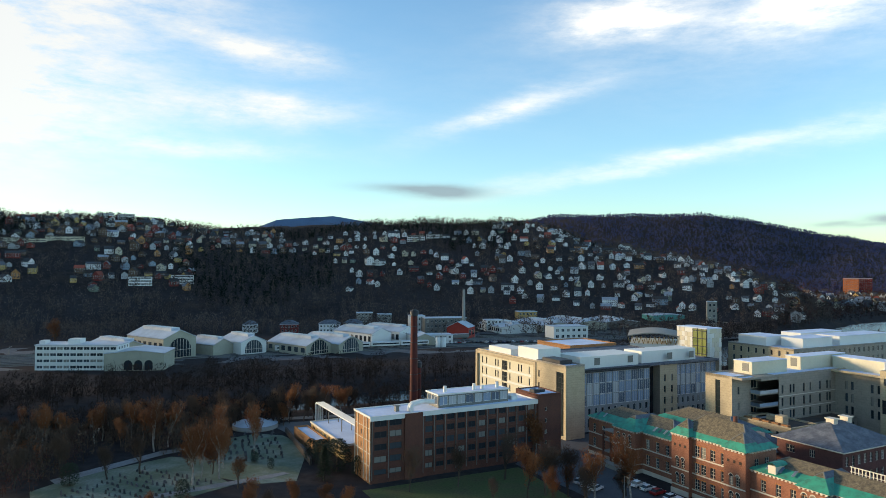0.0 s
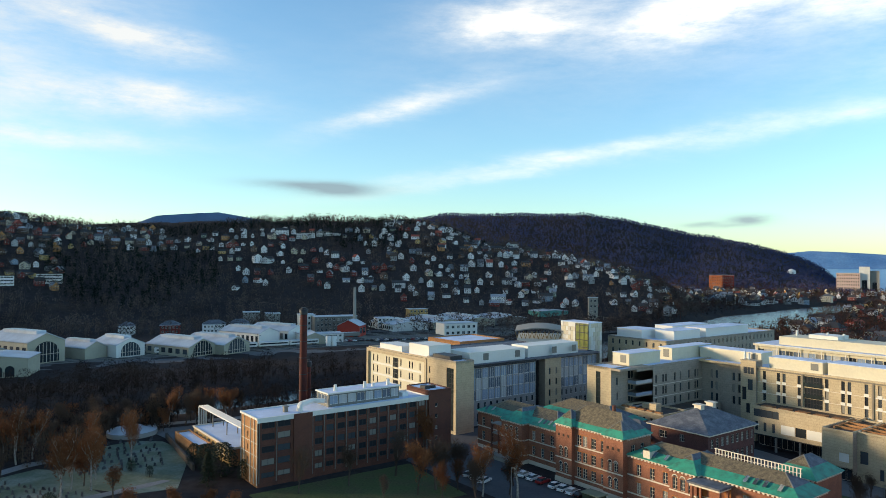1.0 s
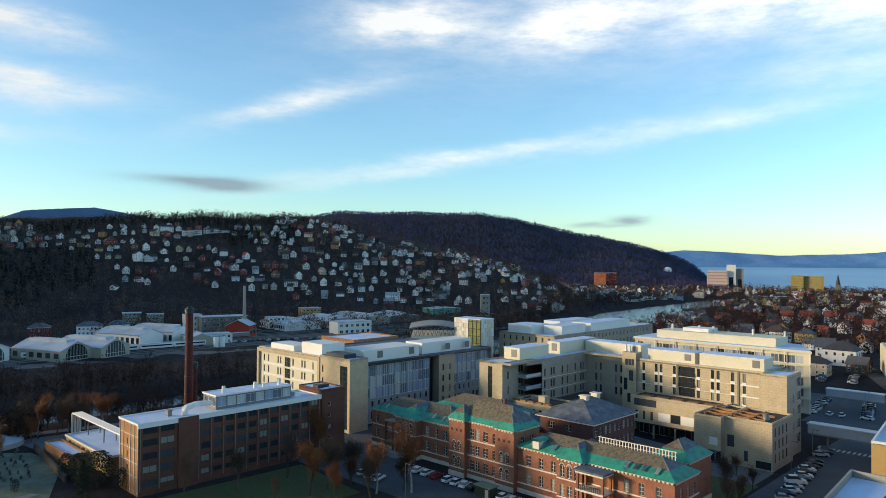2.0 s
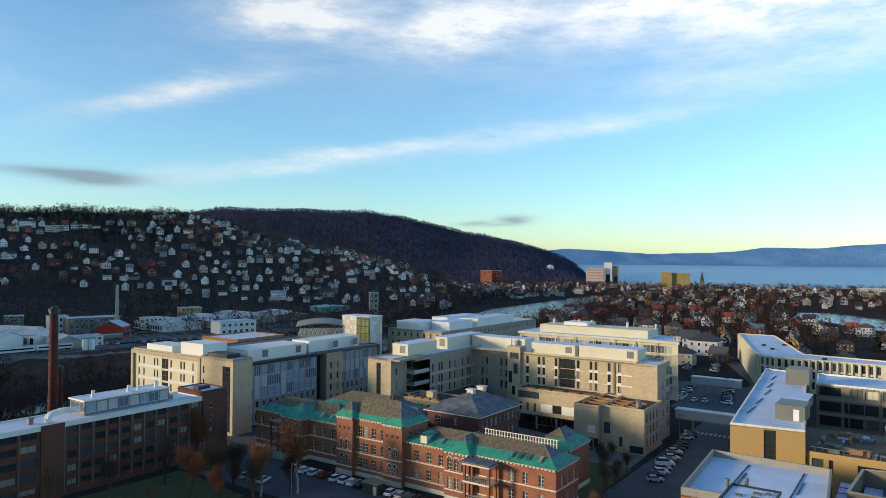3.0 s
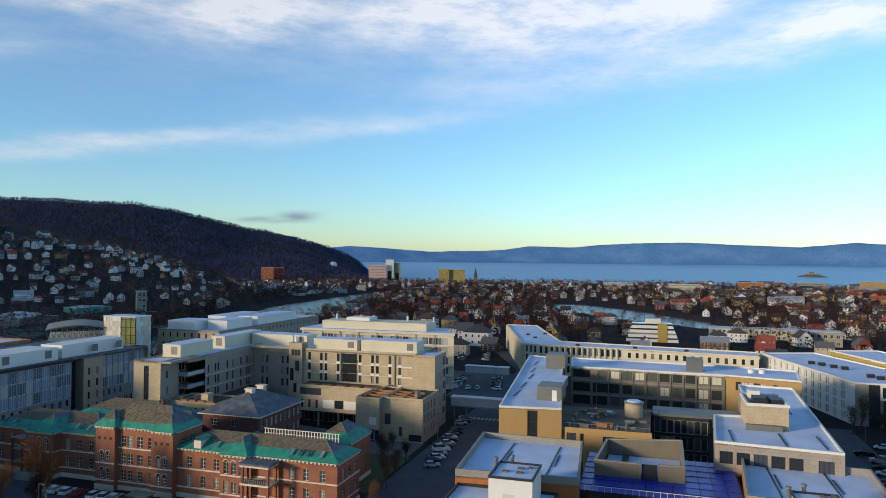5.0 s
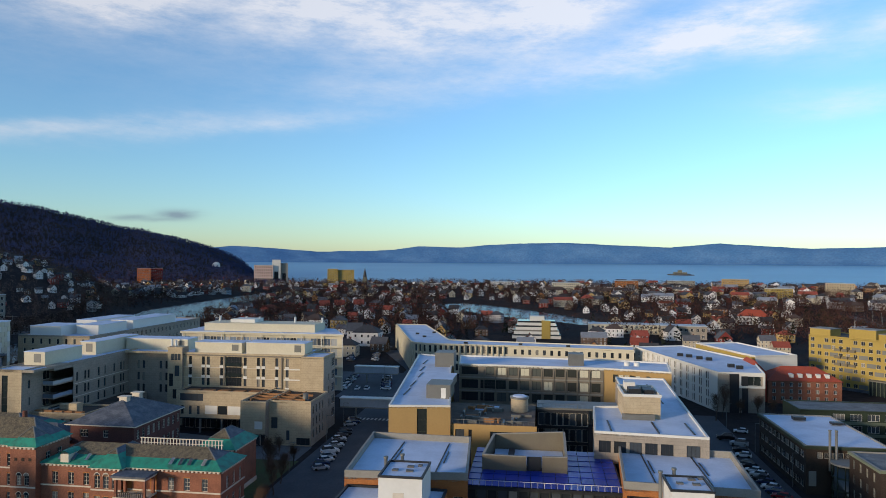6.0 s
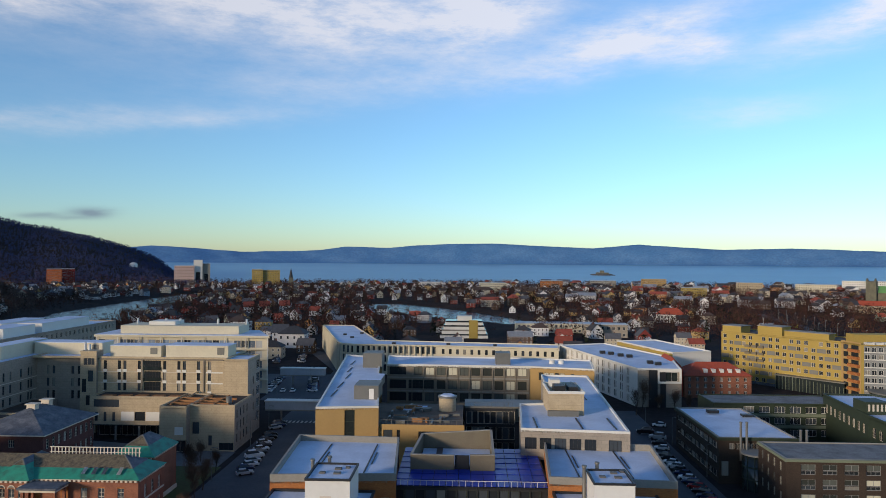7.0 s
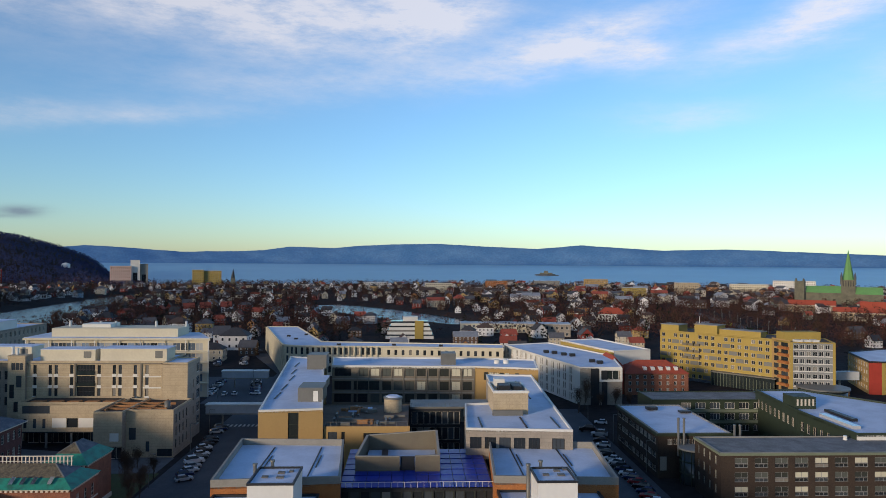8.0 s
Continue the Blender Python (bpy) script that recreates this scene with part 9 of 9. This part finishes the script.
    for az, dd, w, h, lab in ((-26.7, 1075, 22, 9, "white apartment slab high on the hill"), (-25.3, 1075, 22, 9, "white apartment slab high on the hill"), (-32.7, 900, 44, 6, "pale school block on the hillside"), (-30.0, 905, 40, 6, "pale school block on the hillside"), (-3.0, 930, 24, 8, "large white stepped apartment block on the hillside"), (-1.4, 935, 22, 7, "large white stepped apartment block on the hillside"), (-24.5, 760, 22, 9, "apartment block with white end walls on the slope"), (-21.5, 765, 22, 9, "apartment block with white end walls on the slope")):
        x, y = far_place(az, dd)
        slab("apartment_building", x, y, -az, w, 11, h, "timber_white" if "white" in lab else "cream", lab, 3, 8, "roof_felt", ribbon=True, group="hillside blocks")
    # the island
    x, y = far_place(73, 2470)
    bm = bmesh.new()
    bmesh.ops.create_icosphere(bm, subdivisions=3, radius=1)
    for v in bm.verts:
        k = 1 + 0.25 * noise.noise(v.co * 2.5)
        v.co = Vector((v.co.x * 42 * k, v.co.y * 22 * k, v.co.z * 7 * k))
    ob = new("island", bpy.data.meshes.new("island"))
    bm.to_mesh(ob.data)
    bm.free()
    ob.data.materials.append(M["far_isle"])
    ob.location = (x, y, float(sea_rise(np.array(x), np.array(y))))
    ob.rotation_euler.z = radians(-73)
    tagged(ob, "small rocky fortress island in the fjord", "island", kind="structure")
    t = free_thing("fortress", x, y, -73, "low fortress buildings on the island", "building", z=ob.location.z)
    boxes("wall", t, [(-24, 20, -6, 6, 3, 10)], "old_stone")
    boxes("tower", t, [(-10, 4, -5, 5, 10, 17)], "old_stone")


def spire(t, x, y, r, z, h, material):
    v = [(x + r * math.cos(math.pi / 4 * i), y + r * math.sin(math.pi / 4 * i), z) for i in range(8)] + [(x, y, z + h)]
    attach("spire", mesh_of("spire", v, [(i, (i + 1) % 8, 8) for i in range(8)], [M[material]]), t)


landmarks()

# ---- streets, cars, graves and street furniture ----
def flat_patch(name, pts, z, material, label, category, grid=True):
    """A paved or planted patch with a real edge, from its outline (counter-clockwise)."""
    w = [put(*p) if grid else Vector((*p, 0)) for p in pts]
    n = len(w)
    v = [(a.x, a.y, z) for a in w] + [(a.x, a.y, -0.4) for a in w]
    f = [tuple(range(n))] + [(i, n + i, n + (i + 1) % n, (i + 1) % n) for i in range(n)]
    return tagged(new(name, mesh_of(name, v, f, [M[material]])), label, category, kind="structure")


M["hedge"] = island_mat("clipped dark hedge", (0.018, 0.026, 0.013), (0.045, 0.05, 0.025))

flat_patch("road", [(-62, 90), (-44, 90), (-44, 250), (-42, 330), (-92, 420), (-100, 420), (-64, 330), (-62, 250)], 0.04, "asphalt", "dark asphalt street with parked cars", "road")
flat_patch("road_north", [(41, 100), (58, 100), (59.5, 250), (41.5, 250)], 0.04, "asphalt", "dark asphalt street with a car park", "road")
flat_patch("road_avenue", [(524, -15), (783, 71), (780, 80), (521, -6)], 0.5, "asphalt", "dark asphalt avenue between bare trees", "road", False)
flat_patch("road_front", [(-160, 108), (-62.1, 108), (-62.1, 127.5), (-135, 127.5), (-152, 131), (-166, 140), (-173, 150), (-178, 150), (-174, 126)], 0.05, "asphalt", "dark asphalt forecourt before the old hospital", "road")
flat_patch("pavement", [(-94, 320), (-62, 320), (-62, 260), (-79, 260), (-79.2, 272), (-94, 272)], 0.08, "asphalt", "asphalt car park between the ward blocks", "car park")
flat_patch("pavement_court", [(-112, 176), (-64, 176), (-64, 189.5), (-112, 199.5)], 0.1, "paving", "grey paved court before the podium", "pavement")
flat_patch("lawn", [(-158, 62), (-130, 62), (-128, 104), (-157, 107)], 0.06, "lawn", "dull green winter lawn", "lawn")
flat_patch("lawn_strip", [(-111, 149), (-63, 146), (-63, 175.9), (-94, 175.9)], 0.09, "lawn", "dull green lawn with bare trees behind the old hospital", "lawn")
flat_patch("grave_lawn", [(-37, 176), (-39, 196), (-44, 212), (-51, 222), (-60, 224), (-67, 218), (-71, 208), (-70, 196), (-64, 186), (-57, 178), (-47, 173)], 0.06, "frost_lawn", "frosted graveyard lawn", "lawn", False)
flat_patch("grave_field", [(-62, 160), (-52, 172.5), (-56.6, 177.5), (-63.6, 185.6), (-69.6, 195), (-77, 197), (-86, 187), (-95, 176), (-99, 166), (-92, 156), (-76, 154)], 0.06, "frost_lawn", "frosted graveyard lawn", "lawn", False)
flat_patch("path", [(-96, 172), (-80, 199), (-66, 212.5), (-66.5, 215), (-82, 203), (-99, 175)], 0.1, "gravel", "frosted gravel path through the graveyard", "path", False)
flat_patch("path_lower", [(-70, 160), (-44, 178), (-40, 182), (-42, 183), (-72, 162)], 0.1, "gravel", "frosted gravel path through the graveyard", "path", False)
flat_patch("yard", [(-28, 206), (-12, 222), (-30, 248), (-60, 238), (-50, 224.5), (-41, 205)], 0.07, "paving", "grey delivery yard behind the laboratory", "yard", False)
flat_patch("river_path", [(-70, 240), (10, 262), (10, 266), (-71, 244)], 0.08, "gravel", "pale path along the river bank", "path", False)
flat_patch("rail_yard", [(-340, 312), (-120, 382), (60, 455), (260, 545), (260, 640), (40, 545), (-140, 480), (-340, 420)], 0.0, "ballast", "dark railway yard of ballast and gravel", "ground", False)
flat_patch("depot_yard", [(-260, 345), (-100, 400), (60, 460), (150, 540), (250, 640), (60, 640), (-60, 560), (-260, 430)], -0.1, "ballast", "grey paved yard between the railway halls", "ground", False)


def car_meshes():
    """One car along +y, 4.3 m long: body, glasshouse, lamps and a wheel."""
    prof = [(-2.1, 0.32), (-2.14, 0.62), (-2.05, 0.86), (-1.75, 0.92), (-1.0, 0.96), (0.9, 0.95), (1.85, 0.80), (2.1, 0.66), (2.14, 0.42), (2.05, 0.30)]
    bm = bmesh.new()
    rows = []
    for x, k in ((-0.84, 0.93), (-0.9, 1.0), (0.9, 1.0), (0.84, 0.93)):
        rows.append([bm.verts.new((x, y * (0.97 if abs(x) < 0.88 else 1), z if k == 1.0 else 0.3 + (z - 0.3) * 1.03)) for y, z in prof])
    rows = [rows[1], rows[0], rows[3], rows[2]]
    for a, b in zip(rows, rows[1:]):
        for i in range(len(prof) - 1):
            bm.faces.new((a[i], a[i + 1], b[i + 1], b[i]))
    bm.faces.new(rows[0]); bm.faces.new(list(reversed(rows[-1])))
    body = bpy.data.meshes.new("body")
    bmesh.ops.recalc_face_normals(bm, faces=bm.faces[:])
    bm.to_mesh(body); bm.free()
    bm = bmesh.new()
    lo = [bm.verts.new(c) for c in ((-0.80, -1.85, 0.93), (0.80, -1.85, 0.93), (0.80, 1.05, 0.95), (-0.80, 1.05, 0.95))]
    hi = [bm.verts.new(c) for c in ((-0.60, -1.35, 1.44), (0.60, -1.35, 1.44), (0.60, 0.25, 1.46), (-0.60, 0.25, 1.46))]
    for i in range(4):
        bm.faces.new((lo[i], lo[(i + 1) % 4], hi[(i + 1) % 4], hi[i]))
    glass = bpy.data.meshes.new("glasshouse")
    bm.to_mesh(glass); bm.free()
    glass.materials.append(M["glass"])
    bm = bmesh.new()
    add_box(bm, -0.61, 0.61, -1.38, 0.27, 1.44, 1.50)
    bmesh.ops.bevel(bm, geom=bm.edges[:], offset=0.02, affect="EDGES")
    roof = bpy.data.meshes.new("roof")
    bm.to_mesh(roof); bm.free()
    bm = bmesh.new()
    n = 14
    for s in (-0.1, 0.1):
        ring = [bm.verts.new((s, 0.32 * math.cos(6.2832 * i / n), 0.32 + 0.32 * math.sin(6.2832 * i / n))) for i in range(n)]
        bm.faces.new(ring if s > 0 else list(reversed(ring)))
        if s < 0:
            first = ring
    for i in range(n):
        bm.faces.new((first[i], first[(i + 1) % n], ring[(i + 1) % n], ring[i]))
    wheel = bpy.data.meshes.new("wheel")
    bm.to_mesh(wheel); bm.free()
    wheel.materials.append(M["rubber"])
    lamps = []
    for y, m in ((2.1, "white"), (-2.12, "red_paint")):
      for s in (-0.72, 0.72):
        bm = bmesh.new()
        add_box(bm, s - 0.14, s + 0.14, y - 0.04, y + 0.04, 0.6, 0.76)
        me = bpy.data.meshes.new("headlight" if y > 0 else "tail_light")
        bm.to_mesh(me); bm.free(); me.materials.append(M[m])
        lamps.append(me)
    return body, glass, roof, wheel, lamps


PAINT = {"white": (0.72, 0.72, 0.72), "silver": (0.40, 0.41, 0.42), "dark grey": (0.06, 0.065, 0.07), "black": (0.015, 0.015, 0.018), "dark blue": (0.02, 0.035, 0.09), "red": (0.30, 0.03, 0.03)}
for k, c in PAINT.items():
    M["paint_" + k] = mat(k + " car paint", c, 0.5, scale=0.8, grain=0.02, bump=0.0, spec=0.15)
CAR = car_meshes()
CAR_BODY = {}


def car(p, q, turn, colour, van=False):
    body, glass, roof, wheel, lamps = CAR
    if colour not in CAR_BODY:
        b, rf = body.copy(), roof.copy()
        b.materials.append(M["paint_" + colour]); rf.materials.append(M["paint_" + colour])
        CAR_BODY[colour] = (b, rf)
    w = put(p, q)
    ob = new("van" if van else "car")
    ob.matrix_world = pose(w.x, w.y, 0.05, 0, 0, TURN + turn) @ Matrix.Diagonal((1.1, 1.2, 1.5, 1) if van else (1, 1, 1, 1))
    tagged(ob, f"{colour} parked {'delivery van' if van else 'car'} on dark asphalt", "van" if van else "car", "parked cars")
    attach("body", CAR_BODY[colour][0], ob)
    attach("roof", CAR_BODY[colour][1], ob)
    attach("glasshouse", glass, ob)
    for m in lamps:
        attach(m.name.split(".")[0], m, ob)
    for x in (-0.8, 0.8):
        for y in (-1.3, 1.35):
            attach("wheel", wheel, ob, Matrix.Translation((x, y, 0)))


def park():
    r = random.Random(9)
    hues = ["white"] * 3 + ["silver"] * 3 + ["dark grey"] * 5 + ["black"] * 5 + ["dark blue"] * 3 + ["red"]
    for p in (-136, -133, -130, -126.6, -123.4, -119, -116.2, -113.4, -110.8):
        car(p, 124.6, 8 + r.uniform(-4, 4), "white" if p in (-126.6, -119, -116.2, -113.4) else r.choice(hues))
    for p in (-101.4, -98.4, -95.2):
        car(p, 124.4, 6, r.choice(["white", "dark grey", "silver"]))
    for p in (-138.5, -135.4, -132.4):
        car(p, 113.2, 20, "white" if p > -136 else "silver")
    car(-57.0, 184.2, -60, "white", True)
    for q in (170, 173.6, 177, 180.4, 188.4, 191.6, 194.8, 201.4, 204.4, 207.6, 216, 219.2, 222.6):
        car(-60.2 + (218 - q) * 0.1 + r.uniform(-0.4, 0.4), q, -60 + r.uniform(-5, 5), r.choice(hues))
    car(-58.6, 198.2, -60, "white")
    for q in (276, 279.2, 282.6, 286, 289.4, 293, 297, 301, 305):
        car(-80.5 - (q - 276) * 0.09, q, 80, r.choice(hues))
        car(-62.6 - (q - 276) * 0.2, q + 2, 80, r.choice(hues))
    car(-74.2, 276.6, 5, "white"); car(-70.4, 277.2, 5, "white")
    for q in (152, 155.2, 158.6, 162, 165.4, 168.8, 172, 175.4, 178.6, 181.8, 185, 188.4, 191.6):
        car(53.6 + r.uniform(-0.3, 0.3), q, 62 + r.uniform(-4, 4), r.choice(hues))
    for p, q, c, v in ((55.0, 199, "white", False), (57, 210.4, "silver", True), (55, 217, "black", True), (62, 227, "white", False), (55.8, 204.5, "black", False)):
        car(p, q, 75, c, v)
    for k in range(9):
        car(-98 - 2.8 * k * 0.3, 352 + 3.0 * k, 70, r.choice(hues))
        car(-86 - 0.6 * k, 356 + 3.0 * k, 70, r.choice(hues))
    for k in range(7):
        car(-196 + 2.9 * k, 92 + 0.4 * k, 10, r.choice(hues))
    car(-222, 84, 90, "white", True)
    # the station's car park beyond the river
    for k in range(26):
        car(-424 + 1.1 * k, 232 + 3.0 * k, 30 + r.uniform(-5, 5), r.choice(hues))


park()


def bridges():
    for q, p0, p1, z in ((227.0, -66.4, -39.5, 3.7), (293.0, -79.4, -60.5, 4.0)):
        t = thing("footbridge", ((p0 + p1) / 2, q, 0), "pale enclosed footbridge across the street", "bridge")
        boxes("deck", t, [(p0, p1, q - 1.6, q + 1.6, z, z + 0.4)], "concrete")
        boxes("side_panel", t, [(p0, p1, q - 1.6, q - 1.45, z + 0.4, z + 3.0), (p0, p1, q + 1.45, q + 1.6, z + 0.4, z + 3.0)], "frost_metal")
        boxes("roof", t, [(p0 - 0.2, p1 + 0.2, q - 1.9, q + 1.9, z + 3.0, z + 3.3)], "white")
        for p in (p0 + 5, p1 - 6):
            tubes("pillar", t, [(p, q, -0.2, z, 0.3, 0.3)], "concrete")
    t = thing("road_marking", (-55, 226, 0), "worn white zebra crossing on the asphalt", "road marking", kind="structure")
    for k in range(9):
        boxes("stripe", t, [(-60 + 1.35 * k, -59.35 + 1.35 * k, 224.8, 227.6, 0.045, 0.052)], "line")


def lamp_post(p, q):
    t = thing("street_lamp", (p, q, 0), "thin grey street lamp with a short arm", "street lamp", "street lamps")
    tubes("pole", t, [(p, q, -0.2, 8.0, 0.09, 0.06)], "grey_metal", n=8)
    boxes("arm", t, [(p - 0.04, p + 1.2, q - 0.04, q + 0.04, 7.9, 8.0)], "grey_metal")
    boxes("lamp_head", t, [(p + 0.9, p + 1.6, q - 0.14, q + 0.14, 7.82, 7.98)], "grey_metal")


def graves():
    r = random.Random(12)
    shapes = []
    for w, h in ((0.7, 1.0), (0.55, 1.25), (0.9, 0.8)):
        bm = bmesh.new()
        add_box(bm, -w / 2, w / 2, -0.1, 0.1, 0.0, h)
        bmesh.ops.bevel(bm, geom=[e for e in bm.edges if abs(e.verts[0].co.z - e.verts[1].co.z) < 0.01 and e.verts[0].co.z > 0.5 and abs(e.verts[0].co.x - e.verts[1].co.x) < 0.01], offset=0.18, segments=3, affect="EDGES")
        add_box(bm, -w / 2 - 0.1, w / 2 + 0.1, -0.2, 0.2, -0.2, 0.14)
        me = bpy.data.meshes.new("headstone")
        bm.to_mesh(me); bm.free(); me.materials.append(M["grave"])
        shapes.append(me)
    # rows that follow each field's slope
    for x0, y0, turn, rows, cols, gap in ((-64, 190, 20, 12, 11, (2.0, 2.7)), (-90, 164, -28, 10, 13, (2.0, 2.6))):
        u, v = Vector((math.cos(radians(turn)), math.sin(radians(turn)))), Vector((-math.sin(radians(turn)), math.cos(radians(turn))))
        for i in range(rows):
            for j in range(cols):
                if r.random() < 0.3:
                    continue
                p = Vector((x0, y0)) + u * (gap[0] * j + r.uniform(-0.4, 0.4)) + v * (gap[1] * i + r.uniform(-0.3, 0.3))
                ob = new("headstone", r.choice(shapes))
                ob.matrix_world = pose(p.x, p.y, 0.06, r.uniform(-4, 4), r.uniform(-3, 3), turn + r.uniform(-8, 8)) @ Matrix.Scale(r.uniform(0.7, 1.0), 4)
                tagged(ob, "small dark granite headstone on frosted grass", "headstone", "headstones")


bridges()
graves()
for p, q in ((-61.5, 165), (-61.5, 195), (-61.5, 213), (-45, 240), (59.5, 175), (59.8, 205), (59, 232), (-140, 127), (-118, 109), (-75, 270), (-66, 290), (-150, 108)):
    lamp_post(p, q)


def small_things():
    t = thing("garden_shed", (-105.5, 123.4, 0), "small dark green shed beside parked cars", "shed")
    boxes("wall", t, [(-107.8, -103.2, 121.6, 124.4, 0, 2.5)], "green_metal")
    boxes("roof", t, [(-108.1, -102.9, 121.3, 124.7, 2.5, 2.75)], "grey_green")
    boxes("door", t, [(-104.6, -103.6, 121.55, 121.61, 0.1, 2.1)], "trim")
    t = thing("clarifier", (-217, 47.5, 0), "round frosted basin with a dark rim beside the graveyard", "basin")
    t.matrix_world = Matrix.Translation((-63, 233, 0))
    ORIGIN.pop(t.name)
    tubes("wall", t, [(0, 0, -0.3, 1.4, 7.5, 7.5)], "concrete", n=32)
    tubes("cover", t, [(0, 0, 1.4, 3.0, 7.4, 1.5)], "frost_metal", n=32)
    # dark retaining wall along the graveyard
    t = free_thing("retaining_wall", -46, 214, 0, "long dark retaining wall beside the graveyard", "wall", z=0)
    a, b = Vector((-51, 226)), Vector((-36, 190))
    u = (b - a).normalized()
    t.matrix_world = pose(a.x, a.y, 0, 0, 0, math.degrees(math.atan2(u.y, u.x)))
    boxes("wall", t, [(0, (b - a).length, -0.3, 0.3, -0.3, 1.7)], "roof_felt")
    t = free_thing("excavator", -42, 214, 30, "small yellow excavator parked in the yard", "excavator", z=0.05)
    for s in (-0.9, 0.9):
        boxes("track", t, [(s - 0.3, s + 0.3, -1.5, 1.5, 0, 0.7)], "rubber")
    boxes("body", t, [(-1.1, 1.1, -1.6, 1.2, 0.7, 1.7)], "yellow")
    boxes("cab", t, [(-1.0, 0.1, -0.2, 1.2, 1.7, 3.0)], "glass")
    boxes("arm", t, [(0.3, 0.6, 0.9, 3.6, 1.6, 2.0), (0.3, 0.6, 3.3, 3.6, 0.4, 1.9)], "yellow")
    t = free_thing("lorry", -36, 222, 70, "white lorry parked in the delivery yard", "lorry", z=0.05)
    boxes("box_body", t, [(-1.2, 1.2, -4, 2, 1.0, 3.4)], "white")
    boxes("cab", t, [(-1.15, 1.15, 2.2, 4.0, 0.6, 2.8)], "red_paint")
    boxes("windscreen", t, [(-1.0, 1.0, 3.98, 4.05, 1.7, 2.6)], "glass")
    for x in (-1, 1):
        for y in (-2.8, -1.6, 2.9):
            attach("wheel", CAR[3], t, Matrix.Translation((x, y, 0)) @ Matrix.Scale(1.4, 4))


small_things()


def avenue():
    """Lamps and two buses along the avenue beyond the yellow building."""
    u, n = Vector((0.948, 0.318)), Vector((-0.318, 0.948))
    for k in range(9):
        for side in (-6.5, 6.5):
            p = Vector((532, -7)) + u * 26 * k + n * side
            t = free_thing("street_lamp", p.x, p.y, 18, "tall grey street lamp beside the avenue", "street lamp", "street lamps", 0)
            tubes("pole", t, [(0, 0, -0.2, 9.5, 0.14, 0.1)], "grey_metal", n=8)
            boxes("arm", t, [(-1.4, 0, -0.05, 0.05, 9.4, 9.5)], "grey_metal")
            boxes("lamp_head", t, [(-1.9, -1.2, -0.15, 0.15, 9.3, 9.45)], "white")
    for k, off in ((44, -2), (118, 2)):
        p = Vector((524, -10)) + u * k + n * (5 + off)
        t = free_thing("bus", p.x, p.y, 18.5, "lime green city bus on the avenue", "bus", "buses", 0.5)
        bm = bmesh.new()
        add_box(bm, -6, 6, -1.25, 1.25, 0.35, 3.0)
        bmesh.ops.bevel(bm, geom=bm.edges[:], offset=0.2, segments=2, affect="EDGES")
        part("body", bm, M["lime"], t)
        boxes("window_band", t, [(-5.6, 5.6, -1.27, 1.27, 1.4, 2.5)], "glass_plain")
        for x in (-3.6, 3.6):
            for y in (-1.1, 1.1):
                attach("wheel", CAR[3], t, Matrix.Translation((x, y, 0)) @ Matrix.Rotation(math.pi / 2, 4, "Z") @ Matrix.Scale(1.4, 4))


avenue()
